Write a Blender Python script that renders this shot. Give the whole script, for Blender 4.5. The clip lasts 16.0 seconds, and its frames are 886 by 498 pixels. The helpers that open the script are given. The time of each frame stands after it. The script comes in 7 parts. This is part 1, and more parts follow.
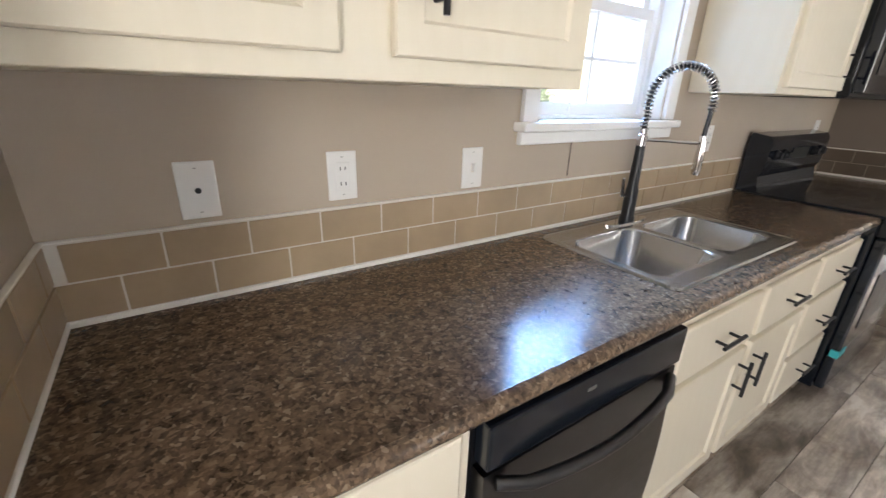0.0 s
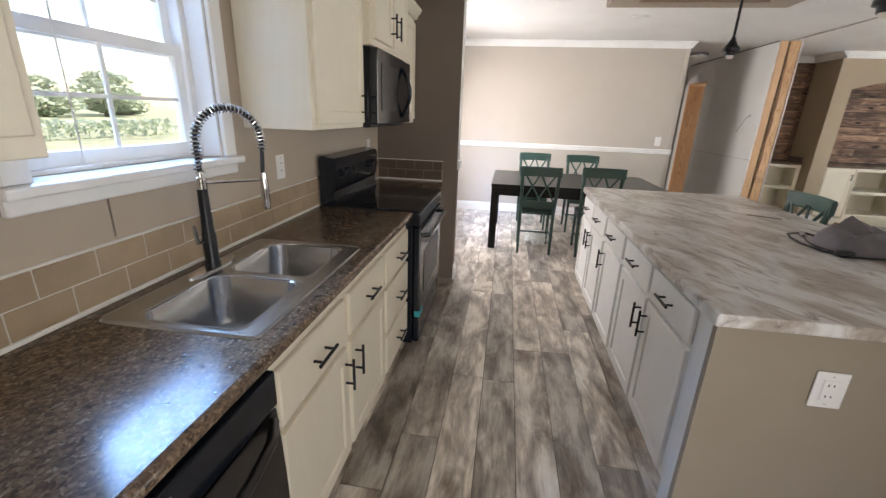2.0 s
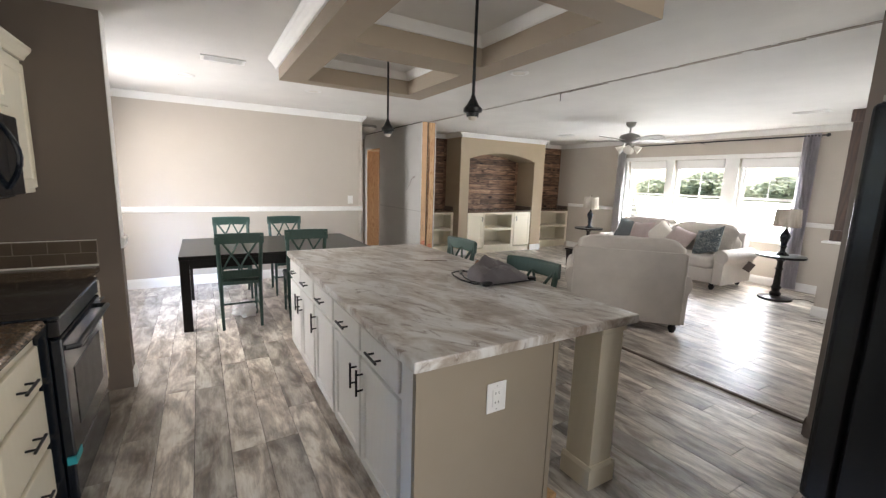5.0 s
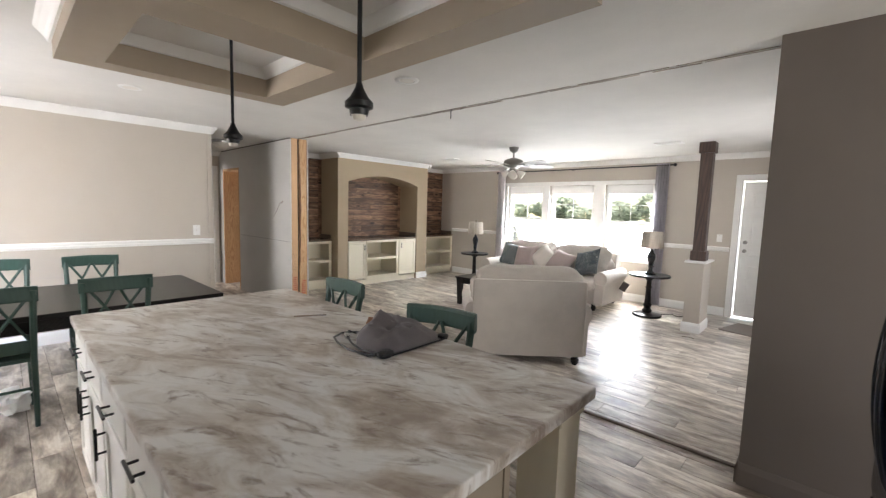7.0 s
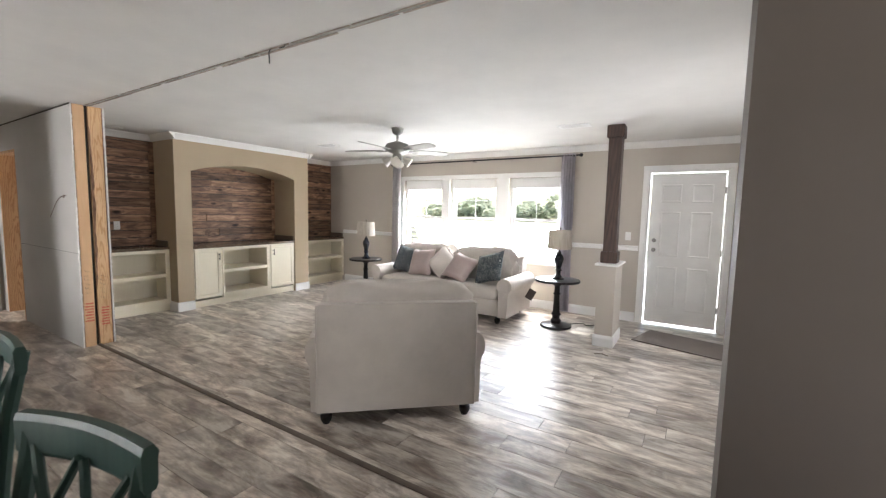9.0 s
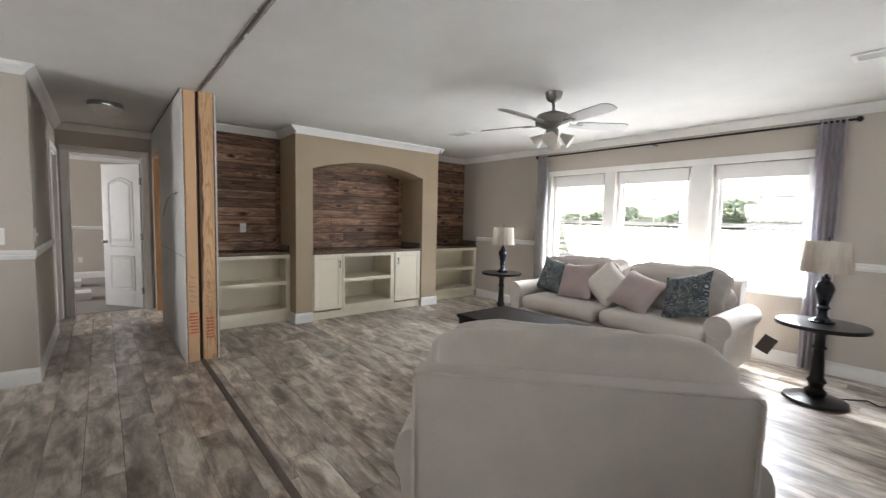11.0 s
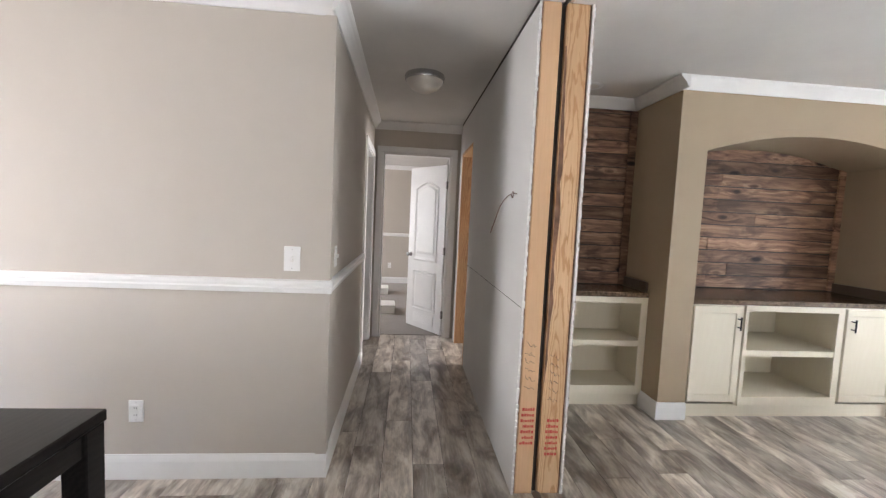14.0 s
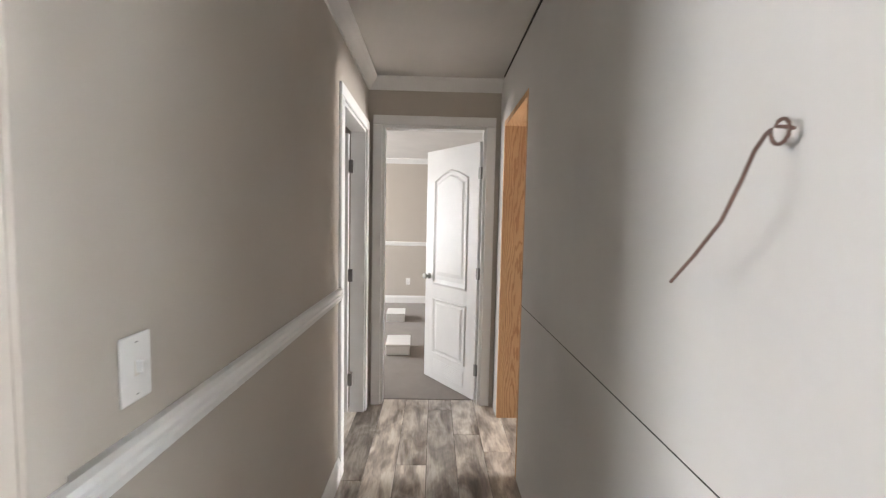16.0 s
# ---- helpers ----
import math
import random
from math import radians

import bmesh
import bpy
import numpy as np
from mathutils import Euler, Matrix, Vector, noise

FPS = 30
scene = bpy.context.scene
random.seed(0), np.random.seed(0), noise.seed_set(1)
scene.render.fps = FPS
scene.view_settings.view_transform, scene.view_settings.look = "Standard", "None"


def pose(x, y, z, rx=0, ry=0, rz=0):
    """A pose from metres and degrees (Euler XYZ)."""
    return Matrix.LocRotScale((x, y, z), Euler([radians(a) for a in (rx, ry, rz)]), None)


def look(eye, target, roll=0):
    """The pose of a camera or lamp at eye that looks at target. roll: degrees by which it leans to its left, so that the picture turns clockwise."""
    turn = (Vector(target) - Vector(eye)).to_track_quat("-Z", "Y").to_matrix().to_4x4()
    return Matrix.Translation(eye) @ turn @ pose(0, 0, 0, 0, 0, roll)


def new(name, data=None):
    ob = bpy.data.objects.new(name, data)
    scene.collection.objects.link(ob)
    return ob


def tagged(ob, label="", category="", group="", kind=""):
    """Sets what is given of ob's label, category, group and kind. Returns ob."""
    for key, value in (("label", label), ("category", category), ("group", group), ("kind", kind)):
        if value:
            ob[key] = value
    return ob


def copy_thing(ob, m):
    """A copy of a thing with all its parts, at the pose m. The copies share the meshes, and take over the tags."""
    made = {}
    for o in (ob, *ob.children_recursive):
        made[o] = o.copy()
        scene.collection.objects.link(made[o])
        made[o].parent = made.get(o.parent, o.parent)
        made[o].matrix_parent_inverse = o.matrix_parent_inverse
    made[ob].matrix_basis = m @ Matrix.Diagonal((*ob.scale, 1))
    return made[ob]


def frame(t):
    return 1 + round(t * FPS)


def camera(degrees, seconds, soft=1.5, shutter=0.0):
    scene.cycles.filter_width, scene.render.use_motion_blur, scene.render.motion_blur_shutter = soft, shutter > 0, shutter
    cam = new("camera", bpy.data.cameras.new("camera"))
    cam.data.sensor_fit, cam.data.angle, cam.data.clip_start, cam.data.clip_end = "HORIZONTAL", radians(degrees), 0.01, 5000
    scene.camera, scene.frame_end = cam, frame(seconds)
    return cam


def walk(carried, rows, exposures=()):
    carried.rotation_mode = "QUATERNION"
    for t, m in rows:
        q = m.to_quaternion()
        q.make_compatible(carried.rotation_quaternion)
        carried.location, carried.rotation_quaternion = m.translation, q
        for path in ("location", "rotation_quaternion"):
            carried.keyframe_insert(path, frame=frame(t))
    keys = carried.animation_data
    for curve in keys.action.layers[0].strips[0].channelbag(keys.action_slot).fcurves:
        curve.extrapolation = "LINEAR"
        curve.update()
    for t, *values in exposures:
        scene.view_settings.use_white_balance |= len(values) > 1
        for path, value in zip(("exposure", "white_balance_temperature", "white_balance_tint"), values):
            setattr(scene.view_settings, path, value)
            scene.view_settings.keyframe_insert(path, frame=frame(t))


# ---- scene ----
cam = camera(94.3, 16.0, soft=1.3, shutter=0.15)
PATH = [
    (0, (-0.011, 0.09, 1.336), (1.029, 1.642, 0.62), 1.8),
    (0.5, (0.074, -0.005, 1.35), (1.397, 1.317, 0.644), 1.8),
    (1, (0.118, -0.049, 1.379), (1.714, 0.942, 0.692), 2.1),
    (1.5, (0.144, -0.054, 1.414), (1.925, 0.574, 0.756), 2.2),
    (2, (0.153, -0.052, 1.444), (2.035, 0.216, 0.821), 2.1),
    (2.5, (0.142, -0.071, 1.465), (2.057, -0.104, 0.887), 1.9),
    (3, (0.125, -0.085, 1.477), (2.03, -0.383, 0.947), 1.9),
    (3.5, (0.111, -0.085, 1.492), (1.978, -0.615, 1.009), 1.9),
    (4, (0.093, -0.079, 1.491), (1.906, -0.804, 1.059), 1.9),
    (5.2, (0.26, -0.155, 1.52), (1.935, -1.205, 1.215), 1.8),
    (6.5, (0.662, -0.382, 1.545), (2.127, -1.727, 1.337), 1.7),
    (7, (0.834, -0.502, 1.535), (2.187, -1.962, 1.34), 1.6),
    (7.5, (0.919, -0.809, 1.529), (2.143, -2.378, 1.332), 1.6),
    (8, (1.045, -1.098, 1.528), (2.144, -2.756, 1.32), 1.3),
    (9.2, (1.22, -1.95, 1.475), (2.27, -3.645, 1.295), 1.2),
    (10.5, (1.768, -2.705, 1.375), (3.062, -4.222, 1.223), 1.0),
    (11, (2.179, -2.812, 1.388), (3.713, -4.086, 1.24), 1.3),
    (11.5, (2.559, -2.917, 1.382), (4.296, -3.897, 1.235), 1.6),
    (12, (2.951, -2.949, 1.397), (4.819, -3.648, 1.255), 1.8),
    (12.5, (3.338, -2.88, 1.426), (5.275, -3.356, 1.279), 2.1),
    (13, (3.719, -2.898, 1.413), (5.688, -3.22, 1.268), 2.0),
    (13.5, (4.144, -2.84, 1.403), (6.126, -3.073, 1.26), 2.2),
    (14, (4.526, -2.781, 1.417), (6.512, -2.962, 1.271), 2.6),
    (14.5, (4.961, -2.873, 1.419), (6.95, -3.016, 1.273), 2.4),
    (15, (5.368, -2.831, 1.436), (7.359, -2.946, 1.291), 2.5),
    (15.5, (5.734, -2.897, 1.423), (7.728, -2.947, 1.274), 1.1),
    (16, (6.195, -2.891, 1.437), (8.19, -2.935, 1.302), 1.2),
]
EXPOSURES = [(0, 2.4, 6500, 14), (1, 2.0, 6550, 13), (2, 1.8, 6650, 14), (4, 1.8, 6550, 12), (6.5, 1.8, 6550, 12), (8, 2.1, 6500, 13), (10.5, 1.5, 6350, 12), (11.5, 1.5, 6350, 12), (13, 1.9, 6300, 15), (14.5, 2.1, 6300, 14), (16, 2.4, 6350, 12)]
walk(cam, [(t, look(eye, target, roll)) for t, eye, target, roll in PATH], EXPOSURES)

# ---- plan, in metres ----
CEIL = 2.485
Y_N = 1.046                # kitchen window wall
Y_S = -8.06                # living room window wall
X_DINE = 6.70              # dining end wall
Y_HL, Y_HR = -2.385, -3.375 # hall walls
X_STUD = 6.53
X_HEND = 9.33
X_ALC = 7.335              # front of the media niche
X_BACK = 7.93              # board-clad back wall of the alcoves
ZC = 0.893                 # counter height

X_W_LIGHT = -1.76         # added fill lamp in an unseen opening at the west end, behind the camera

# ---- world, sun, window light, added fill ----
world = bpy.data.worlds.new("sky")
scene.world = world
world.use_nodes = True
wn = world.node_tree
sky = wn.nodes.new("ShaderNodeTexSky")
sky.sky_type, sky.sun_disc = 'NISHITA', False
sky.sun_elevation, sky.sun_rotation = radians(62), radians(160)
sky.air_density, sky.dust_density = 1.3, 0.6
wn.nodes["Background"].inputs[1].default_value = 0.11
wn.links.new(sky.outputs[0], wn.nodes["Background"].inputs[0])


def lamp(name, kind, m, energy, color=(1, 1, 1), **kw):
    d = bpy.data.lights.new(name, kind)
    d.energy, d.color = energy, color
    if kind == 'SUN':
        d.angle = kw["angle"]
    else:
        d.shape, d.size, d.size_y = 'RECTANGLE', kw["w"], kw["h"]
    ob = new(name, d)
    ob.matrix_world = m
    return ob


lamp("sun", 'SUN', look((0, 0, 0), (-0.16, 0.44, -0.88)), 3.6, (1.0, 0.95, 0.87), angle=radians(0.6))
# skylight through the known windows; west, bedroom and spare room lamps are added fill
lamp("window_light_living", 'AREA', look((4.46, Y_S - 0.45, 1.0), (4.46, -4.5, -1.2)), 60, (0.90, 0.96, 1.0), w=2.95, h=0.75)
lamp("sky_light_living", 'AREA', look((4.46, Y_S - 2.3, 4.3), (4.46, -6.6, 0.4)), 680, (0.90, 0.96, 1.0), w=5.5, h=2.6)
lamp("sky_light_kitchen", 'AREA', look((2.9, Y_N + 2.0, 4.2), (1.32, 0.4, 0.9)), 380, (0.30, 0.55, 1.0), w=4.2, h=2.0)
lamp("window_light_west", 'AREA', look((X_W_LIGHT, -1.98, 1.4), (0, -1.98, 1.05)), 19, (1, 0.97, 0.93), w=1.35, h=1.6)
lamp("window_light_dining", 'AREA', look((5.2, Y_N + 0.16, 1.5), (5.2, 0, 0.9)), 31, (1, 0.98, 0.96), w=1.35, h=1.1)
# Weak fill added from the living room's west end, no source known there.
lamp("window_light_living_west", 'AREA', look((0.28, -5.75, 1.4), (3, -5.75, 1.1)), 9, (0.95, 0.97, 1.0), w=1.35, h=1.15)
# Bedroom fill, added out of sight to brighten the doorway view.
lamp("window_light_bedroom", 'AREA', look((11.6, Y_N + 0.1, 1.4), (11.6, -2, 1.0)), 36, (1, 1, 1), w=1.3, h=1.15)
# Added lamp that fills the unfinished room, its opening is never in view.
lamp("window_light_spare_room", 'AREA', look((8.75, Y_S - 0.1, 1.4), (8.75, 0, 1.3)), 70, (1, 0.98, 0.95), w=0.85, h=1.15)


# ---- materials ----
def nodes(name):
    m = bpy.data.materials.new(name)
    m.use_nodes = True
    return m, m.node_tree.nodes, m.node_tree.links, m.node_tree.nodes["Principled BSDF"]


def ramp(n, l, fac, stops, interp='LINEAR'):
    r = n.new("ShaderNodeValToRGB")
    r.color_ramp.interpolation = interp
    el = r.color_ramp.elements
    while len(el) < len(stops):
        el.new(0.5)
    for e, (p, c) in zip(el, stops):
        e.position, e.color = p, (*c, 1) if len(c) == 3 else c
    l.new(fac, r.inputs[0])
    return r.outputs[0]


def coords(n, l, scale=(1, 1, 1), source="pos", rot=(0, 0, 0), shift=None):
    if source == "pos":
        out = n.new("ShaderNodeNewGeometry").outputs["Position"]
    else:
        out = n.new("ShaderNodeTexCoord").outputs["Object"]
    if shift is not None:
        add = n.new("ShaderNodeVectorMath")
        l.new(out, add.inputs[0])
        l.new(shift, add.inputs[1])
        out = add.outputs[0]
    if any(rot):
        mr = n.new("ShaderNodeMapping")
        mr.inputs["Rotation"].default_value = [radians(a) for a in rot]
        l.new(out, mr.inputs[0])
        out = mr.outputs[0]
    mp = n.new("ShaderNodeMapping")
    mp.inputs["Scale"].default_value = scale
    l.new(out, mp.inputs[0])
    return mp.outputs[0]


def noise_tex(n, l, vec, scale, detail=4, rough=0.55, dist=0.0):
    t = n.new("ShaderNodeTexNoise")
    t.inputs["Scale"].default_value, t.inputs["Detail"].default_value = scale, detail
    t.inputs["Roughness"].default_value, t.inputs["Distortion"].default_value = rough, dist
    l.new(vec, t.inputs["Vector"])
    return t.outputs["Fac"]


def mix(n, l, fac, a, b, mode='MIX'):
    x = n.new("ShaderNodeMix")
    x.data_type, x.blend_type = 'RGBA', mode
    for s, v in ((0, fac), (6, a), (7, b)):
        if hasattr(v, "links"):
            l.new(v, x.inputs[s])
        else:
            x.inputs[s].default_value = v if s == 0 else (*v, 1)
    return x.outputs[2]


def bump(n, l, b, height, strength, dist=0.01):
    x = n.new("ShaderNodeBump")
    x.inputs["Strength"].default_value, x.inputs["Distance"].default_value = strength, dist
    l.new(height, x.inputs["Height"])
    l.new(x.outputs[0], b.inputs["Normal"])


def plain(name, col, rough=0.5, metal=0.0, vary=0.06, scale=3.0, grain=120.0, relief=0.08, spec=0.5, source="pos"):
    """A paint, plastic or metal: a base colour with broad unevenness and a fine relief."""
    m, n, l, b = nodes(name)
    v = coords(n, l, source=source)
    lo = [c * (1 - vary) for c in col]
    hi = [min(1, c * (1 + vary)) for c in col]
    c = ramp(n, l, noise_tex(n, l, v, scale, 5), [(0.3, lo), (0.7, hi)])
    l.new(c, b.inputs["Base Color"])
    f = noise_tex(n, l, v, grain, 3)
    rr = n.new("ShaderNodeMapRange")
    rr.inputs[3].default_value, rr.inputs[4].default_value = rough * 0.85, min(1, rough * 1.15)
    l.new(noise_tex(n, l, v, scale * 6, 4), rr.inputs[0])
    l.new(rr.outputs[0], b.inputs["Roughness"])
    b.inputs["Metallic"].default_value = metal
    b.inputs["Specular IOR Level"].default_value = spec
    if relief:
        bump(n, l, b, f, relief, 0.004)
    return m


def wood(name, dark, light, rough=0.5, axis=(1, 12, 12), scale=3.0, source="pos", knots=False, relief=0.2, rnd=0.0):
    """Wood with grain along the short axis of the stretch."""
    m, n, l, b = nodes(name)
    oi = n.new("ShaderNodeObjectInfo")
    sh = n.new("ShaderNodeVectorMath")
    sh.operation = 'SCALE'
    sh.inputs[0].default_value = (13, 7, 5)
    l.new(oi.outputs["Random"], sh.inputs["Scale"])
    v = coords(n, l, axis, source, shift=sh.outputs[0])
    f = noise_tex(n, l, v, scale, 6, 0.6, 1.2)
    w = n.new("ShaderNodeTexWave")
    w.wave_type, w.bands_direction = 'BANDS', 'DIAGONAL'
    w.inputs["Scale"].default_value, w.inputs["Distortion"].default_value = scale * 0.55, 6
    w.inputs["Detail"].default_value = 3
    l.new(v, w.inputs["Vector"])
    c1 = ramp(n, l, f, [(0.3, dark), (0.72, light)])
    c = mix(n, l, 0.35, c1, ramp(n, l, w.outputs["Fac"], [(0.2, dark), (0.8, light)]))
    if knots:
        v2 = coords(n, l, [0.35 * a ** 0.5 for a in axis], source, shift=sh.outputs[0])
        k = noise_tex(n, l, v2, scale * 2.2, 2)
        c = mix(n, l, ramp(n, l, k, [(0.66, (0, 0, 0)), (0.74, (1, 1, 1))]), c, [d * 0.35 for d in dark])
    if rnd:
        hs = n.new("ShaderNodeHueSaturation")
        mr = n.new("ShaderNodeMapRange")
        mr.inputs[3].default_value, mr.inputs[4].default_value = 1 - rnd, 1 + rnd
        l.new(oi.outputs["Random"], mr.inputs[0])
        l.new(mr.outputs[0], hs.inputs["Value"])
        l.new(c, hs.inputs["Color"])
        c = hs.outputs[0]
    l.new(c, b.inputs["Base Color"])
    b.inputs["Roughness"].default_value = rough
    bump(n, l, b, f, relief, 0.003)
    return m


def stud_material(name, late, early, strength, curve, mid_y):
    """Flat-sawn pine: nested arches of late wood along the height of the stud."""
    m, n, l, b = nodes(name)
    g = n.new("ShaderNodeNewGeometry").outputs["Position"]
    sp = n.new("ShaderNodeSeparateXYZ")
    l.new(g, sp.inputs[0])

    def calc(op, a, c):
        x = n.new("ShaderNodeMath")
        x.operation = op
        for k, v in ((0, a), (1, c)):
            if hasattr(v, "links"):
                l.new(v, x.inputs[k])
            else:
                x.inputs[k].default_value = v
        return x.outputs[0]
    off = calc('SUBTRACT', sp.outputs[1], mid_y)
    arch = calc('MULTIPLY', calc('MULTIPLY', off, off), curve)
    wob = calc('MULTIPLY', noise_tex(n, l, coords(n, l, (6, 6, 1.1)), 1.6, 4, 0.55), 7.0)
    ph = calc('ADD', calc('ADD', arch, calc('MULTIPLY', sp.outputs[2], 2.6)), wob)
    s = calc('SINE', calc('MULTIPLY', ph, 6.283), 0.0)
    ring = ramp(n, l, calc('ADD', calc('MULTIPLY', s, 0.5), 0.5), [(0.62, (0, 0, 0)), (0.97, (strength,) * 3)])
    c = mix(n, l, ring, early, late)
    fine = noise_tex(n, l, coords(n, l, (60, 60, 3.0)), 1.5, 5, 0.6)
    c = mix(n, l, 0.25, c, ramp(n, l, fine, [(0.3, [0.75 * q for q in late]), (0.7, early)]))
    broad = noise_tex(n, l, coords(n, l, (3, 3, 1.2)), 1.3, 3)
    c = mix(n, l, ramp(n, l, broad, [(0.4, (0, 0, 0)), (0.75, (0.45,) * 3)]), c, [0.85 * q for q in late])
    l.new(c, b.inputs["Base Color"])
    b.inputs["Roughness"].default_value = 0.7
    bump(n, l, b, fine, 0.15, 0.002)
    return m


def floor_material():
    m, n, l, b = nodes("weathered_plank")
    oi = n.new("ShaderNodeObjectInfo")
    sh = n.new("ShaderNodeVectorMath")
    sh.operation = 'SCALE'
    sh.inputs[0].default_value = (31, 17, 0)
    l.new(oi.outputs["Random"], sh.inputs["Scale"])
    v = coords(n, l, (2.2, 6.2, 9), shift=sh.outputs[0])
    v2 = coords(n, l, (1.3, 3.0, 3), shift=sh.outputs[0])
    v3 = coords(n, l, (6, 70, 70), shift=sh.outputs[0])
    streak = noise_tex(n, l, v, 1.35, 6, 0.58, 0.7)
    patch = noise_tex(n, l, v2, 2.0, 4, 0.6, 0.5)
    fine = noise_tex(n, l, v3, 1.2, 5, 0.7)
    base = ramp(n, l, streak, [(0.33, (0.085, 0.064, 0.049)), (0.42, (0.23, 0.185, 0.148)), (0.50, (0.44, 0.39, 0.34)), (0.60, (0.72, 0.69, 0.645))])
    wash = ramp(n, l, patch, [(0.40, (0.16, 0.122, 0.094)), (0.58, (0.70, 0.67, 0.63))])
    c = mix(n, l, 0.34, base, wash)
    mid = noise_tex(n, l, coords(n, l, (5, 26, 26), shift=sh.outputs[0]), 1.4, 5, 0.65, 0.4)
    c = mix(n, l, 0.3, c, ramp(n, l, mid, [(0.36, (0.13, 0.10, 0.08)), (0.62, (0.68, 0.65, 0.60))]), 'OVERLAY')
    c = mix(n, l, 0.32, c, ramp(n, l, fine, [(0.3, (0.12, 0.095, 0.075)), (0.62, (0.60, 0.56, 0.51))]), 'OVERLAY')
    hs = n.new("ShaderNodeHueSaturation")
    mr = n.new("ShaderNodeMapRange")
    mr.inputs[3].default_value, mr.inputs[4].default_value = 0.70, 1.30
    l.new(oi.outputs["Random"], mr.inputs[0])
    l.new(mr.outputs[0], hs.inputs["Value"])
    l.new(c, hs.inputs["Color"])
    l.new(hs.outputs[0], b.inputs["Base Color"])
    l.new(ramp(n, l, streak, [(0.2, (0.42,) * 3), (0.8, (0.30,) * 3)]), b.inputs["Roughness"])
    b.inputs["Coat Weight"].default_value = 0.55
    b.inputs["Coat Roughness"].default_value = 0.33
    bump(n, l, b, fine, 0.07, 0.002)
    return m


def board_material():
    m, n, l, b = nodes("rustic_brown_board")
    oi = n.new("ShaderNodeObjectInfo")
    sh = n.new("ShaderNodeVectorMath")
    sh.operation = 'SCALE'
    sh.inputs[0].default_value = (11, 23, 17)
    l.new(oi.outputs["Random"], sh.inputs["Scale"])
    vg = coords(n, l, (20, 1.3, 22), shift=sh.outputs[0])
    vk = coords(n, l, (4, 3.2, 8), shift=sh.outputs[0])
    vs = coords(n, l, (3, 1.8, 5), shift=sh.outputs[0])
    knot = n.new("ShaderNodeTexVoronoi")
    knot.inputs["Scale"].default_value = 1.0
    l.new(vk, knot.inputs["Vector"])
    kd = knot.outputs["Distance"]
    # grain lines bend round the knots
    warp = n.new("ShaderNodeVectorMath")
    warp.operation = 'ADD'
    sx = n.new("ShaderNodeMath")
    sx.operation = 'DIVIDE'
    sx.inputs[0].default_value = 0.35
    ad = n.new("ShaderNodeMath")
    ad.inputs[1].default_value = 0.12
    l.new(kd, ad.inputs[0])
    l.new(ad.outputs[0], sx.inputs[1])
    l.new(vg, warp.inputs[0])
    l.new(sx.outputs[0], warp.inputs[1])
    grain = noise_tex(n, l, warp.outputs[0], 1.0, 6, 0.65, 0.6)
    smudge = noise_tex(n, l, vs, 1.6, 4, 0.6, 0.6)
    c = ramp(n, l, grain, [(0.32, (0.05, 0.025, 0.016)), (0.43, (0.19, 0.105, 0.066)), (0.55, (0.31, 0.178, 0.108)), (0.72, (0.50, 0.325, 0.205))])
    c = mix(n, l, ramp(n, l, smudge, [(0.36, (0.75, 0.75, 0.75)), (0.50, (0, 0, 0))]), c, (0.075, 0.042, 0.030))
    c = mix(n, l, ramp(n, l, kd, [(0.10, (0.95, 0.95, 0.95)), (0.22, (0, 0, 0))]), c, (0.016, 0.009, 0.006))
    hs = n.new("ShaderNodeHueSaturation")
    mr = n.new("ShaderNodeMapRange")
    mr.inputs[3].default_value, mr.inputs[4].default_value = 0.5, 1.35
    l.new(oi.outputs["Random"], mr.inputs[0])
    l.new(mr.outputs[0], hs.inputs["Value"])
    l.new(c, hs.inputs["Color"])
    l.new(hs.outputs[0], b.inputs["Base Color"])
    b.inputs["Roughness"].default_value = 0.55
    b.inputs["Specular IOR Level"].default_value = 0.3
    bump(n, l, b, grain, 0.3, 0.003)
    return m


def leaf_material():
    m, n, l, b = nodes("hazed_leaf_green")
    v = coords(n, l)
    # Leaf and translucent colours are paled in place of haze over the trees.
    c = ramp(n, l, noise_tex(n, l, v, 0.8, 4), [(0.3, (0.13, 0.155, 0.09)), (0.7, (0.23, 0.255, 0.16))])
    l.new(c, b.inputs["Base Color"])
    b.inputs["Roughness"].default_value = 0.6
    tr = n.new("ShaderNodeBsdfTranslucent")
    tr.inputs[0].default_value = (0.55, 0.60, 0.46, 1)
    mx = n.new("ShaderNodeMixShader")
    mx.inputs[0].default_value = 0.65
    l.new(b.outputs[0], mx.inputs[1])
    l.new(tr.outputs[0], mx.inputs[2])
    l.new(mx.outputs[0], n["Material Output"].inputs["Surface"])
    return m


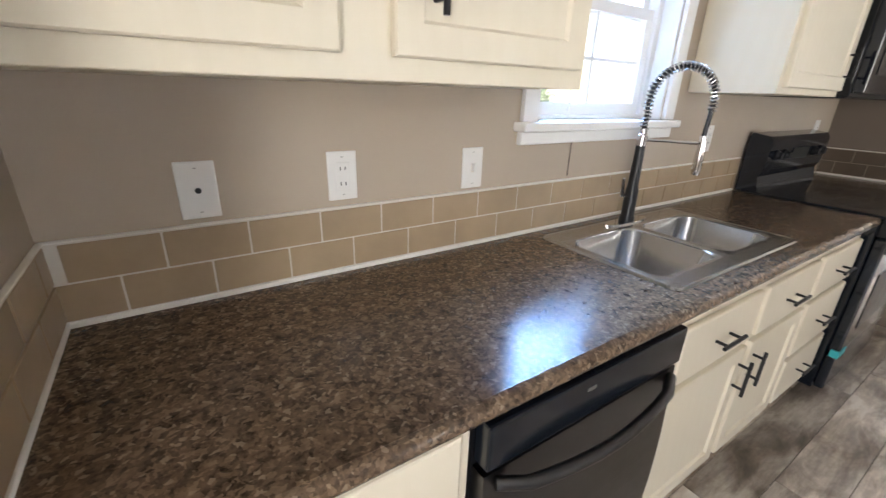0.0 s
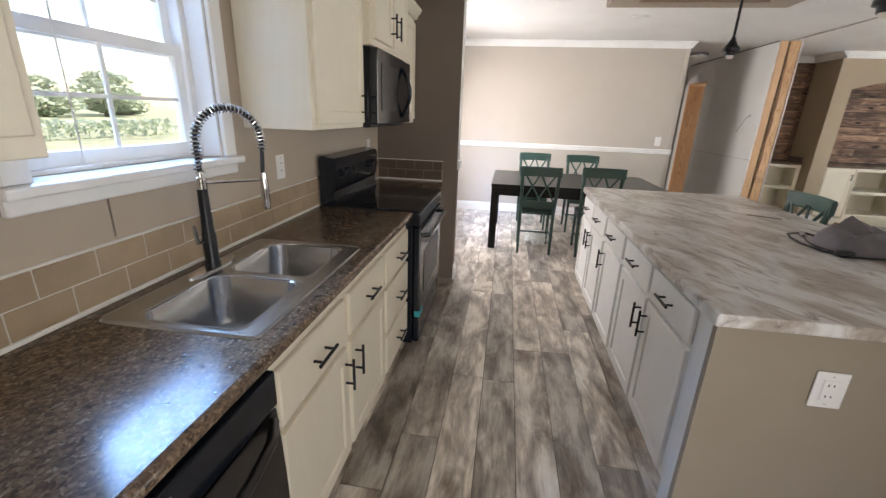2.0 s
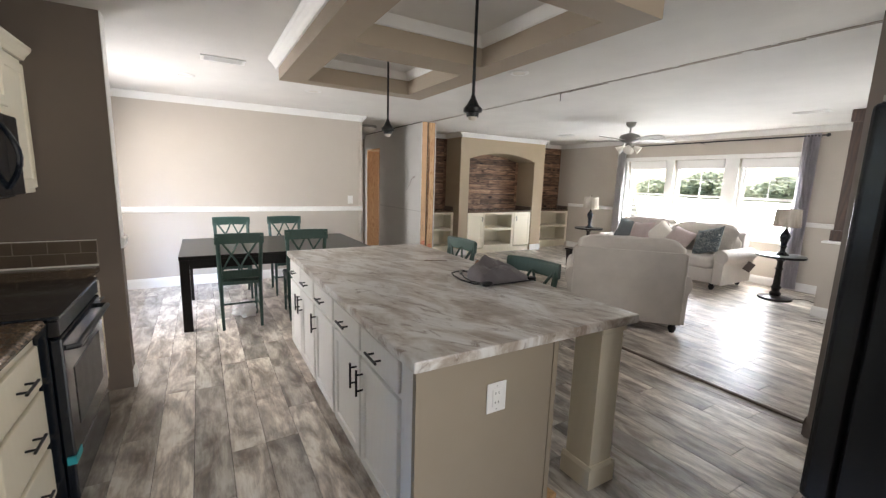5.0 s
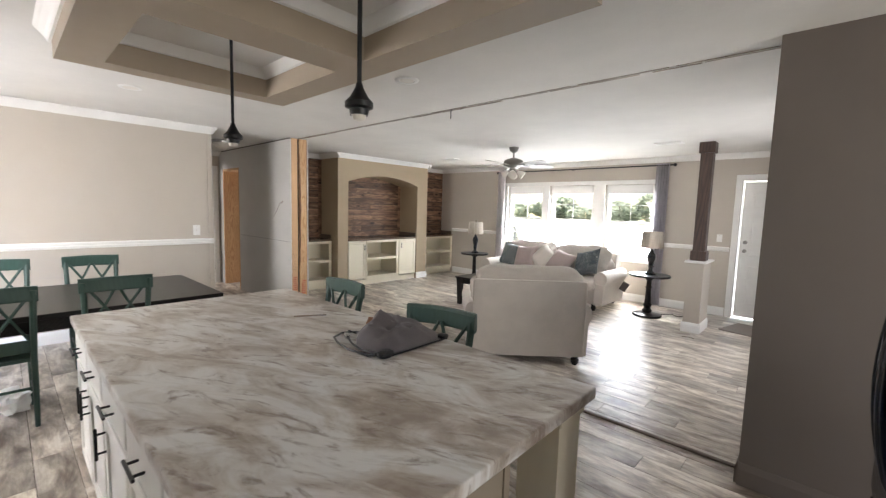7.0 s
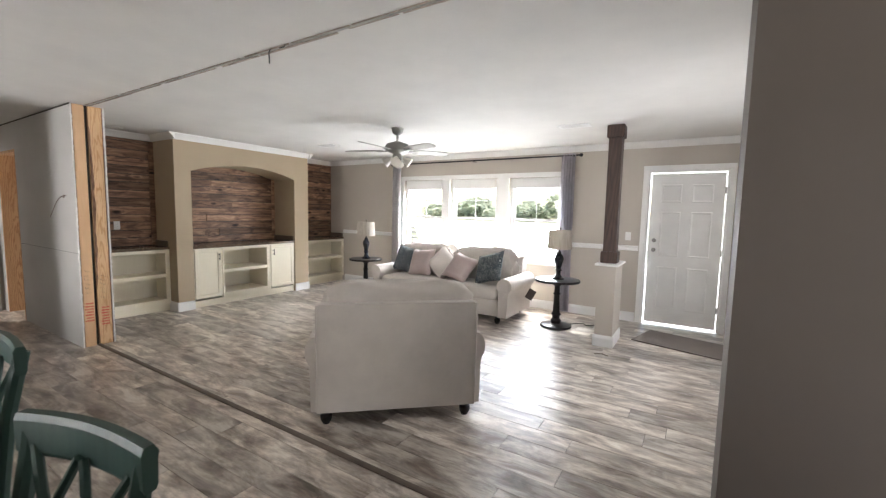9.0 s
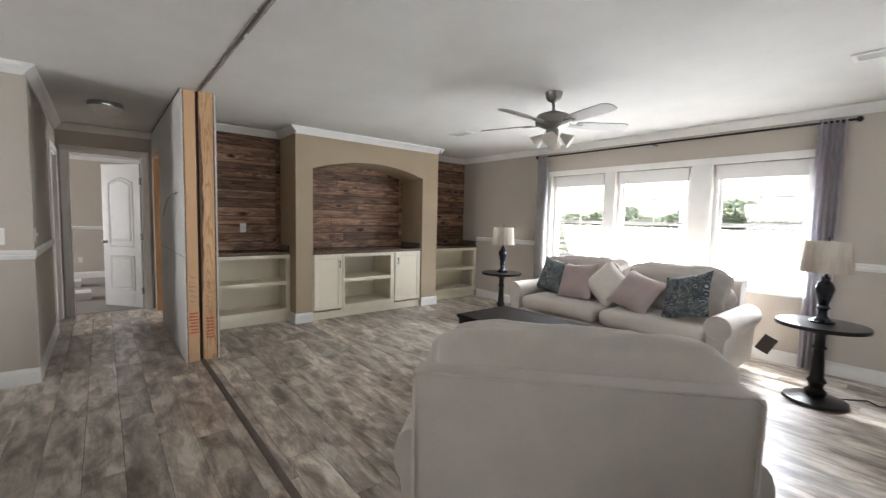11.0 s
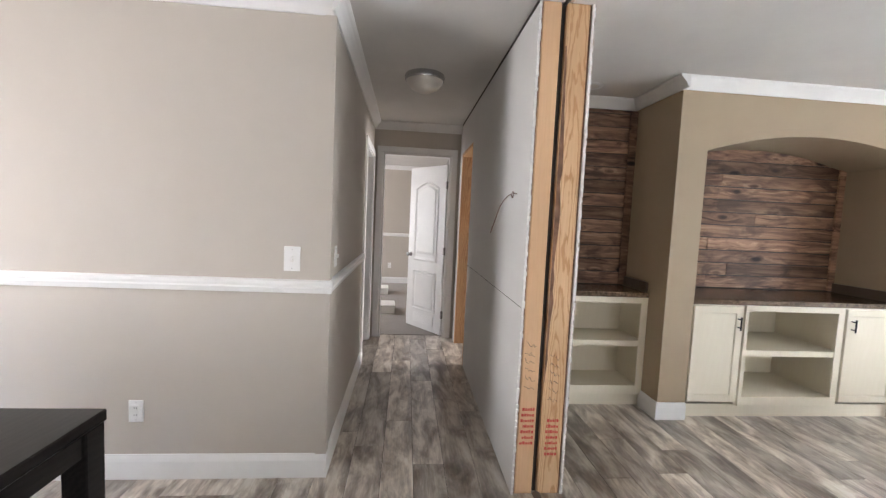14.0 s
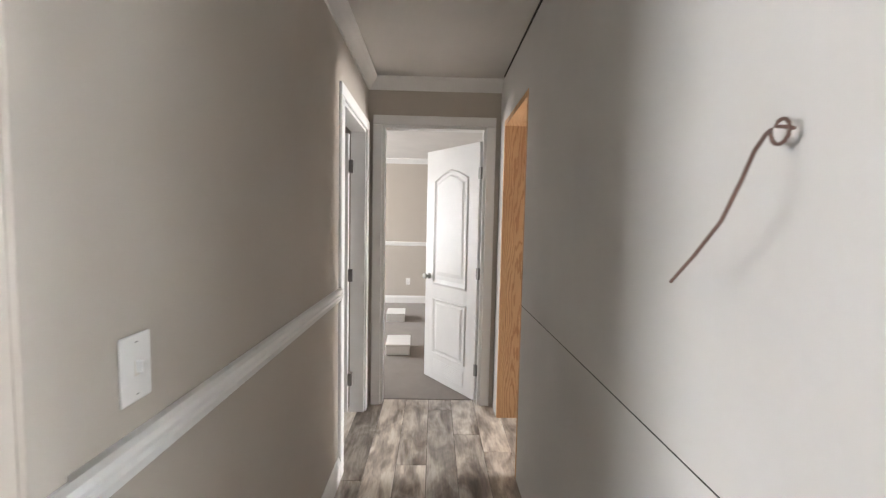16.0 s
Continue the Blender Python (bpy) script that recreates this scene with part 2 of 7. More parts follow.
def speckle_material():
    m, n, l, b = nodes("speckled_laminate")
    v = coords(n, l)
    vo = n.new("ShaderNodeTexVoronoi")
    vo.inputs["Scale"].default_value = 150
    wob = n.new("ShaderNodeVectorMath")
    nt = n.new("ShaderNodeTexNoise")
    nt.inputs["Scale"].default_value = 60
    l.new(v, nt.inputs["Vector"])
    sc = n.new("ShaderNodeVectorMath")
    sc.operation = 'SCALE'
    sc.inputs["Scale"].default_value = 0.02
    l.new(nt.outputs["Color"], sc.inputs[0])
    l.new(v, wob.inputs[0])
    l.new(sc.outputs[0], wob.inputs[1])
    l.new(wob.outputs[0], vo.inputs["Vector"])
    cell = n.new("ShaderNodeSeparateColor")
    l.new(vo.outputs["Color"], cell.inputs[0])
    c = ramp(n, l, cell.outputs[0], [(0.0, (0.016, 0.011, 0.008)), (0.26, (0.065, 0.04, 0.026)), (0.50, (0.13, 0.083, 0.052)), (0.76, (0.215, 0.145, 0.092)), (0.94, (0.33, 0.245, 0.17))], 'CONSTANT')
    c = mix(n, l, 0.45, c, ramp(n, l, noise_tex(n, l, v, 38, 5, 0.7), [(0.35, (0.04, 0.026, 0.018)), (0.65, (0.29, 0.20, 0.13))]))
    l.new(c, b.inputs["Base Color"])
    b.inputs["Roughness"].default_value = 0.19
    b.inputs["Specular IOR Level"].default_value = 0.5
    bump(n, l, b, noise_tex(n, l, v, 160, 3), 0.012, 0.001)
    return m


def turned(n, l, degrees):
    """World places turned about z, so that a stretch after it runs aslant."""
    g = n.new("ShaderNodeNewGeometry")
    r = n.new("ShaderNodeVectorRotate")
    r.rotation_type = 'Z_AXIS'
    r.inputs["Angle"].default_value = -radians(degrees)
    l.new(g.outputs["Position"], r.inputs["Vector"])
    return r.outputs[0]


def stretched(n, l, v, scale):
    s = n.new("ShaderNodeVectorMath")
    s.operation = 'MULTIPLY'
    s.inputs[1].default_value = scale
    l.new(v, s.inputs[0])
    return s.outputs[0]


def marble_material():
    m, n, l, b = nodes("veined_laminate")
    v0 = turned(n, l, 24)
    v = stretched(n, l, v0, (1.5, 3.6, 3.0))
    v2 = stretched(n, l, v0, (2.0, 6.6, 3.0))
    big = noise_tex(n, l, v, 1.5, 6, 0.6, 1.0)
    band = noise_tex(n, l, v2, 2.2, 7, 0.62, 1.5)
    c = ramp(n, l, big, [(0.33, (0.31, 0.255, 0.21)), (0.43, (0.44, 0.385, 0.335)), (0.50, (0.57, 0.535, 0.495)), (0.58, (0.72, 0.71, 0.695))])
    lines = ramp(n, l, band, [(0.30, (0.95, 0.95, 0.95)), (0.38, (0.6, 0.6, 0.6)), (0.43, (0.15, 0.15, 0.15)), (0.50, (0, 0, 0))])
    c = mix(n, l, lines, c, (0.19, 0.135, 0.105))
    white = ramp(n, l, noise_tex(n, l, v, 3.0, 6, 0.65, 1.2), [(0.50, (0, 0, 0)), (0.72, (0.75, 0.75, 0.75))])
    c = mix(n, l, white, c, (0.72, 0.70, 0.67))
    l.new(c, b.inputs["Base Color"])
    b.inputs["Roughness"].default_value = 0.28
    bump(n, l, b, noise_tex(n, l, v, 90, 3), 0.03, 0.002)
    return m


def fabric(name, col, rough=0.9, weave=420.0, vary=0.1, col2=None):
    m, n, l, b = nodes(name)
    v = coords(n, l, source="obj")
    big = noise_tex(n, l, v, 5, 4)
    c = ramp(n, l, big, [(0.3, [x * (1 - vary) for x in col]), (0.7, [min(1, x * (1 + vary)) for x in (col2 or col)])])
    w = noise_tex(n, l, v, weave, 2)
    c = mix(n, l, 0.25, c, ramp(n, l, w, [(0.3, [x * 0.6 for x in col]), (0.7, [min(1, x * 1.25) for x in col])]))
    l.new(c, b.inputs["Base Color"])
    b.inputs["Roughness"].default_value = rough
    b.inputs["Specular IOR Level"].default_value = 0.2
    b.inputs["Sheen Weight"].default_value = 0.25
    bump(n, l, b, w, 0.35, 0.002)
    return m


def sheer(name, col):
    """A cloth that lets part of the light through."""
    m, n, l, b = nodes(name)
    v = coords(n, l, (1, 1, 0.15), source="obj")
    c = ramp(n, l, noise_tex(n, l, v, 40, 4), [(0.3, [x * 0.85 for x in col]), (0.7, [min(1, x * 1.1) for x in col])])
    l.new(c, b.inputs["Base Color"])
    b.inputs["Roughness"].default_value = 0.9
    b.inputs["Specular IOR Level"].default_value = 0.1
    t = n.new("ShaderNodeBsdfTranslucent")
    l.new(c, t.inputs[0])
    ms = n.new("ShaderNodeMixShader")
    ms.inputs[0].default_value = 0.5
    l.new(b.outputs[0], ms.inputs[1])
    l.new(t.outputs[0], ms.inputs[2])
    l.new(ms.outputs[0], n["Material Output"].inputs[0])
    return m


def pattern_fabric():
    m, n, l, b = nodes("teal_medallion_fabric")
    v = coords(n, l, source="obj")
    vo = n.new("ShaderNodeTexVoronoi")
    vo.inputs["Scale"].default_value = 9
    l.new(v, vo.inputs["Vector"])
    w = n.new("ShaderNodeMath")
    w.operation = 'SINE'
    mu = n.new("ShaderNodeMath")
    mu.operation = 'MULTIPLY'
    mu.inputs[1].default_value = 60
    l.new(vo.outputs["Distance"], mu.inputs[0])
    l.new(mu.outputs[0], w.inputs[0])
    c = ramp(n, l, w.outputs[0], [(0.0, (0.025, 0.036, 0.045)), (0.42, (0.045, 0.06, 0.07)), (0.6, (0.20, 0.22, 0.22)), (0.85, (0.38, 0.39, 0.38))])
    c = mix(n, l, ramp(n, l, noise_tex(n, l, v, 26, 4), [(0.45, (0, 0, 0)), (0.6, (1, 1, 1))]), c, (0.04, 0.055, 0.065))
    l.new(c, b.inputs["Base Color"])
    b.inputs["Roughness"].default_value = 0.85
    bump(n, l, b, noise_tex(n, l, v, 400, 2), 0.3, 0.002)
    return m


def glass_material():
    m, n, l, b = nodes("window_glass")
    b.inputs["Base Color"].default_value = (1, 1, 1, 1)
    b.inputs["Roughness"].default_value = 0.0
    b.inputs["Transmission Weight"].default_value = 1.0
    b.inputs["IOR"].default_value = 1.45
    return m


M_WALL = plain("greige_wallboard", (0.495, 0.447, 0.39), 0.75, vary=0.03, scale=1.5, grain=260, relief=0.06)
M_TAUPE = plain("taupe_wallboard", (0.36, 0.295, 0.225), 0.7, vary=0.04, scale=1.5, grain=260, relief=0.06)
# Taupe wallboard lightened in its colour, for fill light the north wall lacks.
M_TAUPE_LIT = plain("light_lifted_taupe_wallboard", (0.455, 0.38, 0.30), 0.7, vary=0.04, scale=1.5, grain=260, relief=0.06)
# Same taupe darkened: the island panels' shade is put into the colour.
M_TAUPE_SHADED = plain("shaded_taupe_wallboard", (0.30, 0.25, 0.19), 0.7, vary=0.05, scale=1.8, grain=260, relief=0.06)
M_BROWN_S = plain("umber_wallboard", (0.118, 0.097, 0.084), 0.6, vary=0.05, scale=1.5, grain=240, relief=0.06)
M_DWSTEEL = plain("dark_brushed_steel", (0.12, 0.12, 0.125), 0.3, 1.0, vary=0.06, scale=12, grain=220, relief=0.03)
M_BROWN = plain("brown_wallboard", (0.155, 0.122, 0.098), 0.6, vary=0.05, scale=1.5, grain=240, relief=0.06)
M_CEIL = plain("textured_ceiling", (0.70, 0.68, 0.65), 0.9, vary=0.04, scale=2.5, grain=38, relief=0.35)
M_WHITE = plain("white_trim_paint", (0.80, 0.79, 0.77), 0.45, vary=0.03, scale=5)
M_CREAM = wood("cream_cabinet_paint", (0.765, 0.70, 0.56), (0.785, 0.722, 0.585), 0.42, (6, 6, 0.8), 4.0, relief=0.02)
M_ISLE = wood("off_white_cabinet_paint", (0.765, 0.752, 0.725), (0.785, 0.775, 0.75), 0.42, (6, 6, 0.8), 4.0, relief=0.02)
M_FLOOR = floor_material()
M_JOINT = plain("dark_joint", (0.05, 0.042, 0.035), 0.9)
M_SPECK = speckle_material()
M_MARBLE = marble_material()
M_TILE = plain("tan_glazed_tile", (0.35, 0.26, 0.165), 0.3, vary=0.14, scale=6, grain=50, relief=0.05)
# Brown of the alcove upstands; on the east backsplash it paints in the shade.
M_TILE2 = plain("brown_and_shaded_tile", (0.105, 0.078, 0.056), 0.3, vary=0.14, scale=6, grain=50, relief=0.05)
M_GROUT_SHADED = plain("shaded_grout", (0.26, 0.215, 0.17), 0.9)
M_GROUT = plain("pale_grout", (0.66, 0.62, 0.56), 0.9)
M_STEEL = plain("brushed_steel", (0.52, 0.52, 0.52), 0.24, 1.0, vary=0.05, scale=20, grain=200, relief=0.04)
M_CHROME = plain("chrome", (0.75, 0.75, 0.76), 0.1, 1.0, vary=0.02, relief=0)
M_BLACK = plain("black_metal", (0.010, 0.011, 0.013), 0.38, 0.3, vary=0.1)
M_BLKGLOSS = plain("black_enamel", (0.006, 0.009, 0.015), 0.12, vary=0.1, relief=0.0)
M_DKSTEEL = plain("dark_slate_steel", (0.032, 0.036, 0.045), 0.2, 0.7, vary=0.08, scale=8, relief=0.02)
M_GREEN = wood("green_painted_wood", (0.026, 0.062, 0.050), (0.034, 0.076, 0.062), 0.45, (8, 8, 1.5), 4, "obj", relief=0.1)
M_ESPRESSO = wood("espresso_wood", (0.006, 0.005, 0.005), (0.018, 0.015, 0.014), 0.3, (2, 14, 14), 3, "obj", relief=0.08)
M_ESPRESSO.node_tree.nodes["Principled BSDF"].inputs["Specular IOR Level"].default_value = 0.22
M_STUDA = stud_material("peach_pine_stud", (0.66, 0.40, 0.215), (0.72, 0.46, 0.265), 0.25, 350.0, -3.43)
M_STUDB = stud_material("amber_pine_stud", (0.50, 0.265, 0.115), (0.74, 0.50, 0.285), 1.0, 800.0, -3.578)
M_STUDC = stud_material("rough_opening_pine", (0.48, 0.24, 0.10), (0.70, 0.44, 0.23), 1.0, 500.0, -3.50)
M_BARKEDGE = plain("waney_bark_edge", (0.19, 0.10, 0.06), 0.9, vary=0.45, scale=14, grain=60, relief=0.5)
M_GYPSUM = plain("broken_gypsum", (0.74, 0.72, 0.69), 0.95, vary=0.12, scale=40, grain=90, relief=0.8)
M_CAULK = plain("white_caulk", (0.78, 0.76, 0.71), 0.6, vary=0.05, scale=9)
M_BOARD = board_material()
M_POST = wood("walnut_post", (0.022, 0.011, 0.008), (0.075, 0.038, 0.026), 0.45, (10, 10, 1.0), 3, "pos", knots=True)
M_SOFA = fabric("oatmeal_upholstery", (0.50, 0.455, 0.41))
M_MAUVE = fabric("mauve_pillow_fabric", (0.36, 0.29, 0.275))
M_IVORY = fabric("ivory_pillow_fabric", (0.60, 0.55, 0.50))
M_PATTERN = pattern_fabric()
M_CURTAIN = sheer("grey_curtain_cloth", (0.68, 0.66, 0.69))
M_SHEER = sheer("white_curtain_cloth", (0.78, 0.76, 0.76))
M_SHADE = sheer("linen_lampshade", (0.47, 0.42, 0.36))
M_BAG = fabric("grey_bag_cloth", (0.17, 0.155, 0.165), weave=300, vary=0.2)
M_MAT = fabric("brown_doormat", (0.16, 0.125, 0.105), weave=160)
M_CARPET = fabric("taupe_carpet", (0.22, 0.185, 0.16), weave=140)
M_GLASS = glass_material()
M_DRYWALL = plain("raw_drywall", (0.60, 0.585, 0.56), 0.85, vary=0.04, scale=2, relief=0.05)
M_COPPER = plain("copper_wire", (0.17, 0.10, 0.08), 0.5, 0.3)
M_RED = plain("red_ink", (0.55, 0.07, 0.05), 0.7, relief=0)
M_INK = plain("dark_ink", (0.05, 0.035, 0.03), 0.7, relief=0)
M_TEAL = plain("teal_tape", (0.02, 0.32, 0.36), 0.5)
M_FROST = plain("frosted_glass", (0.72, 0.68, 0.62), 0.3, vary=0.06)
M_FAN = plain("pewter_fan", (0.26, 0.25, 0.235), 0.4, 0.6)
M_BLADE = wood("grey_fan_blade", (0.32, 0.30, 0.27), (0.44, 0.42, 0.39), 0.5, (2, 14, 14), 3, "obj")
M_LAWN = plain("dry_lawn", (0.21, 0.22, 0.13), 0.95, vary=0.4, scale=0.6, grain=20, relief=0.6)
M_DRIVE = plain("pale_gravel", (0.42, 0.40, 0.36), 0.95, vary=0.15, scale=1.2, grain=40, relief=0.5)
M_LEAF = leaf_material()
M_BARK = plain("bark", (0.09, 0.065, 0.045), 0.9, vary=0.3, scale=6)
M_RAIL = plain("weathered_rail", (0.40, 0.37, 0.33), 0.9, vary=0.2, scale=6)
M_SIDING = plain("pale_siding", (0.62, 0.62, 0.60), 0.7, vary=0.05)
M_ROOF = plain("grey_shingle", (0.13, 0.125, 0.12), 0.9, vary=0.2)


# ---- mesh helpers ----
def box(bm, x0, x1, y0, y1, z0, z1, bev=0.0, seg=1):
    vs = [bm.verts.new(p) for p in ((x0, y0, z0), (x1, y0, z0), (x1, y1, z0), (x0, y1, z0), (x0, y0, z1), (x1, y0, z1), (x1, y1, z1), (x0, y1, z1))]
    fs = [bm.faces.new([vs[i] for i in f]) for f in ((3, 2, 1, 0), (4, 5, 6, 7), (0, 1, 5, 4), (1, 2, 6, 5), (2, 3, 7, 6), (3, 0, 4, 7))]
    if bev:
        es = list({e for f in fs for e in f.edges})
        bmesh.ops.bevel(bm, geom=es, offset=bev, segments=seg, affect='EDGES', profile=0.5)
    return bm


def B(*args, **kw):
    return box(bmesh.new(), *args, **kw)


def rings(bm, rows, close=True, caps=True):
    """Skin rows of points that all have the same count."""
    vr = [[bm.verts.new(p) for p in r] for r in rows]
    k = len(vr[0])
    for a, b in zip(vr, vr[1:]):
        for i in range(k if close else k - 1):
            j = (i + 1) % k
            bm.faces.new((a[i], a[j], b[j], b[i]))
    if caps and close:
        bm.faces.new(list(reversed(vr[0])))
        bm.faces.new(vr[-1])
    return bm


def lathe(bm, prof, cx=0, cy=0, seg=20):
    """prof: (radius, z) from the bottom up."""
    rows = [[(cx + max(r, 1e-4) * math.cos(2 * math.pi * i / seg), cy + max(r, 1e-4) * math.sin(2 * math.pi * i / seg), z) for i in range(seg)] for r, z in prof]
    return rings(bm, rows)


def tube(bm, pts, r, seg=8, caps=True):
    pts = [Vector(p) for p in pts]
    rad = r if isinstance(r, (list, tuple)) else [r] * len(pts)
    rows, up = [], None
    for i, p in enumerate(pts):
        d = (pts[min(i + 1, len(pts) - 1)] - pts[max(i - 1, 0)]).normalized()
        if up is None:
            up = Vector((0, 0, 1)) if abs(d.z) < 0.9 else Vector((1, 0, 0))
        s = d.cross(up).normalized()
        up = s.cross(d).normalized()
        rows.append([p + rad[i] * (math.cos(2 * math.pi * k / seg) * s + math.sin(2 * math.pi * k / seg) * up) for k in range(seg)])
    return rings(bm, rows, True, caps)


def cushion(bm, cx, cy, cz, sx, sy, sz, e=0.35, nu=22, nv=12, wob=0.0, seed=0.0):
    """A soft pad: a superellipsoid, slightly uneven."""
    def sp(c, p):
        return math.copysign(abs(c) ** p, c)
    rows = []
    for j in range(nv + 1):
        v = -math.pi / 2 + math.pi * j / nv
        v = max(min(v, math.pi / 2 - 0.02), -math.pi / 2 + 0.02)
        row = []
        for i in range(nu):
            u = 2 * math.pi * i / nu
            p = Vector((sp(math.cos(v), e) * sp(math.cos(u), e), sp(math.cos(v), e) * sp(math.sin(u), e), sp(math.sin(v), 0.7)))
            k = 1 + wob * noise.noise(p * 1.7 + Vector((seed, seed, 0))) + 0.4 * wob * noise.noise(p * 4.3 + Vector((seed, 2, seed))) + 0.22 * wob * noise.noise(Vector((p.x * 11, p.y * 3, p.z * 4 + seed)))
            row.append((cx + sx / 2 * p.x * k, cy + sy / 2 * p.y * k, cz + sz / 2 * p.z * k))
        rows.append(row)
    return rings(bm, rows)


def slab(bm, poly, z0, z1):
    a = [bm.verts.new((x, y, z0)) for x, y in poly]
    b = [bm.verts.new((x, y, z1)) for x, y in poly]
    k = len(poly)
    bm.faces.new(list(reversed(a)))
    bm.faces.new(b)
    for i in range(k):
        j = (i + 1) % k
        bm.faces.new((a[i], a[j], b[j], b[i]))
    return bm


def turn(bm, m):
    bmesh.ops.transform(bm, matrix=m, verts=bm.verts)
    return bm


def finish(name, bm, mat, smooth=False):
    bmesh.ops.recalc_face_normals(bm, faces=bm.faces)
    me = bpy.data.meshes.new(name)
    bm.to_mesh(me)
    bm.free()
    me.materials.append(mat)
    if smooth:
        me.polygons.foreach_set("use_smooth", [True] * len(me.polygons))
        me.set_sharp_from_angle(angle=radians(42))
    return new(name, me)


def part(name, bm, mat, parent, label="", smooth=False):
    ob = finish(name, bm, mat, smooth)
    ob.parent = parent
    if label:
        ob["label"] = label
    return ob


def thing(name, label, category, m=Matrix(), group="", kind=""):
    ob = new(name)
    ob.empty_display_size = 0.05
    ob.matrix_world = m
    return tagged(ob, label, category, group, kind)


def solid(name, bm, mat, label, category, m=None, kind="", group="", smooth=False):
    ob = finish(name, bm, mat, smooth)
    if m is not None:
        ob.matrix_world = m
    return tagged(ob, label, category, group, kind)


def wall_with_holes(name, axis, at0, at1, a0, a1, holes, mat, label, z0=0.0, z1=CEIL):
    """A wall slab along x ('x') or y ('y'), with rectangular openings (a0, a1, z0, z1) cut through."""
    bm = bmesh.new()
    cuts = sorted({a0, a1, *[h[0] for h in holes], *[h[1] for h in holes]})
    for u, v in zip(cuts, cuts[1:]):
        spans, z = [], z0
        for h in sorted(holes, key=lambda q: q[2]):
            if h[0] <= u + 1e-6 and h[1] >= v - 1e-6:
                if h[2] > z + 1e-6:
                    spans.append((z, h[2]))
                z = h[3]
        if z < z1 - 1e-6:
            spans.append((z, z1))
        for s, e in spans:
            if axis == 'x':
                box(bm, u, v, at0, at1, s, e)
            else:
                box(bm, at0, at1, u, v, s, e)
    return solid(name, bm, mat, label, "wall", kind="structure")


CROWN = [(0, 0), (0, -0.085), (0.012, -0.085), (0.02, -0.07), (0.03, -0.055), (0.052, -0.03), (0.062, -0.022), (0.07, -0.012), (0.07, 0)]
RAILP = [(0, -0.035), (0.012, -0.035), (0.018, -0.02), (0.024, -0.008), (0.020, 0.0), (0.026, 0.014), (0.026, 0.028), (0.016, 0.035), (0, 0.035)]
BASEP = [(0, 0), (0.016, 0), (0.016, 0.095), (0.012, 0.112), (0.006, 0.13), (0, 0.13)]


def run_profile(bm, prof, p, q, out, z):
    """Sweep a profile (outwards, upwards) from p to q in plan."""
    o = Vector((out[0], out[1], 0)).normalized()
    rows = [[Vector((*e, z)) + o * a + Vector((0, 0, b)) for a, b in prof] for e in (p, q)]
    return rings(bm, rows)


def trim(name, prof, runs, z, mat=None, label=""):
    for p, q, out in runs:
        bm = run_profile(bmesh.new(), prof, p, q, out, z)
        solid(name, bm, mat or M_WHITE, label, "trim", kind="structure")

# ---- structure ----
T = 0.12
X_W = -1.7      # far west end of the kitchen, behind the camera
KW = (0.955, 1.648, 1.258, 1.985)          # kitchen window opening
LW = [(2.98, 3.83), (4.04, 4.95), (5.10, 5.95)]
LWZ = (0.72, 2.05)
FD = (0.90, 1.80)                        # front door opening
wall_with_holes("wall_north", 'x', Y_N, Y_N + 0.15, X_W, X_DINE, [KW, (4.5, 5.9, 0.9, 2.05)], M_TAUPE_LIT, "taupe wallboard kitchen wall with a window over the sink")
wall_with_holes("wall_dining_end", 'y', X_DINE, X_DINE + 0.1, Y_HL, Y_N + 0.15, [], M_WALL, "greige wallboard dining wall with a white chair rail")
wall_with_holes("wall_hall_north", 'x', Y_HL, Y_HL + 0.1, X_DINE + 0.1, X_HEND, [(8.45, 9.21, 0, 2.08)], M_WALL, "greige hallway wall with a doorway")
wall_with_holes("wall_hall_end", 'y', X_HEND, X_HEND + 0.1, -3.6, Y_HL + 0.1, [(-3.27, -2.49, 0, 2.145)], M_WALL, "greige hallway end wall with an open bedroom doorway")
wall_with_holes("wall_hall_south", 'x', Y_HR - 0.013, Y_HR, X_STUD, X_HEND, [(8.40, 9.16, 0, 2.15)], M_DRYWALL, "hallway wallboard with an unpainted edge and a taped seam")
wall_with_holes("wall_marriage_core", 'x', -3.641, Y_HR - 0.016, X_STUD + 0.09, X_HEND, [(8.40, 9.16, 0, 2.15)], M_STUDB, "timber core of the unfinished marriage wall")
wall_with_holes("wall_alcove_side", 'x', -3.655, -3.643, X_STUD, X_BACK + 0.1, [], M_TAUPE, "taupe wallboard side of the media alcove")
wall_with_holes("wall_alcove_back", 'y', X_BACK, X_BACK + 0.1, Y_S, -3.655, [], M_JOINT, "board-clad back wall of the living room alcoves")
wall_with_holes("wall_south", 'x', Y_S - 0.15, Y_S, 0.3, X_BACK + 0.1, [(a, b, *LWZ) for a, b in LW] + [(*FD, 0, 2.09)], M_WALL, "greige living room wall with three windows and a front door")
# Opening in the end wall is added to seat the fill lamp.
wall_with_holes("wall_living_west", 'y', 0.3, 0.42, Y_S, -3.57, [(-6.45, -5.05, 0.8, 2.0)], M_WALL, "greige living room end wall")
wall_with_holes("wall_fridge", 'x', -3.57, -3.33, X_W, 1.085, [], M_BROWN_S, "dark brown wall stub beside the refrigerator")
# The opening here is added, unseen, to pass the west fill lamp.
wall_with_holes("wall_kitchen_west", 'y', X_W - T, X_W, -3.57, Y_N + 0.15, [(-2.72, -1.24, 0.45, 2.25)], M_WALL, "greige wall behind the kitchen")
wall_with_holes("wall_counter_end", 'y', -0.335, -0.235, 0.46, Y_N, [], M_TAUPE, "taupe stub wall closing the counter")
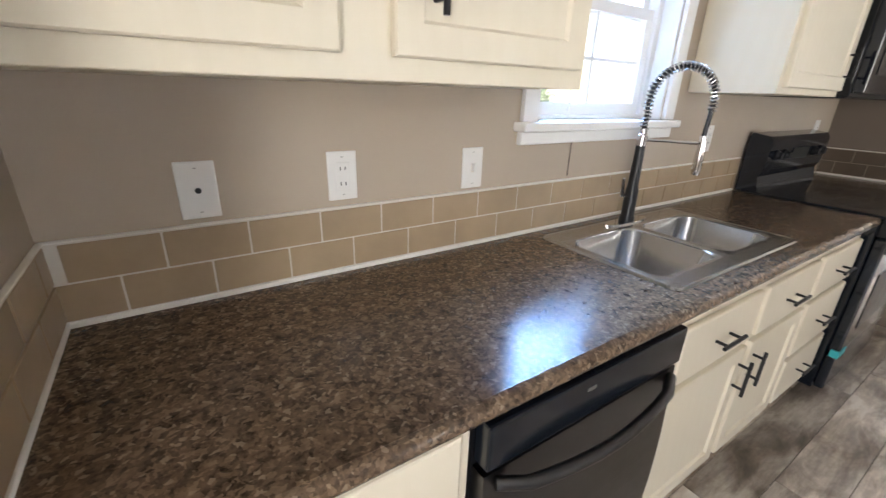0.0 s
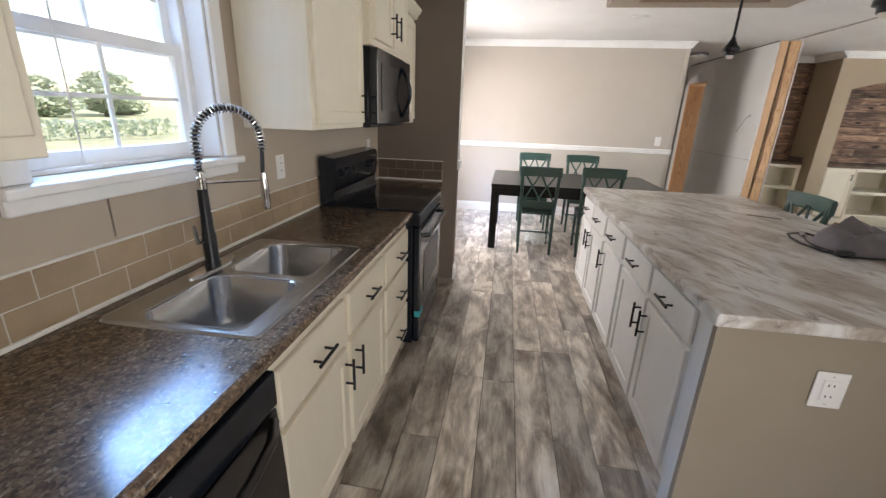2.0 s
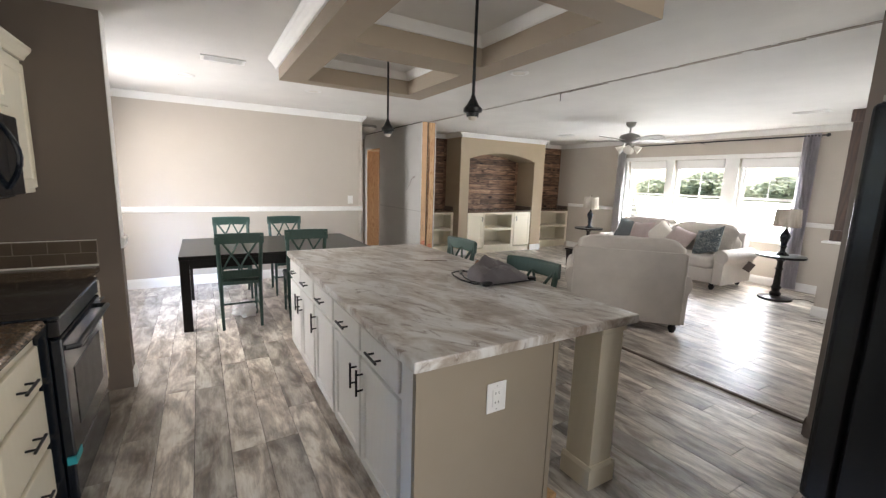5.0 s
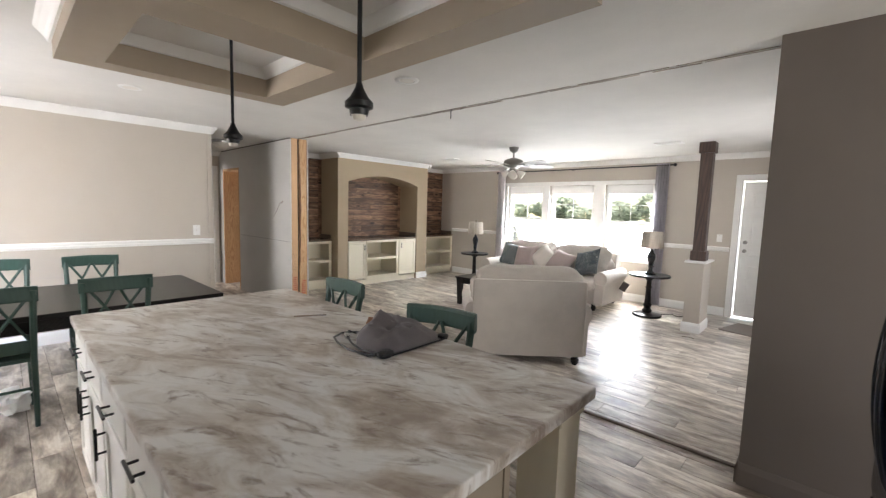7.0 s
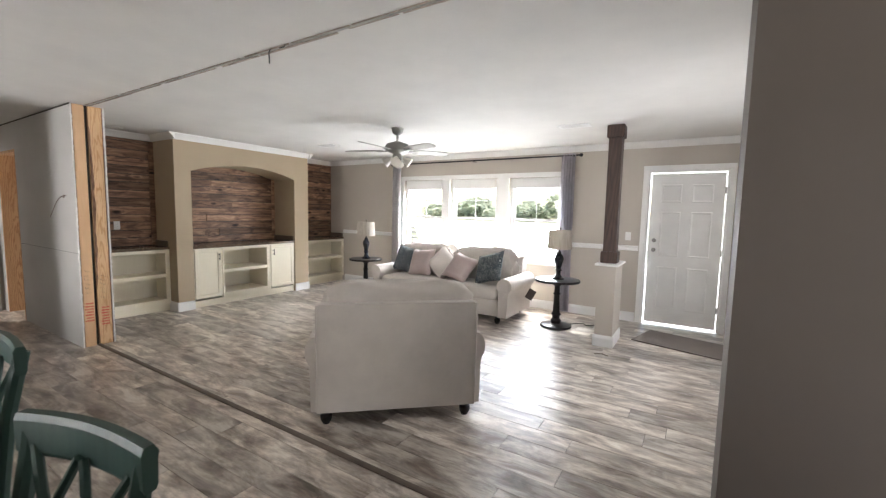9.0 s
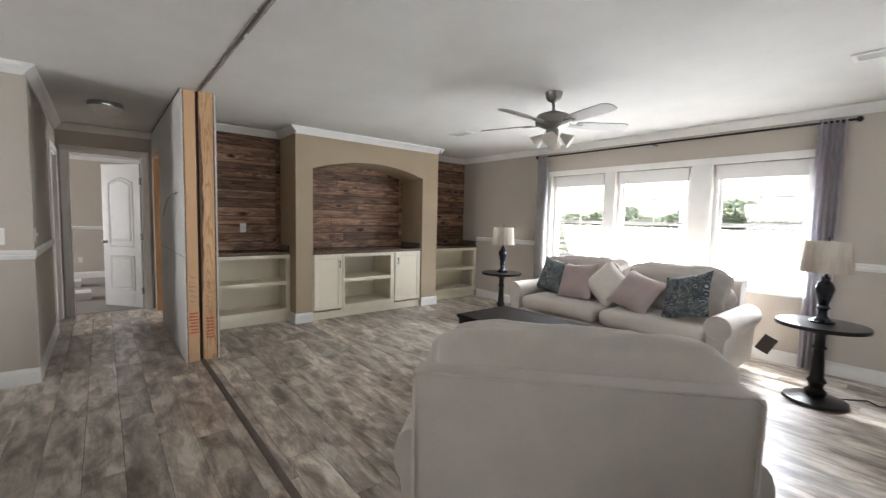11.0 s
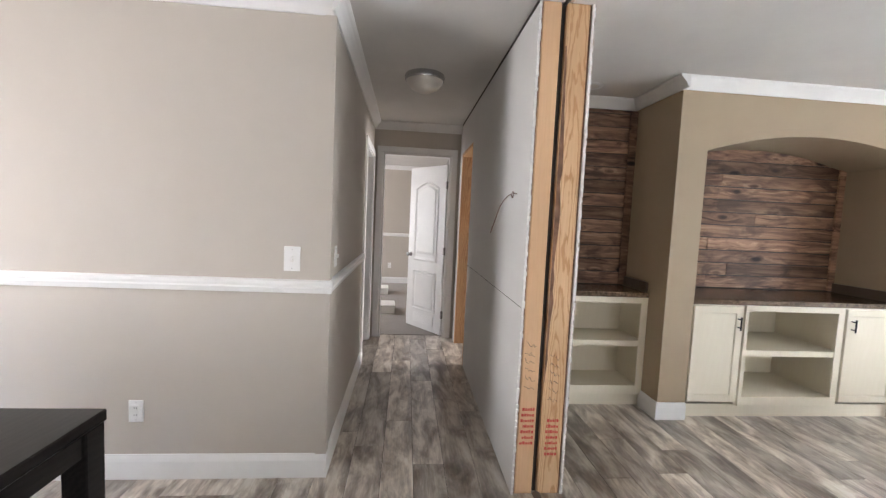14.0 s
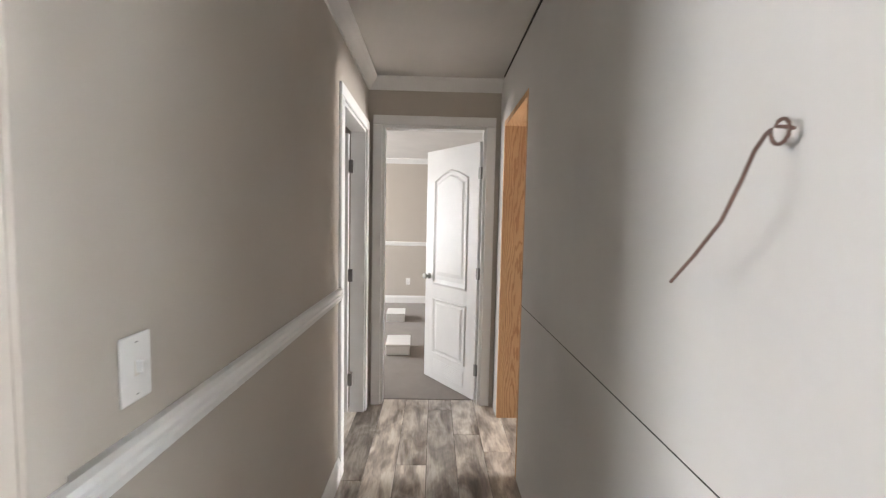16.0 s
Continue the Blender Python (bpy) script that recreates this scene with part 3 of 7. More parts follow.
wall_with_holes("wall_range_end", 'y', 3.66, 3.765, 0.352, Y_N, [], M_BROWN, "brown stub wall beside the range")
# bedroom and closet beyond the hall
wall_with_holes("wall_bedroom_far", 'y', 13.3, 13.4, -6, Y_N + 0.15, [], M_WALL, "greige bedroom wall with a white chair rail")
wall_with_holes("wall_bedroom_north", 'x', Y_N, Y_N + 0.15, X_HEND, 13.4, [(10.9, 12.3, 0.8, 2.0)], M_WALL, "greige bedroom wall with an added, unseen opening for fill light")
wall_with_holes("wall_bedroom_south", 'x', -4.6, -4.5, X_HEND + 0.1, 13.3, [], M_WALL, "greige bedroom wall")
wall_with_holes("wall_closet_north", 'x', -0.9, -0.8, X_DINE + 0.1, X_HEND, [], M_WALL, "greige bathroom wall")
wall_with_holes("wall_bedroom_west", 'y', X_HEND, X_HEND + 0.1, Y_HL + 0.1, Y_N, [], M_WALL, "greige bedroom wall")
wall_with_holes("wall_spare_south", 'x', Y_S - 0.15, Y_S, X_BACK + 0.1, X_HEND + 0.1, [(8.3, 9.2, 0.8, 2.0)], M_WALL, "greige wall of the unfinished room with an added, unseen opening for fill light")
wall_with_holes("wall_spare_east", 'y', X_HEND, X_HEND + 0.1, Y_S, -4.6, [], M_WALL, "greige wall of the unfinished room")

# ceilings on both sides of the marriage line
SEAM = -3.51
solid("ceiling", B(X_W - T, 13.4, SEAM + 0.012, Y_N + 0.15, CEIL, CEIL + 0.1), M_CEIL, "off-white textured kitchen and hall ceiling", "ceiling", kind="structure")
solid("ceiling_living", B(0.3, 13.4, Y_S - 0.15, SEAM - 0.012, CEIL, CEIL + 0.1), M_CEIL, "off-white textured living room ceiling", "ceiling", kind="structure")
solid("ceiling_gap", B(X_W, 13.4, SEAM - 0.05, SEAM + 0.05, CEIL + 0.102, CEIL + 0.12), M_JOINT, "dark open gap between the two ceiling halves", "ceiling", kind="structure")
bm = bmesh.new()
rnd = random.Random(4)
for side in (-1, 1):
    x = 1.09
    while x < X_STUD - 0.1:
        w = rnd.uniform(0.25, 0.8)
        e = SEAM + side * 0.012
        d = rnd.uniform(0.002, 0.007)
        box(bm, x, min(x + w, X_STUD), min(e, e + side * rnd.uniform(0.006, 0.016)), max(e, e + side * 0.010), CEIL - d, CEIL - 0.0005)
        x += w + rnd.uniform(0, 0.1)
solid("ceiling_seam_edge", bm, plain("torn_board_edge", (0.36, 0.31, 0.26), 0.9, vary=0.35, scale=12), "torn wallboard edges along the ceiling seam", "trim", kind="structure")

# crown, chair rail, baseboard
trim("trim_crown", CROWN, [((X_DINE, Y_HL), (X_DINE, Y_N), (-1, 0)), ((X_DINE - 0.07, Y_HL), (X_HEND, Y_HL), (0, -1)), ((3.765, Y_N), (X_DINE, Y_N), (0, -1)), ((3.765, 0.352), (3.765, Y_N), (1, 0)),
     ((X_HEND, Y_HR), (X_HEND, Y_HL), (-1, 0)),
     ((X_ALC, -6.955), (X_ALC, -4.685), (-1, 0)), ((X_ALC - 0.07, -4.685), (X_BACK, -4.685), (0, 1)), ((X_BACK, -4.685), (X_BACK, -3.655), (-1, 0)), ((X_ALC - 0.07, -6.955), (X_BACK, -6.955), (0, -1)),
     ((X_BACK, Y_S), (X_BACK, -6.955), (-1, 0)), ((0.42, Y_S), (X_BACK, Y_S), (0, 1)), ((0.42, Y_S), (0.42, -3.57), (1, 0)), ((13.3, -4.5), (13.3, Y_N), (-1, 0))], CEIL - 0.001, label="white crown moulding under the ceiling")
trim("trim_chair_rail", RAILP, [((X_DINE, Y_HL - 0.02), (X_DINE, Y_N), (-1, 0)), ((X_DINE - 0.02, Y_HL), (8.385, Y_HL), (0, -1)), ((3.765, 0.3525), (3.765, Y_N), (1, 0)), ((3.655, 0.352), (3.78, 0.352), (0, -1)),
     ((5.99, Y_S), (X_BACK - 0.4, Y_S), (0, 1)), ((1.88, Y_S), (2.90, Y_S), (0, 1)), ((0.42, Y_S), (0.82, Y_S), (0, 1)), ((0.42, Y_S), (0.42, -6.5), (1, 0)), ((0.42, -5.0), (0.42, -3.57), (1, 0)), ((13.3, -4.5), (13.3, Y_N), (-1, 0))], 1.035, label="white painted chair rail along the wall")
trim("trim_baseboard", BASEP, [((X_DINE, Y_HL - 0.0145), (X_DINE, Y_N), (-1, 0)), ((X_DINE - 0.0145, Y_HL), (8.385, Y_HL), (0, -1)), ((3.765, 0.3525), (3.765, Y_N), (1, 0)), ((3.65, 0.352), (3.779, 0.352), (0, -1)),
     ((3.765, Y_N), (X_DINE, Y_N), (0, -1)),
     ((1.88, Y_S), (7.5, Y_S), (0, 1)), ((0.42, Y_S), (0.82, Y_S), (0, 1)), ((0.42, Y_S), (0.42, -3.57), (1, 0)), ((13.3, -4.5), (13.3, Y_N), (-1, 0))], 0.001, label="white painted baseboard")
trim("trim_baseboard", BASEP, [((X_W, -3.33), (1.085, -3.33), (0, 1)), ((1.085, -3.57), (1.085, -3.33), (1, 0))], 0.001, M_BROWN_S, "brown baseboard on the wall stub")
solid("trim_corner_strip", B(X_DINE - 0.010, X_DINE + 0.045, Y_HL - 0.011, Y_HL - 0.0015, 0.13, CEIL - 0.085), M_WALL, "greige corner batten on the hallway wall", "trim", kind="structure")
# flat batten strips on the dining wall edge and on the stub wall
solid("trim_corner_strip", B(X_DINE - 0.011, X_DINE - 0.0005, Y_HL - 0.001, Y_HL + 0.045, 0.13, CEIL - 0.085), M_WALL, "greige corner batten on the dining wall", "trim", kind="structure")
solid("trim_range_wall_strip", B(3.65, 3.775, 0.346, 0.3515, 1.075, CEIL), M_WHITE, "white corner strip on the stub wall", "trim", kind="structure")


def casing(name, axis, face, out, a0, a1, z1, w=0.07, label="white painted door casing"):
    """A flat three-sided casing on the wall face."""
    d0, d1 = sorted((face, face + out * 0.018))
    for u, v, s, e in ((a0 - w, a0, 0, z1), (a1, a1 + w, 0, z1), (a0 - w, a1 + w, z1, z1 + w)):
        bm = B(u, v, d0, d1, s, e, bev=0.004) if axis == 'x' else B(d0, d1, u, v, s, e, bev=0.004)
        solid(name, bm, M_WHITE, label, "trim", kind="structure")


def jamb(name, axis, d0, d1, a0, a1, z1, mat=None, t=0.018, label="white door jamb"):
    for u, v, s, e in ((a0, a0 + t, 0, z1 - t), (a1 - t, a1, 0, z1 - t), (a0, a1, z1 - t, z1)):
        bm = B(u, v, d0, d1, s, e) if axis == 'x' else B(d0, d1, u, v, s, e)
        solid(name, bm, mat or M_WHITE, label, "trim", kind="structure")


casing("trim_hall_end_casing", 'y', X_HEND, -1, -3.27, -2.49, 2.145)
jamb("trim_hall_end_jamb", 'y', X_HEND - 0.002, X_HEND + 0.102, -3.27, -2.49, 2.145)
casing("trim_bath_casing", 'x', Y_HL, -1, 8.45, 9.21, 2.08)
jamb("trim_bath_jamb", 'x', Y_HL - 0.002, Y_HL + 0.102, 8.45, 9.21, 2.08)
jamb("trim_rough_jamb", 'x', -3.643, Y_HR - 0.001, 8.40, 9.16, 2.15, M_STUDC, 0.036, "bare pine rough opening")
casing("trim_front_door_casing", 'x', Y_S, 1, *FD, 2.09)

# exposed end studs of the marriage wall
for nm, y0, y1, mt, lb in (("stud", -3.487, -3.395, M_STUDA, "bare yellow pine end stud with pencil notes"), ("stud", -3.629, -3.516, M_STUDB, "bare amber pine end stud with red stamped ink")):
    st = thing(nm, lb, "wall stud", pose(X_STUD + 0.045, (y0 + y1) / 2, 0), kind="structure")
    part("timber", B(-0.045, 0.04, (y0 - y1) / 2, (y1 - y0) / 2, 0, CEIL - 0.002, bev=0.004), mt, st)
    # stamped and handwritten marks that cannot be read
    rr = random.Random(int(-y0 * 100))
    low = 0.0 if y0 > -3.5 else -0.06
    for r in range(7):
        z = 0.27 + low + 0.03 * r
        bm = bmesh.new()
        u = -0.034
        while u < 0.026:
            w = rr.uniform(0.006, 0.013)
            box(bm, -0.0464, -0.0452, u, u + w, z, z + rr.uniform(0.011, 0.017))
            u += w + 0.003
        part("stamp_line", bm, M_RED, st, "red stamped marks")
    for r in range(6):
        z = 0.56 + low + 0.045 * r
        u = rr.uniform(-0.03, -0.015)
        pts = [(-0.0463, u + 0.0065 * k, z + 0.011 * rr.uniform(-1, 1) + 0.003 * k) for k in range(9)]
        part("pencil_note", tube(bmesh.new(), pts, 0.0011, 4), M_INK, st, "dark handwritten marks")
rg = random.Random(9)
for y0 in (-3.382, -3.645):
    bm = bmesh.new()
    z = 0.0
    while z < CEIL - 0.02:
        hh = rg.uniform(0.006, 0.028)
        box(bm, X_STUD - rg.uniform(0.0, 0.012), X_STUD + 0.02, y0 - 0.004 - rg.uniform(0, 0.003), y0 + 0.004 + rg.uniform(0, 0.003), z, min(z + hh, CEIL - 0.002))
        z += hh
    solid("trim_board_edge", bm, M_GYPSUM, "ragged raw wallboard edge beside the stud", "trim", kind="structure")
# Dark block set into the stud gap, its colour stands for the shade inside.
solid("trim_marriage_gap_shade", B(X_STUD + 0.03, X_STUD + 0.08, -3.515, -3.488, 0, CEIL), M_JOINT, "dark filler for the shade in the gap between the two end studs", "trim", kind="structure")
# dark slits beside the studs, and a strip of bark left on the amber one
for y0, y1 in ((-3.3945, -3.3875), (-3.6375, -3.6295)):
    solid("trim_board_gap", B(X_STUD + 0.006, X_STUD + 0.05, y0, y1, 0, CEIL - 0.003), M_BARKEDGE, "dark slit between stud and wallboard", "trim", kind="structure")
zs = [0.6 + 0.06 * k for k in range(29)]
ws = [0.022 * math.sin(math.pi * (k + 0.3) / 29) ** 0.6 * (0.55 + 0.75 * rg.random()) for k in range(29)]
bm = rings(bmesh.new(), [[(x, -3.5165 - (0.0 if e else w), z) for x, e in ((X_STUD - 0.0012, 1), (X_STUD + 0.002, 1), (X_STUD + 0.002, 0), (X_STUD - 0.0012, 0))] for z, w in zip(zs, ws)])
solid("trim_bark_strip", bm, M_BARKEDGE, "brown bark strip on the edge of the amber stud", "trim", kind="structure")
# taped seam on the hall wallboard
solid("trim_wallboard_seam", B(X_STUD, 8.40, Y_HR, Y_HR + 0.0012, 0.985, 0.9878), M_JOINT, "open horizontal seam in the wallboard", "trim", kind="structure")
solid("trim_hall_ceiling_gap", B(X_STUD, 9.2, Y_HR - 0.004, Y_HR + 0.006, CEIL - 0.014, CEIL - 0.001), M_JOINT, "dark gap along the hall ceiling edge", "trim", kind="structure")

# raised strip over the floor seam
bm = bmesh.new()
rings(bm, [[(x, SEAM + 0.021 * math.cos(a), 0.002 + 0.013 * math.sin(a)) for a in [math.pi * k / 8 for k in range(9)]] for x in (1.09, 2.6, 4.2, 5.6, X_STUD)])
solid("trim_floor_seam", bm, plain("seam_strip", (0.13, 0.10, 0.08), 0.6, vary=0.2, scale=8), "dark rounded floor strip along the seam", "trim", kind="structure")

# boxed beam coffer over the island
BX0, BX1, BY0, BY1, BZ = 1.51, 4.03, -2.06, -0.745, 2.30
bm = bmesh.new()
HY0, HY1 = -1.86, -0.945
box(bm, BX0, BX1, BY0, HY0, BZ, CEIL - 0.002)
box(bm, BX0, BX1, HY1, BY1, BZ, CEIL - 0.002)
for a, b in ((3.875, BX1), (2.70, 2.965), (BX0, 1.69)):
    box(bm, a, b, HY0 + 0.0005, HY1 - 0.0005, BZ, CEIL - 0.002)
bmesh.ops.remove_doubles(bm, verts=bm.verts, dist=0.002)
solid("ceiling_beam_coffer", bm, M_TAUPE, "taupe boxed beams dropped below the ceiling over the island", "ceiling beam", kind="structure")
for a, b in ((2.965, 3.875), (1.69, 2.70)):
    trim("trim_coffer_crown", [(0, 0), (0, -0.06), (0.015, -0.055), (0.04, -0.02), (0.055, 0)], [((a, HY0), (b, HY0), (0, 1)), ((a, HY1), (b, HY1), (0, -1)), ((a, HY0), (a, HY1), (1, 0)), ((b, HY0), (b, HY1), (-1, 0))], CEIL - 0.002, label="white crown moulding inside the beam coffer")
trim("trim_coffer_outer_crown", CROWN, [((BX0 - 0.07, BY1), (BX1 + 0.07, BY1), (0, 1)), ((BX1, BY0), (BX1, BY1), (1, 0)), ((BX0, BY0), (BX0, BY1), (-1, 0))], CEIL - 0.002, label="white crown moulding round the beam coffer")

# media alcove: arched front wall
bm = bmesh.new()
AY0, AY1, AZS, AZT = -6.66, -4.905, 1.99, 2.135
box(bm, X_ALC, X_BACK, -4.905, -4.685, 0, CEIL)
box(bm, X_ALC, X_BACK, -6.955, -6.66, 0, CEIL)
N = 20
arc = [(AY0 + (AY1 - AY0) * i / N, AZS + (AZT - AZS) * (1 - (2 * i / N - 1) ** 2)) for i in range(N + 1)]
for (ya, za), (yb, zb) in zip(arc, arc[1:]):
    v = [bm.verts.new(p) for p in ((X_ALC, ya, za), (X_ALC, yb, zb), (X_ALC, yb, CEIL), (X_ALC, ya, CEIL), (X_BACK, ya, za), (X_BACK, yb, zb), (X_BACK, yb, CEIL), (X_BACK, ya, CEIL))]
    for f in ((0, 1, 2, 3), (7, 6, 5, 4), (4, 5, 1, 0)):
        bm.faces.new([v[i] for i in f])
bmesh.ops.remove_doubles(bm, verts=bm.verts, dist=0.0005)
solid("wall_media_arch", bm, plain("tan_wallboard", (0.40, 0.315, 0.215), 0.7, vary=0.03, scale=1.5, grain=260, relief=0.06), "tan media wall with an arched niche", "wall", kind="structure")
trim("trim_baseboard", BASEP, [((X_ALC, -4.905), (X_ALC, -4.6705), (-1, 0)), ((X_ALC - 0.0145, -4.685), (7.56, -4.685), (0, 1)), ((X_ALC, -6.9695), (X_ALC, -6.66), (-1, 0)), ((X_ALC - 0.0145, -6.955), (7.56, -6.955), (0, -1))], 0.001, label="white baseboard round the niche pillar")

# outdoors: one ground sheet, drive, far trees and a far house
solid("ground", B(-150, 150, -150, 150, -1.0, -0.8), M_LAWN, "dry green lawn reaching the horizon", "ground", kind="structure")
solid("floor", B(X_W, 9.42, Y_S, Y_N, -0.12, -0.006), M_JOINT, "dark underlay below the planks", "floor", kind="structure")
solid("floor_bedroom", B(9.42, 13.3, -4.5, Y_N, -0.12, 0.004), M_CARPET, "taupe bedroom carpet", "floor", kind="structure")


# ---- cabinets ----
def bar_handle(parent, x, z, vertical, length=0.13, name="handle"):
    bm = bmesh.new()
    h, r = length / 2, 0.0058
    d = Vector((0, 0, 1)) if vertical else Vector((1, 0, 0))
    c = Vector((x, -0.034 - 0.018, z))
    tube(bm, [c - d * h, c + d * h], r, 8)
    for s in (-1, 1):
        p = c + d * s * h * 0.62
        tube(bm, [p, p + Vector((0, 0.034, 0))], r * 0.8, 6)
    return part(name, bm, M_BLACK, parent, "black bar handle", True)


def front(parent, kind, x0, x1, z0, z1, mat, handle=None):
    """A door with a recessed panel, or a slab drawer front, on the cabinet face y = 0."""
    bm = bmesh.new()
    t = 0.019
    if kind == "door":
        def loop(f, y):
            return [(x0 + f, y, z0 + f), (x1 - f, y, z0 + f), (x1 - f, y, z1 - f), (x0 + f, y, z1 - f)]
        rings(bm, [loop(0, -0.001), loop(0, -t + 0.003), loop(0.003, -t), loop(0.05, -t), loop(0.056, -t + 0.008), loop(0.07, -t + 0.008)])
    else:
        box(bm, x0, x1, -t, -0.001, z0, z1, bev=0.006, seg=2)
    d = part(kind, bm, mat, parent)
    if handle:
        bar_handle(d, *handle)
    return d


def cabinet(name, label, m, w, d, z0, z1, fronts, mat, group="", toe=0.09):
    c = thing(name, label, "cabinet", m, group)
    bm = bmesh.new()
    if toe:
        box(bm, 0, w, 0.06, d, 0, toe)
        box(bm, 0, w, 0, d, toe, z1, bev=0.002)
    else:
        box(bm, 0, w, 0, d, z0, z1, bev=0.002)
    part("body", bm, mat, c)
    for f in fronts:
        front(c, *f[:5], mat, f[5] if len(f) > 5 else None)
    return c


YB = 0.50            # kitchen base fronts
DB = Y_N - YB - 0.003
ZT = ZC - 0.04
G1, G2, G3 = "kitchen base cabinets", "kitchen wall cabinets", "island cabinets"
cabinet("base_cabinet", "cream painted corner base cabinet with a drawer and door", pose(-0.233, YB, 0), 0.563, DB, 0, ZT, [("drawer", 0.03, 0.535, 0.68, 0.83, (0.28, 0.755, False)), ("door", 0.03, 0.535, 0.12, 0.65, (0.48, 0.56, True))], M_CREAM, G1)
sb = cabinet("base_cabinet", "cream painted sink base cabinet with two false drawers and two doors", pose(0.965, YB, 0), 0.983, DB, 0, 0.66,
        [("drawer", 0.02, 0.478, 0.625, 0.80, (0.25, 0.71, False)), ("drawer", 0.515, 0.965, 0.625, 0.80, (0.74, 0.71, False)),
         ("door", 0.02, 0.478, 0.12, 0.60, (0.45, 0.50, True)), ("door", 0.515, 0.965, 0.12, 0.60, (0.555, 0.50, True))], M_CREAM, G1)
part("rail", B(0.002, 0.981, 0.0, 0.03, 0.662, ZT), M_CREAM, sb)
cabinet("base_cabinet", "cream painted base cabinet with three stacked drawers", pose(1.951, YB, 0), 0.49, DB, 0, ZT,
        [("drawer", 0.02, 0.47, 0.625, 0.80, (0.25, 0.71, False)), ("drawer", 0.02, 0.47, 0.36, 0.60, (0.25, 0.48, False)), ("drawer", 0.02, 0.47, 0.12, 0.335, (0.25, 0.23, False))], M_CREAM, G1)
cabinet("base_cabinet", "narrow cream painted base cabinet between range and wall", pose(3.255, YB, 0), 0.40, DB, 0, ZT,
        [("drawer", 0.02, 0.38, 0.625, 0.80, (0.2, 0.71, False)), ("door", 0.02, 0.38, 0.12, 0.60, (0.06, 0.5, True))], M_CREAM, G1)
YU = 0.738
DU = Y_N - YU - 0.003
cabinet("wall_cabinet", "cream painted wall cabinet with two doors above the counter", pose(-0.233, YU, 0), 1.008, DU, 1.348, 2.25,
        [("door", 0.03, 0.457, 1.385, 2.22, (0.40, 1.51, True)), ("door", 0.545, 0.98, 1.385, 2.22, (0.615, 1.51, True))], M_CREAM, G2, 0)
cabinet("wall_cabinet", "cream painted wall cabinet between window and microwave", pose(1.80, YU, 0), 0.615, DU, 1.362, 2.25, [("door", 0.025, 0.59, 1.385, 2.22, (0.55, 1.48, True))], M_CREAM, G2, 0)
cabinet("wall_cabinet", "cream painted two-door cabinet above the microwave", pose(2.418, YU - 0.05, 0), 0.775, DU + 0.05, 1.775, 2.30,
        [("door", 0.03, 0.375, 1.81, 2.27, (0.335, 1.92, True)), ("door", 0.40, 0.745, 1.81, 2.27, (0.44, 1.92, True))], M_CREAM, G2, 0)
cabinet("wall_cabinet", "cream painted narrow wall cabinet beside the stub wall", pose(3.197, YU, 0), 0.46, DU, 1.37, 2.13, [("door", 0.025, 0.435, 1.40, 2.10, (0.07, 1.48, True))], M_CREAM, G2, 0)
for x0, x1, y, z in ((-0.235, 0.777, YU, 2.25), (1.80, 2.418, YU, 2.25), (2.418, 3.195, YU - 0.05, 2.30), (3.197, 3.658, YU, 2.13)):
    bm = run_profile(bmesh.new(), [(0, 0), (0.02, 0), (0.03, 0.02), (0.055, 0.05), (0.06, 0.07), (0, 0.07)], (x0, y), (x1, y), (0, -1), z + 0.001)
    run_profile(bm, [(0, 0), (0.02, 0), (0.03, 0.02), (0.055, 0.05), (0.06, 0.07), (0, 0.07)], (x1, y - 0.06), (x1, Y_N), (1, 0), z + 0.001) if x1 < 1 else None
    solid("cabinet_crown", bm, M_CREAM, "cream crown strip on top of the wall cabinet", "trim", kind="structure")

# worktops, with an opening for the sink
SX0, SX1, SY0, SY1 = 0.97, 1.74, 0.52, 0.985


def rect_with_hole(bm, x0, x1, y0, y1, hx0, hx1, hy0, hy1, z0, z1):
    for a, b, c, d in ((x0, hx0, y0, y1), (hx1, x1, y0, y1), (hx0, hx1, y0, hy0), (hx0, hx1, hy1, y1)):
        box(bm, a, b, c, d, z0, z1)
    return bm


bm = rect_with_hole(bmesh.new(), -0.234, 2.452, 0.475, Y_N - 0.002, SX0 + 0.03, SX1 - 0.03, SY0 + 0.03, SY1 - 0.07, ZC - 0.04, ZC)
bmesh.ops.remove_doubles(bm, verts=bm.verts, dist=0.0005)
wt = thing("worktop", "dark brown speckled laminate worktop with a sink cutout", "worktop", pose(0, 0, 0))
part("slab", bm, M_SPECK, wt)
solid("worktop", B(3.25, 3.658, 0.475, Y_N - 0.002, ZC - 0.04, ZC, bev=0.004), M_SPECK, "short dark brown speckled laminate worktop beside the range", "worktop")
bm = bmesh.new()
tube(bm, [(-0.234, 0.477, ZC - 0.02), (2.452, 0.477, ZC - 0.02)], 0.0195, 12)
part("front_edge", bm, M_SPECK, wt, smooth=True)

# double bowl sink
sink = thing("kitchen_sink", "brushed stainless steel double bowl drop-in sink", "sink", pose(0, 0, ZC))
bowls = [(1.005, 1.335, 0.585, 0.895), (1.375, 1.70, 0.585, 0.895)]


def rrect(x0, x1, y0, y1, r, z, n=5):
    pts = []
    for cx, cy, a in ((x1 - r, y1 - r, 0), (x0 + r, y1 - r, 90), (x0 + r, y0 + r, 180), (x1 - r, y0 + r, 270)):
        for k in range(n + 1):
            t = radians(a + 90 * k / n)
            pts.append((cx + r * math.cos(t), cy + r * math.sin(t), z))
    return pts


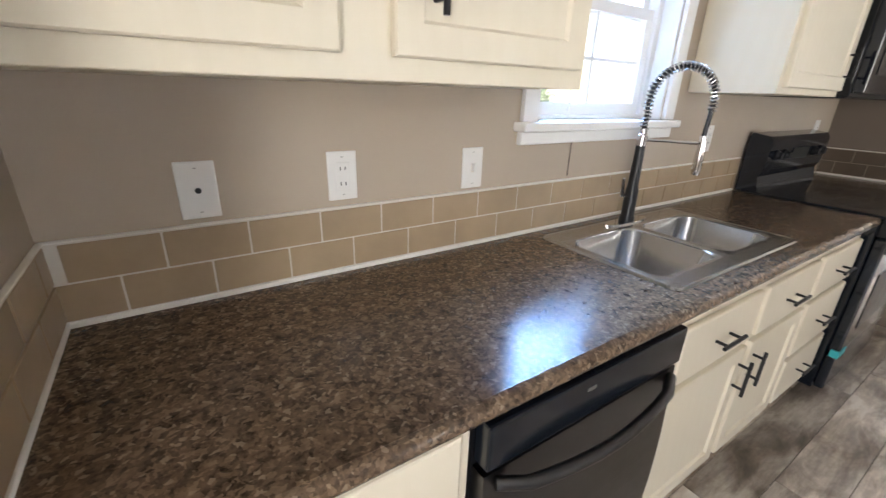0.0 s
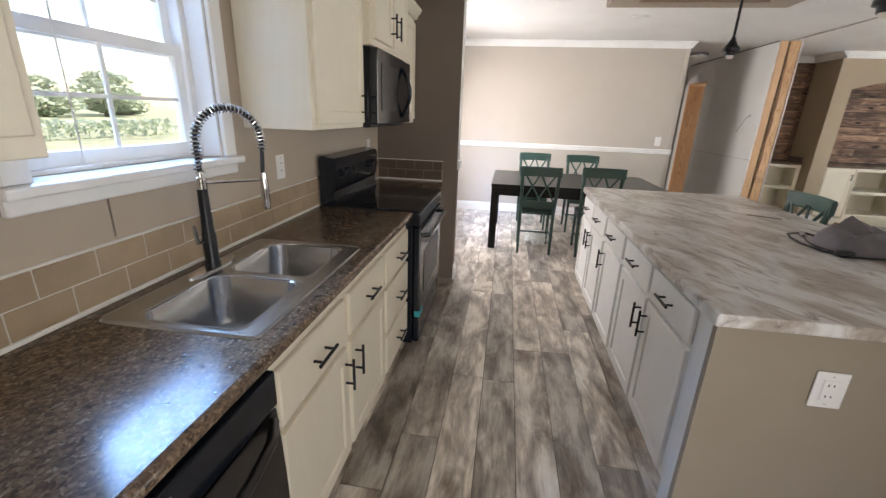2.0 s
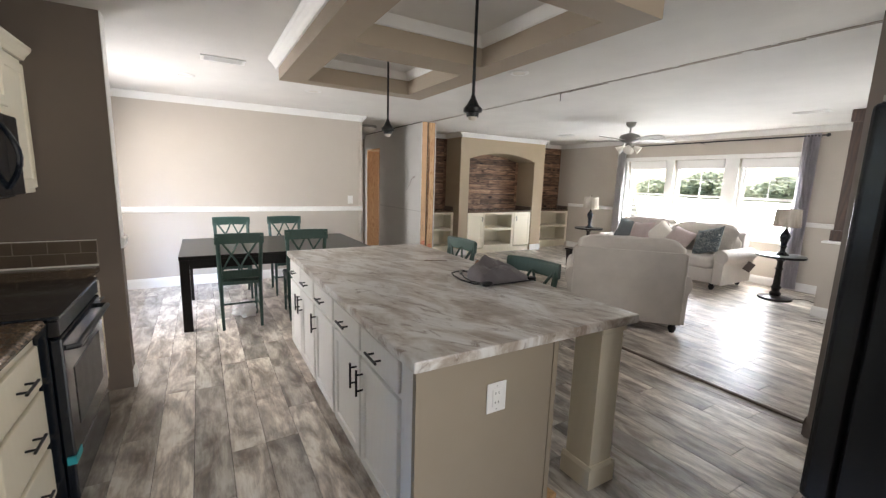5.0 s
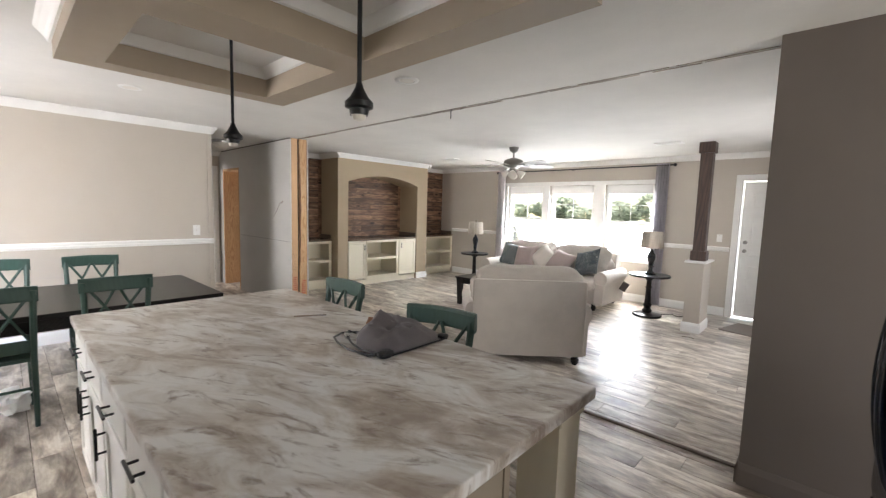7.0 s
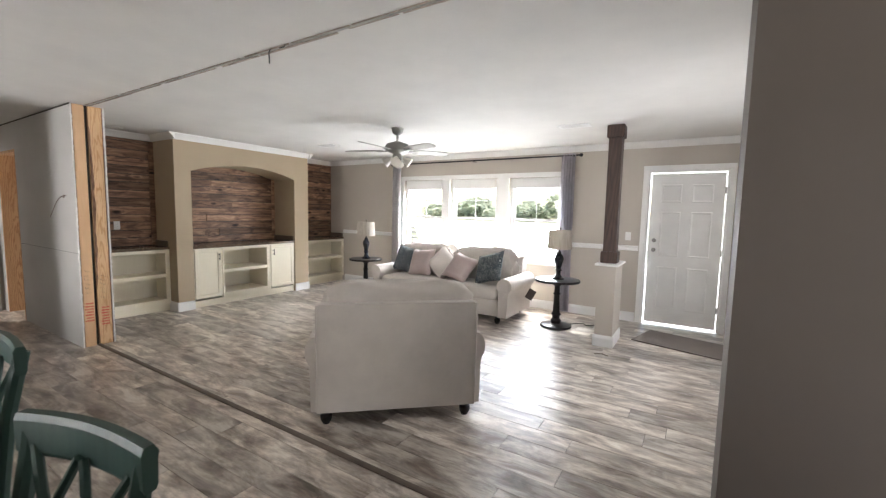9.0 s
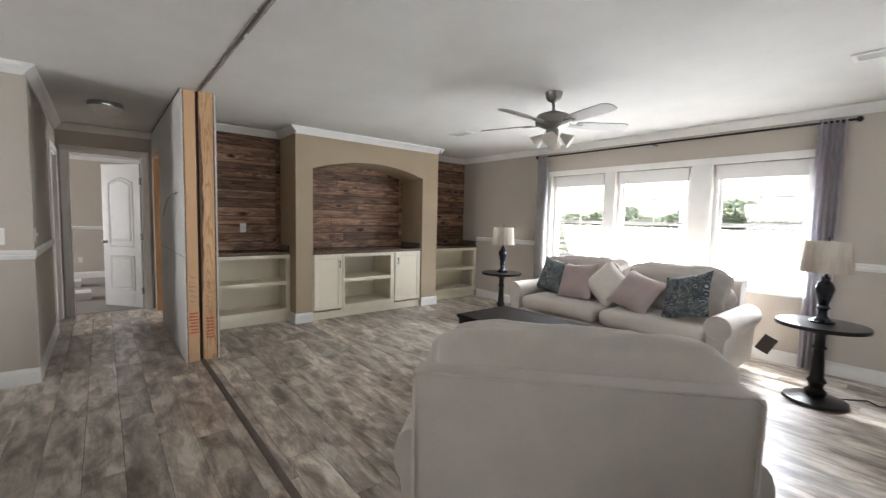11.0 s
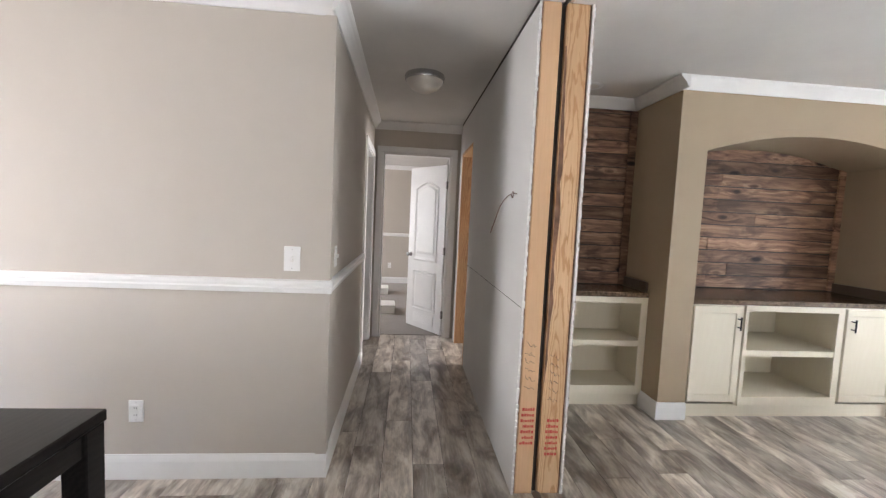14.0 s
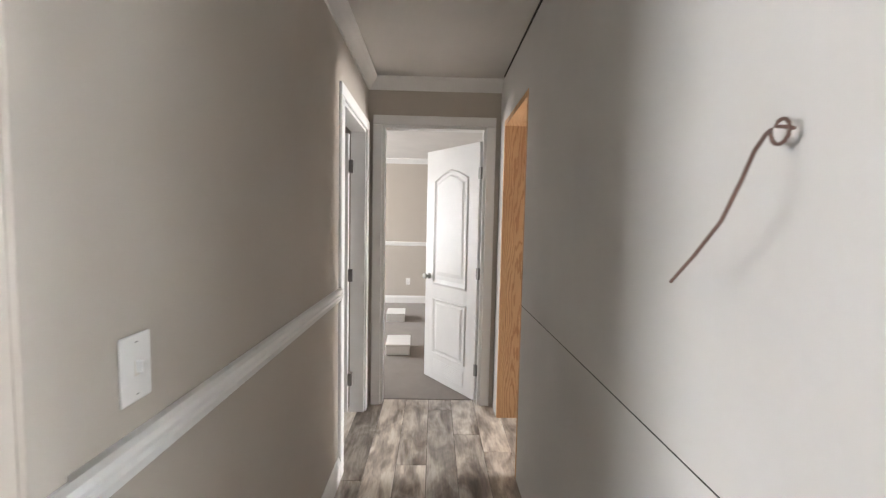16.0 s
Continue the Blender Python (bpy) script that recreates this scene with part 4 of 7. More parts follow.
bm = bmesh.new()
xs = [SX0 + 0.008, 1.005, 1.335, 1.375, 1.70, SX1 - 0.008]
for a, b, c, d in ((xs[0], xs[5], SY0 + 0.008, 0.585), (xs[0], xs[5], 0.895, SY1 - 0.008), (xs[0], xs[1], 0.585, 0.895), (xs[2], xs[3], 0.585, 0.895), (xs[4], xs[5], 0.585, 0.895)):
    box(bm, a, b, c, d, 0.0015, 0.006)
rings(bm, [rrect(SX0, SX1, SY0, SY1, 0.03, 0.001), rrect(SX0 + 0.004, SX1 - 0.004, SY0 + 0.004, SY1 - 0.004, 0.028, 0.008), rrect(SX0 + 0.012, SX1 - 0.012, SY0 + 0.012, SY1 - 0.012, 0.022, 0.0055)], True, False)
part("rim", bm, M_STEEL, sink)
for x0, x1, y0, y1 in bowls:
    bm = bmesh.new()
    rows = [rrect(x0 - 0.012, x1 + 0.012, y0 - 0.012, y1 + 0.012, 0.012, 0.0063), rrect(x0 - 0.004, x1 + 0.004, y0 - 0.004, y1 + 0.004, 0.055, 0.0066), rrect(x0, x1, y0, y1, 0.06, 0.002), rrect(x0 + 0.008, x1 - 0.008, y0 + 0.008, y1 - 0.008, 0.06, -0.13),
            rrect(x0 + 0.02, x1 - 0.02, y0 + 0.02, y1 - 0.02, 0.06, -0.16), rrect(x0 + 0.05, x1 - 0.05, y0 + 0.05, y1 - 0.05, 0.06, -0.172)]
    rings(bm, rows, True, False)
    vs = [bm.verts.new(p) for p in rrect(x0 + 0.05, x1 - 0.05, y0 + 0.05, y1 - 0.05, 0.06, -0.172)]
    bm.faces.new(vs)
    bo = part("bowl", bm, M_STEEL, sink, smooth=True)
    cx, cy = (x0 + x1) / 2, (y0 + y1) / 2
    part("drain", lathe(bmesh.new(), [(0.044, -0.171), (0.044, -0.168), (0.034, -0.168), (0.028, -0.1705), (0.0, -0.1705)], cx, cy), M_CHROME, bo, smooth=True)

# pull-down spring faucet
fx, fy = 1.385, 0.945
fau = thing("faucet", "black and chrome spring pull-down faucet on the sink deck", "faucet", pose(fx, fy, ZC + 0.006, 0, 0, 0))
bm = bmesh.new()
slab(bm, [(0.12 * math.cos(a), 0.028 * math.sin(a)) for a in [2 * math.pi * k / 24 for k in range(24)]], 0, 0.006)
part("deck_plate", bm, M_CHROME, fau, smooth=True)
part("body", lathe(bmesh.new(), [(0.027, 0.006), (0.027, 0.02), (0.023, 0.03), (0.023, 0.12), (0.019, 0.14), (0.016, 0.27), (0.016, 0.28)]), M_BLACK, fau, smooth=True)
part("sleeve", lathe(bmesh.new(), [(0.017, 0.28), (0.017, 0.315), (0.012, 0.32), (0.012, 0.335)]), M_CHROME, fau, smooth=True)
dx, dy = 0.80, -0.60
arcp = [(0, 0, 0.33), (0, 0, 0.40)] + [(0.105 * (1 - math.cos(a)) * dx, 0.105 * (1 - math.cos(a)) * dy, 0.435 + 0.105 * math.sin(a)) for a in [math.pi * k / 12 for k in range(13)]]
arcp += [(0.21 * dx, 0.21 * dy, 0.39), (0.205 * dx, 0.205 * dy, 0.32)]
part("hose", tube(bmesh.new(), arcp, 0.008, 8), M_BLACK, fau, smooth=True)
dense = []
for p, q in zip(arcp[:-2], arcp[1:-1]):
    for k in range(6):
        dense.append(Vector(p).lerp(Vector(q), k / 6))
length = 0.0
coil = []
side = Vector((-dy, dx, 0))
for i in range(len(dense) - 1):
    a, b = dense[i], dense[i + 1]
    t = (b - a).normalized()
    nrm = t.cross(side).normalized()
    for k in range(3):
        pth = length + (b - a).length * k / 3
        ang = 2 * math.pi * pth / 0.0125
        c = a.lerp(b, k / 3)
        coil.append(c + 0.0135 * (math.cos(ang) * side + math.sin(ang) * nrm))
    length += (b - a).length
part("spring", tube(bmesh.new(), coil, 0.0032, 5), M_STEEL, fau, "chrome coil spring", True)
part("spray_head", tube(bmesh.new(), [(0.205 * dx, 0.205 * dy, 0.32), (0.207 * dx, 0.207 * dy, 0.28), (0.207 * dx, 0.207 * dy, 0.20), (0.207 * dx, 0.207 * dy, 0.185)], [0.011, 0.014, 0.016, 0.013], 12), M_CHROME, fau, "chrome spray head", True)
part("holder_arm", tube(bmesh.new(), [(0, 0, 0.30), (0.19 * dx, 0.19 * dy, 0.295)], 0.006, 8), M_CHROME, fau, "chrome docking arm", True)
part("lever", tube(bmesh.new(), [(-0.02, 0.005, 0.10), (-0.05, 0.005, 0.105), (-0.065, 0.0, 0.17)], [0.009, 0.008, 0.006], 8), M_CHROME, fau, smooth=True)

# dishwasher
dw = thing("dishwasher", "black steel dishwasher under the worktop", "dishwasher", pose(0.338, 0.478, 0))
part("body", B(0.004, 0.612, 0.03, 0.56, 0.02, ZT - 0.006), M_BLACK, dw)
bm = bmesh.new()
rings(bm, [[(x, -0.004 - 0.012 * math.sin(math.pi * k / 10), 0.10 + 0.62 * k / 10) for x in (0.006, 0.61)] + [(x, 0.028, 0.10 + 0.62 * k / 10) for x in (0.61, 0.006)] for k in range(11)])
dd = part("door", bm, M_DWSTEEL, dw, "dark steel door")
part("control_panel", B(0.006, 0.61, -0.012, 0.03, 0.735, 0.835, bev=0.006, seg=2), M_BLKGLOSS, dw, "glossy black control strip")
part("handle", tube(bmesh.new(), [(0.03, -0.01, 0.70)] + [(0.03 + 0.55 * k / 10, -0.03 - 0.03 * math.sin(math.pi * k / 10), 0.70 - 0.012 * math.sin(math.pi * k / 10)) for k in range(1, 10)] + [(0.586, -0.01, 0.70)], 0.013, 10), M_DWSTEEL, dd, "bowed steel bar handle", True)
part("badge", B(0.25, 0.275, -0.0130, -0.011, 0.802, 0.81), M_FAN, dw, "small pale badge")
part("kick_plate", B(0.006, 0.61, 0.05, 0.07, 0.0, 0.095), M_BLACK, dw)

# range
rg0 = thing("range", "black electric range with a glass cooktop and raised backguard", "range", pose(2.455, 0.415, 0))
part("body", B(0, 0.785, 0.045, 0.62, 0.02, 0.885, bev=0.004), M_BLKGLOSS, rg0)
part("cooktop", B(-0.003, 0.788, 0.0, 0.585, 0.886, 0.902, bev=0.005, seg=2), M_BLKGLOSS, rg0, "black glass cooktop")
rd = part("oven_door", B(0.008, 0.777, 0.0, 0.043, 0.23, 0.80, bev=0.008, seg=2), M_BLKGLOSS, rg0, "black oven door")
part("window", B(0.13, 0.655, -0.003, 0.0, 0.34, 0.62), M_BLACK, rd)
part("door_handle", tube(bmesh.new(), [(0.05, 0.0, 0.745), (0.06, -0.04, 0.745), (0.725, -0.04, 0.745), (0.735, 0.0, 0.745)], 0.013, 10), M_BLACK, rd, smooth=True)
part("front_trim", B(0.005, 0.78, 0.005, 0.043, 0.81, 0.88, bev=0.004), M_BLACK, rg0)
part("drawer", B(0.008, 0.777, 0.004, 0.043, 0.03, 0.215, bev=0.008, seg=2), M_BLKGLOSS, rg0)
bm = bmesh.new()
rings(bm, [[(x, 0.515, 0.902), (x, 0.53, 0.98), (x, 0.515, 1.01), (x, 0.505, 1.15), (x, 0.52, 1.178), (x, 0.60, 1.19), (x, 0.612, 1.17), (x, 0.612, 0.902)] for x in (-0.002, 0.787)])
bgd = part("backguard", bm, M_BLKGLOSS, rg0, "black control backguard")
for kx in (0.09, 0.19, 0.60, 0.70):
    part("knob", turn(lathe(bmesh.new(), [(0.026, 0), (0.026, 0.008), (0.019, 0.012), (0.017, 0.026), (0.0, 0.027)]), pose(kx, 0.508, 1.085, 94, 0, 0)), M_BLACK, bgd, smooth=True)
part("display", turn(B(-0.11, 0.11, -0.03, 0.03, 0, 0.003), pose(0.395, 0.5085, 1.085, 94, 0, 0)), M_BLACK, bgd)
part("tape", B(-0.004, 0.10, -0.003, 0.03, 0.215, 0.25), M_TEAL, rg0, "strip of teal shipping tape")
for kx, ky, r in ((0.2, 0.16, 0.10), (0.58, 0.16, 0.085), (0.2, 0.40, 0.085), (0.58, 0.40, 0.10)):
    part("burner_ring", lathe(bmesh.new(), [(r, 0.9022), (r, 0.9026), (r - 0.004, 0.9026)], kx, ky, 32), M_DKSTEEL, rg0)

# over-range microwave
mw = thing("microwave", "black over-range microwave with a curved door handle", "microwave", pose(2.425, 0.655, 1.365))
part("body", B(0, 0.762, 0.045, 0.388, 0.0, 0.405, bev=0.004), M_BLACK, mw)
mdoor = part("door", B(0.002, 0.57, 0.0, 0.044, 0.015, 0.40, bev=0.004, seg=2), M_BLKGLOSS, mw, "glossy black door")
part("window", B(0.07, 0.42, -0.003, 0.0, 0.085, 0.33), M_DKSTEEL, mdoor, "dark mirrored window")
part("handle", tube(bmesh.new(), [(0.53, 0.0, 0.05)] + [(0.53 + 0.015 * math.sin(math.pi * k / 8), -0.05 * math.sin(math.pi * k / 8), 0.05 + 0.30 * k / 8) for k in range(1, 8)] + [(0.53, 0.0, 0.35)], 0.012, 8), M_BLKGLOSS, mdoor, smooth=True)
part("control_panel", B(0.575, 0.76, 0.002, 0.044, 0.015, 0.40, bev=0.006), M_BLKGLOSS, mw)
part("vent_grille", B(0.02, 0.74, 0.06, 0.36, -0.006, -0.001), M_DKSTEEL, mw)


# ---- wall plates ----
def wall_plate(name, label, m, kind):
    """A wall plate in the local x-z plane that faces -y."""
    p = thing(name, label, name.replace("_", " "), m, "wall plates")
    part("plate", B(-0.036, 0.036, -0.006, -0.0005, -0.058, 0.058, bev=0.003, seg=2), M_WHITE, p)
    if kind == "duplex":
        part("insert", B(-0.0175, 0.0175, -0.009, -0.006, -0.034, 0.034, bev=0.002), M_WHITE, p)
        for z in (-0.018, 0.018):
            for x in (-0.006, 0.006):
                part("slot", B(x - 0.0012, x + 0.0012, -0.0095, -0.009, z - 0.004, z + 0.004), M_BLACK, p)
    elif kind == "jack":
        part("port", lathe(bmesh.new(), [(0.006, 0), (0.006, 0.004), (0.003, 0.005)], 0, 0, 10), M_BLACK, p).matrix_local = pose(0, -0.006, 0, 90, 0, 0)
    else:
        part("toggle", B(-0.005, 0.005, -0.02, -0.006, -0.008, 0.014, bev=0.002), M_WHITE, p)
        part("slot", B(-0.006, 0.006, -0.0066, -0.006, -0.013, 0.013), M_FROST, p)
    for z in (-0.045, 0.045):
        part("screw", B(-0.003, 0.003, -0.0068, -0.006, z - 0.0008, z + 0.0008), M_FAN, p)
    return p


wall_plate("wall_jack", "white phone jack plate on the taupe wall", pose(0.027, Y_N, 1.135), "jack")
wall_plate("wall_outlet", "white duplex outlet plate above the tiles", pose(0.33, Y_N, 1.14), "duplex")
wall_plate("light_switch", "white switch plate beside the window", pose(0.72, Y_N, 1.132), "switch")
wall_plate("wall_outlet", "white duplex outlet plate between sink and range", pose(2.06, Y_N, 1.17), "duplex")
wall_plate("wall_outlet", "white duplex outlet plate beyond the range", pose(3.40, Y_N, 1.18), "duplex")
wall_plate("light_switch", "white switch plate over the dining chair rail", pose(X_DINE, -2.20, 1.177, 0, 0, -90) @ Matrix.Diagonal((1.15, 1, 1.1, 1)), "switch")
wall_plate("wall_outlet", "white duplex outlet low on the dining wall", pose(X_DINE, -1.435, 0.362, 0, 0, -90), "duplex")
wall_plate("light_switch", "white switch plate on the hallway wall", pose(6.888, Y_HL, 1.178), "switch")
wall_plate("wall_outlet", "white outlet plate on the dark boards", pose(X_BACK - 0.02, -4.21, 1.21, 0, 0, -90), "duplex")
wall_plate("wall_outlet", "white outlet plate on the dark boards of the far alcove", pose(X_BACK - 0.02, -7.1, 1.21, 0, 0, -90), "duplex")
wall_plate("wall_outlet", "white outlet plate on the island end panel", pose(1.447, -1.133, 0.646, 0, 0, -90) @ Matrix.Diagonal((1.35, 1, 1.13, 1)), "duplex")
wall_plate("light_switch", "white switch plate beside the front door", pose(2.02, Y_S, 1.2, 0, 0, 180), "switch")
wall_plate("wall_outlet", "white outlet plate low on the bedroom wall", pose(13.3, -2.45, 0.38, 0, 0, -90), "duplex")

# ---- kitchen window ----


def sash_window(name, label, m, w, h, mun, blind=False, foot=0.04):
    """A double hung window: local x along the wall, y = 0 the inner wall face, looking out along +y."""
    win = thing(name, label, "window", m, kind="structure")
    bm = bmesh.new()
    for a, b, c, d in ((0, 0.04, 0, h), (w - 0.04, w, 0, h), (0.04, w - 0.04, 0, foot), (0.04, w - 0.04, h - 0.04, h)):
        box(bm, a, b, 0.07, 0.145, c, d, bev=0.003)
    part("window_frame", bm, M_WHITE, win)
    zm = h * 0.5
    for nm, y0, z0, z1 in (("lower_sash", 0.085, foot, zm + 0.02), ("upper_sash", 0.112, zm - 0.02, h - 0.04)):
        bm = bmesh.new()
        for a, b, c, d in ((0.04, 0.075, z0, z1), (w - 0.075, w - 0.04, z0, z1), (0.075, w - 0.075, z0, z0 + 0.04), (0.075, w - 0.075, z1 - 0.035, z1)):
            box(bm, a, b, y0, y0 + 0.025, c, d)
        sa = part(nm, bm, M_WHITE, win)
        bm = bmesh.new()
        for k in range(1, mun[0]):
            x = 0.075 + (w - 0.15) * k / mun[0]
            box(bm, x - 0.006, x + 0.006, y0 + 0.008, y0 + 0.018, z0 + 0.04, z1 - 0.035)
        for k in range(1, mun[1]):
            z = z0 + 0.04 + (z1 - z0 - 0.075) * k / mun[1]
            box(bm, 0.075, w - 0.075, y0 + 0.0085, y0 + 0.0175, z - 0.006, z + 0.006)
        if mun[0] > 1 or mun[1] > 1:
            part("muntin", bm, M_WHITE, sa)
        pane = part("pane", B(0.07, w - 0.07, y0 + 0.011, y0 + 0.015, z0 + 0.03, z1 - 0.03), M_GLASS, sa)
        pane.visible_shadow = False
    if blind:
        part("blind_stack", B(0.045, w - 0.045, 0.03, 0.075, h - 0.16, h - 0.005, bev=0.006), M_WHITE, win, "raised white blind")
    return win


kw = sash_window("window_1", "white double hung window over the kitchen sink", pose(KW[0], Y_N, KW[2]), KW[1] - KW[0], KW[3] - KW[2], (2, 2), foot=0.015)
bm = bmesh.new()
for a, b, c, d in ((-0.065, 0, -0.0, KW[3] - KW[2]), (KW[1] - KW[0], KW[1] - KW[0] + 0.065, 0, KW[3] - KW[2]), (-0.065, KW[1] - KW[0] + 0.065, KW[3] - KW[2], KW[3] - KW[2] + 0.065)):
    box(bm, a, b, -0.018, -0.0005, c, d, bev=0.003)
part("casing", bm, M_WHITE, kw)
w_ = KW[1] - KW[0]
part("window_sill", B(-0.085, w_ + 0.07, -0.05, 0.075, -0.028, -0.001, bev=0.006, seg=2), M_WHITE, kw, "white painted sill")
part("apron", B(-0.072, w_ + 0.058, -0.022, -0.0005, -0.068, -0.029, bev=0.004), M_WHITE, kw)
bm = bmesh.new()
for a, b in ((0, 0.012), (w_ - 0.012, w_)):
    box(bm, a, b, 0.0, 0.07, 0, KW[3] - KW[2])
part("reveal", bm, M_WHITE, kw)
solid("blind_cord", tube(bmesh.new(), [(1.088, 1.035, 1.978), (1.086, 1.033, 1.60), (1.087, 1.032, 1.31), (1.087, 1.032, 1.29)], [0.0022, 0.0022, 0.0022, 0.006], 6), M_WHITE, "thin cord of a blind hanging in the kitchen window", "cord", smooth=True)
solid("trim_wall_seam", B(1.136, 1.141, Y_N - 0.0022, Y_N - 0.0004, 1.075, 1.189), M_BROWN, "narrow seam in the wallboard below the window", "trim", kind="structure")

# dining room window, out of sight beyond the stub wall
dwn = sash_window("window_2", "white double hung dining room window", pose(4.5, Y_N, 0.9), 1.4, 1.15, (1, 1))

# added living room end window, behind the camera, only there for the fill lamp
sash_window("window_6", "unseen white double hung window added to the living room end wall for fill light", pose(0.42, -6.45, 0.8, 0, 0, 90), 1.4, 1.2, (1, 1))

# living room window: three units with one wide casing
for i, (a, b) in enumerate(LW):
    sash_window("window_%d" % (i + 3), "white double hung living room window with a raised blind", pose(b, Y_S, LWZ[0], 0, 0, 180), b - a, LWZ[1] - LWZ[0], (2, 2), True)
edges = [LW[0][0] - 0.07, *[x for p in LW for x in p], LW[2][1] + 0.07]
for k in range(0, len(edges), 2):
    a, b = edges[k], edges[k + 1]
    solid("trim_window_casing", B(a, b, Y_S, Y_S + 0.018, LWZ[0], LWZ[1]), M_WHITE, "white painted window casing", "trim", kind="structure")
solid("trim_window_head", B(edges[0], edges[-1], Y_S, Y_S + 0.02, LWZ[1], LWZ[1] + 0.075, bev=0.003), M_WHITE, "white painted window head casing", "trim", kind="structure")
solid("trim_window_sill", B(edges[0] - 0.02, edges[-1] + 0.02, Y_S - 0.03, Y_S + 0.05, LWZ[0] - 0.03, LWZ[0], bev=0.005), M_WHITE, "white painted window sill", "trim", kind="structure")

# ---- island ----
IX0, IX1, IY0, IY1 = 1.405, 3.83, -1.98, -0.733
FY = -0.765     # front of the island cabinets
isl = [(1.55, 2.475), (2.475, 2.945), (2.945, 3.79)]


def isle_unit(x0, x1, label):
    """Units face +y; local x runs from x1 down to x0."""
    w = x1 - x0
    fr = []
    if w > 0.6:
        h = w / 2
        for a, b, hx in ((0.02, h - 0.012, h - 0.045), (h + 0.012, w - 0.02, h + 0.045)):
            fr.append(("drawer", a, b, 0.69, 0.83, ((a + b) / 2, 0.76, False)))
            fr.append(("door", a, b, 0.12, 0.665, (hx, 0.56, True)))
    else:
        fr.append(("drawer", 0.02, w - 0.02, 0.69, 0.83, (w / 2, 0.76, False)))
        fr.append(("door", 0.02, w - 0.02, 0.12, 0.665, (0.06, 0.56, True)))
    return cabinet("island_cabinet", label, pose(x1, FY, 0, 0, 0, 180), w, 0.60, 0, ZC - 0.045, fr, M_ISLE, G3)


isle_unit(*isl[0], "off-white island cabinet with two drawers over two doors")
isle_unit(*isl[1], "narrow off-white island cabinet with a drawer over a door")
isle_unit(*isl[2], "off-white island cabinet with two drawers over two doors")
solid("island_end_stile", B(1.4745, 1.549, -0.80, FY + 0.002, 0, ZC - 0.045, bev=0.002), M_ISLE, "off-white end stile of the island", "trim", kind="structure")
solid("island_panel", B(1.448, 1.474, -1.468, FY + 0.001, 0, ZC - 0.045), M_TAUPE_SHADED, "taupe wallboard end panel of the island", "wall", kind="structure")
solid("island_back_panel", B(1.4745, 3.79, -1.468, FY - 0.602, 0, ZC - 0.045), M_TAUPE_SHADED, "taupe wallboard back panel of the island", "wall", kind="structure")
solid("trim_island_corner", B(1.442, 1.4475, -1.470, -1.443, 0, ZC - 0.045), M_TAUPE_SHADED, "taupe corner strip of the island panel", "trim", kind="structure")
bm = B(IX0, IX1, IY0, IY1, ZC - 0.045, ZC, bev=0.006, seg=2)
solid("island_worktop", bm, M_MARBLE, "grey and tan veined laminate island top", "worktop")
ip = thing("island_post", "square cream painted support post under the island overhang", "post", pose(1.505, -1.818, 0), kind="structure")
part("shaft", B(-0.078, 0.078, -0.078, 0.078, 0, ZC - 0.046), M_CREAM, ip)
bm = bmesh.new()
for p, q, o in (((-0.078, -0.0775), (-0.078, 0.0775), (-1, 0)), ((0.078, -0.0775), (0.078, 0.0775), (1, 0)), ((-0.094, -0.078), (0.094, -0.078), (0, -1)), ((-0.094, 0.078), (0.094, 0.078), (0, 1))):
    run_profile(bm, [(0, 0.001), (0.016, 0.001), (0.016, 0.10), (0.006, 0.12), (0, 0.12)], p, q, o, 0)
part("base_trim", bm, M_CREAM, ip)
part("cap_trim", B(-0.09, 0.09, -0.09, 0.09, ZC - 0.075, ZC - 0.047, bev=0.004), M_CREAM, ip)

solid("wood_block", B(-0.05, 0.05, -0.03, 0.03, 0, 0.028, bev=0.004), M_STUDB, "small offcut of bare pine on the floor by the island", "wood block", pose(1.50, -1.515, 0, 0, 0, 12))

# ---- refrigerator ----
fr = thing("refrigerator", "dark blue-black steel refrigerator facing the island", "refrigerator", pose(-0.045, 0, 0))
part("body", B(-0.16, 0.60, -2.61, -1.70, 0.03, 1.76, bev=0.008), M_DKSTEEL, fr)
for nm, y0, y1, z0, z1, hy, za, zb in (("freezer_drawer", -2.605, -1.702, 0.06, 0.555, None, 0, 0), ("fridge_door", -2.15, -1.702, 0.57, 1.76, -2.10, 0.78, 1.42), ("fridge_door", -2.605, -2.158, 0.57, 1.76, -2.21, 0.78, 1.42)):
    d = part(nm, B(0.606, 0.68, y0, y1, z0, z1, bev=0.02, seg=3), M_DKSTEEL, fr)
    if hy is None:
        part("handle", tube(bmesh.new(), [(0.675, -2.5, 0.47)] + [(0.68 + 0.045 * math.sin(math.pi * k / 10), -2.5 + 0.7 * k / 10, 0.47) for k in range(1, 10)] + [(0.675, -1.8, 0.47)], 0.014, 8), M_BLKGLOSS, d, "curved glossy black handle", True)
    else:
        part("handle", tube(bmesh.new(), [(0.675, hy, za)] + [(0.68 + 0.05 * math.sin(math.pi * k / 12) ** 0.7, hy, za + (zb - za) * k / 12) for k in range(1, 12)] + [(0.675, hy, zb)], 0.013, 10), M_BLKGLOSS, d, "curved glossy black handle", True)
part("hinge", B(0.62, 0.66, -1.73, -1.71, 1.762, 1.775), M_FAN, fr)
part("kick_grille", B(0.52, 0.62, -2.60, -1.71, 0.0, 0.05), M_BLACK, fr)


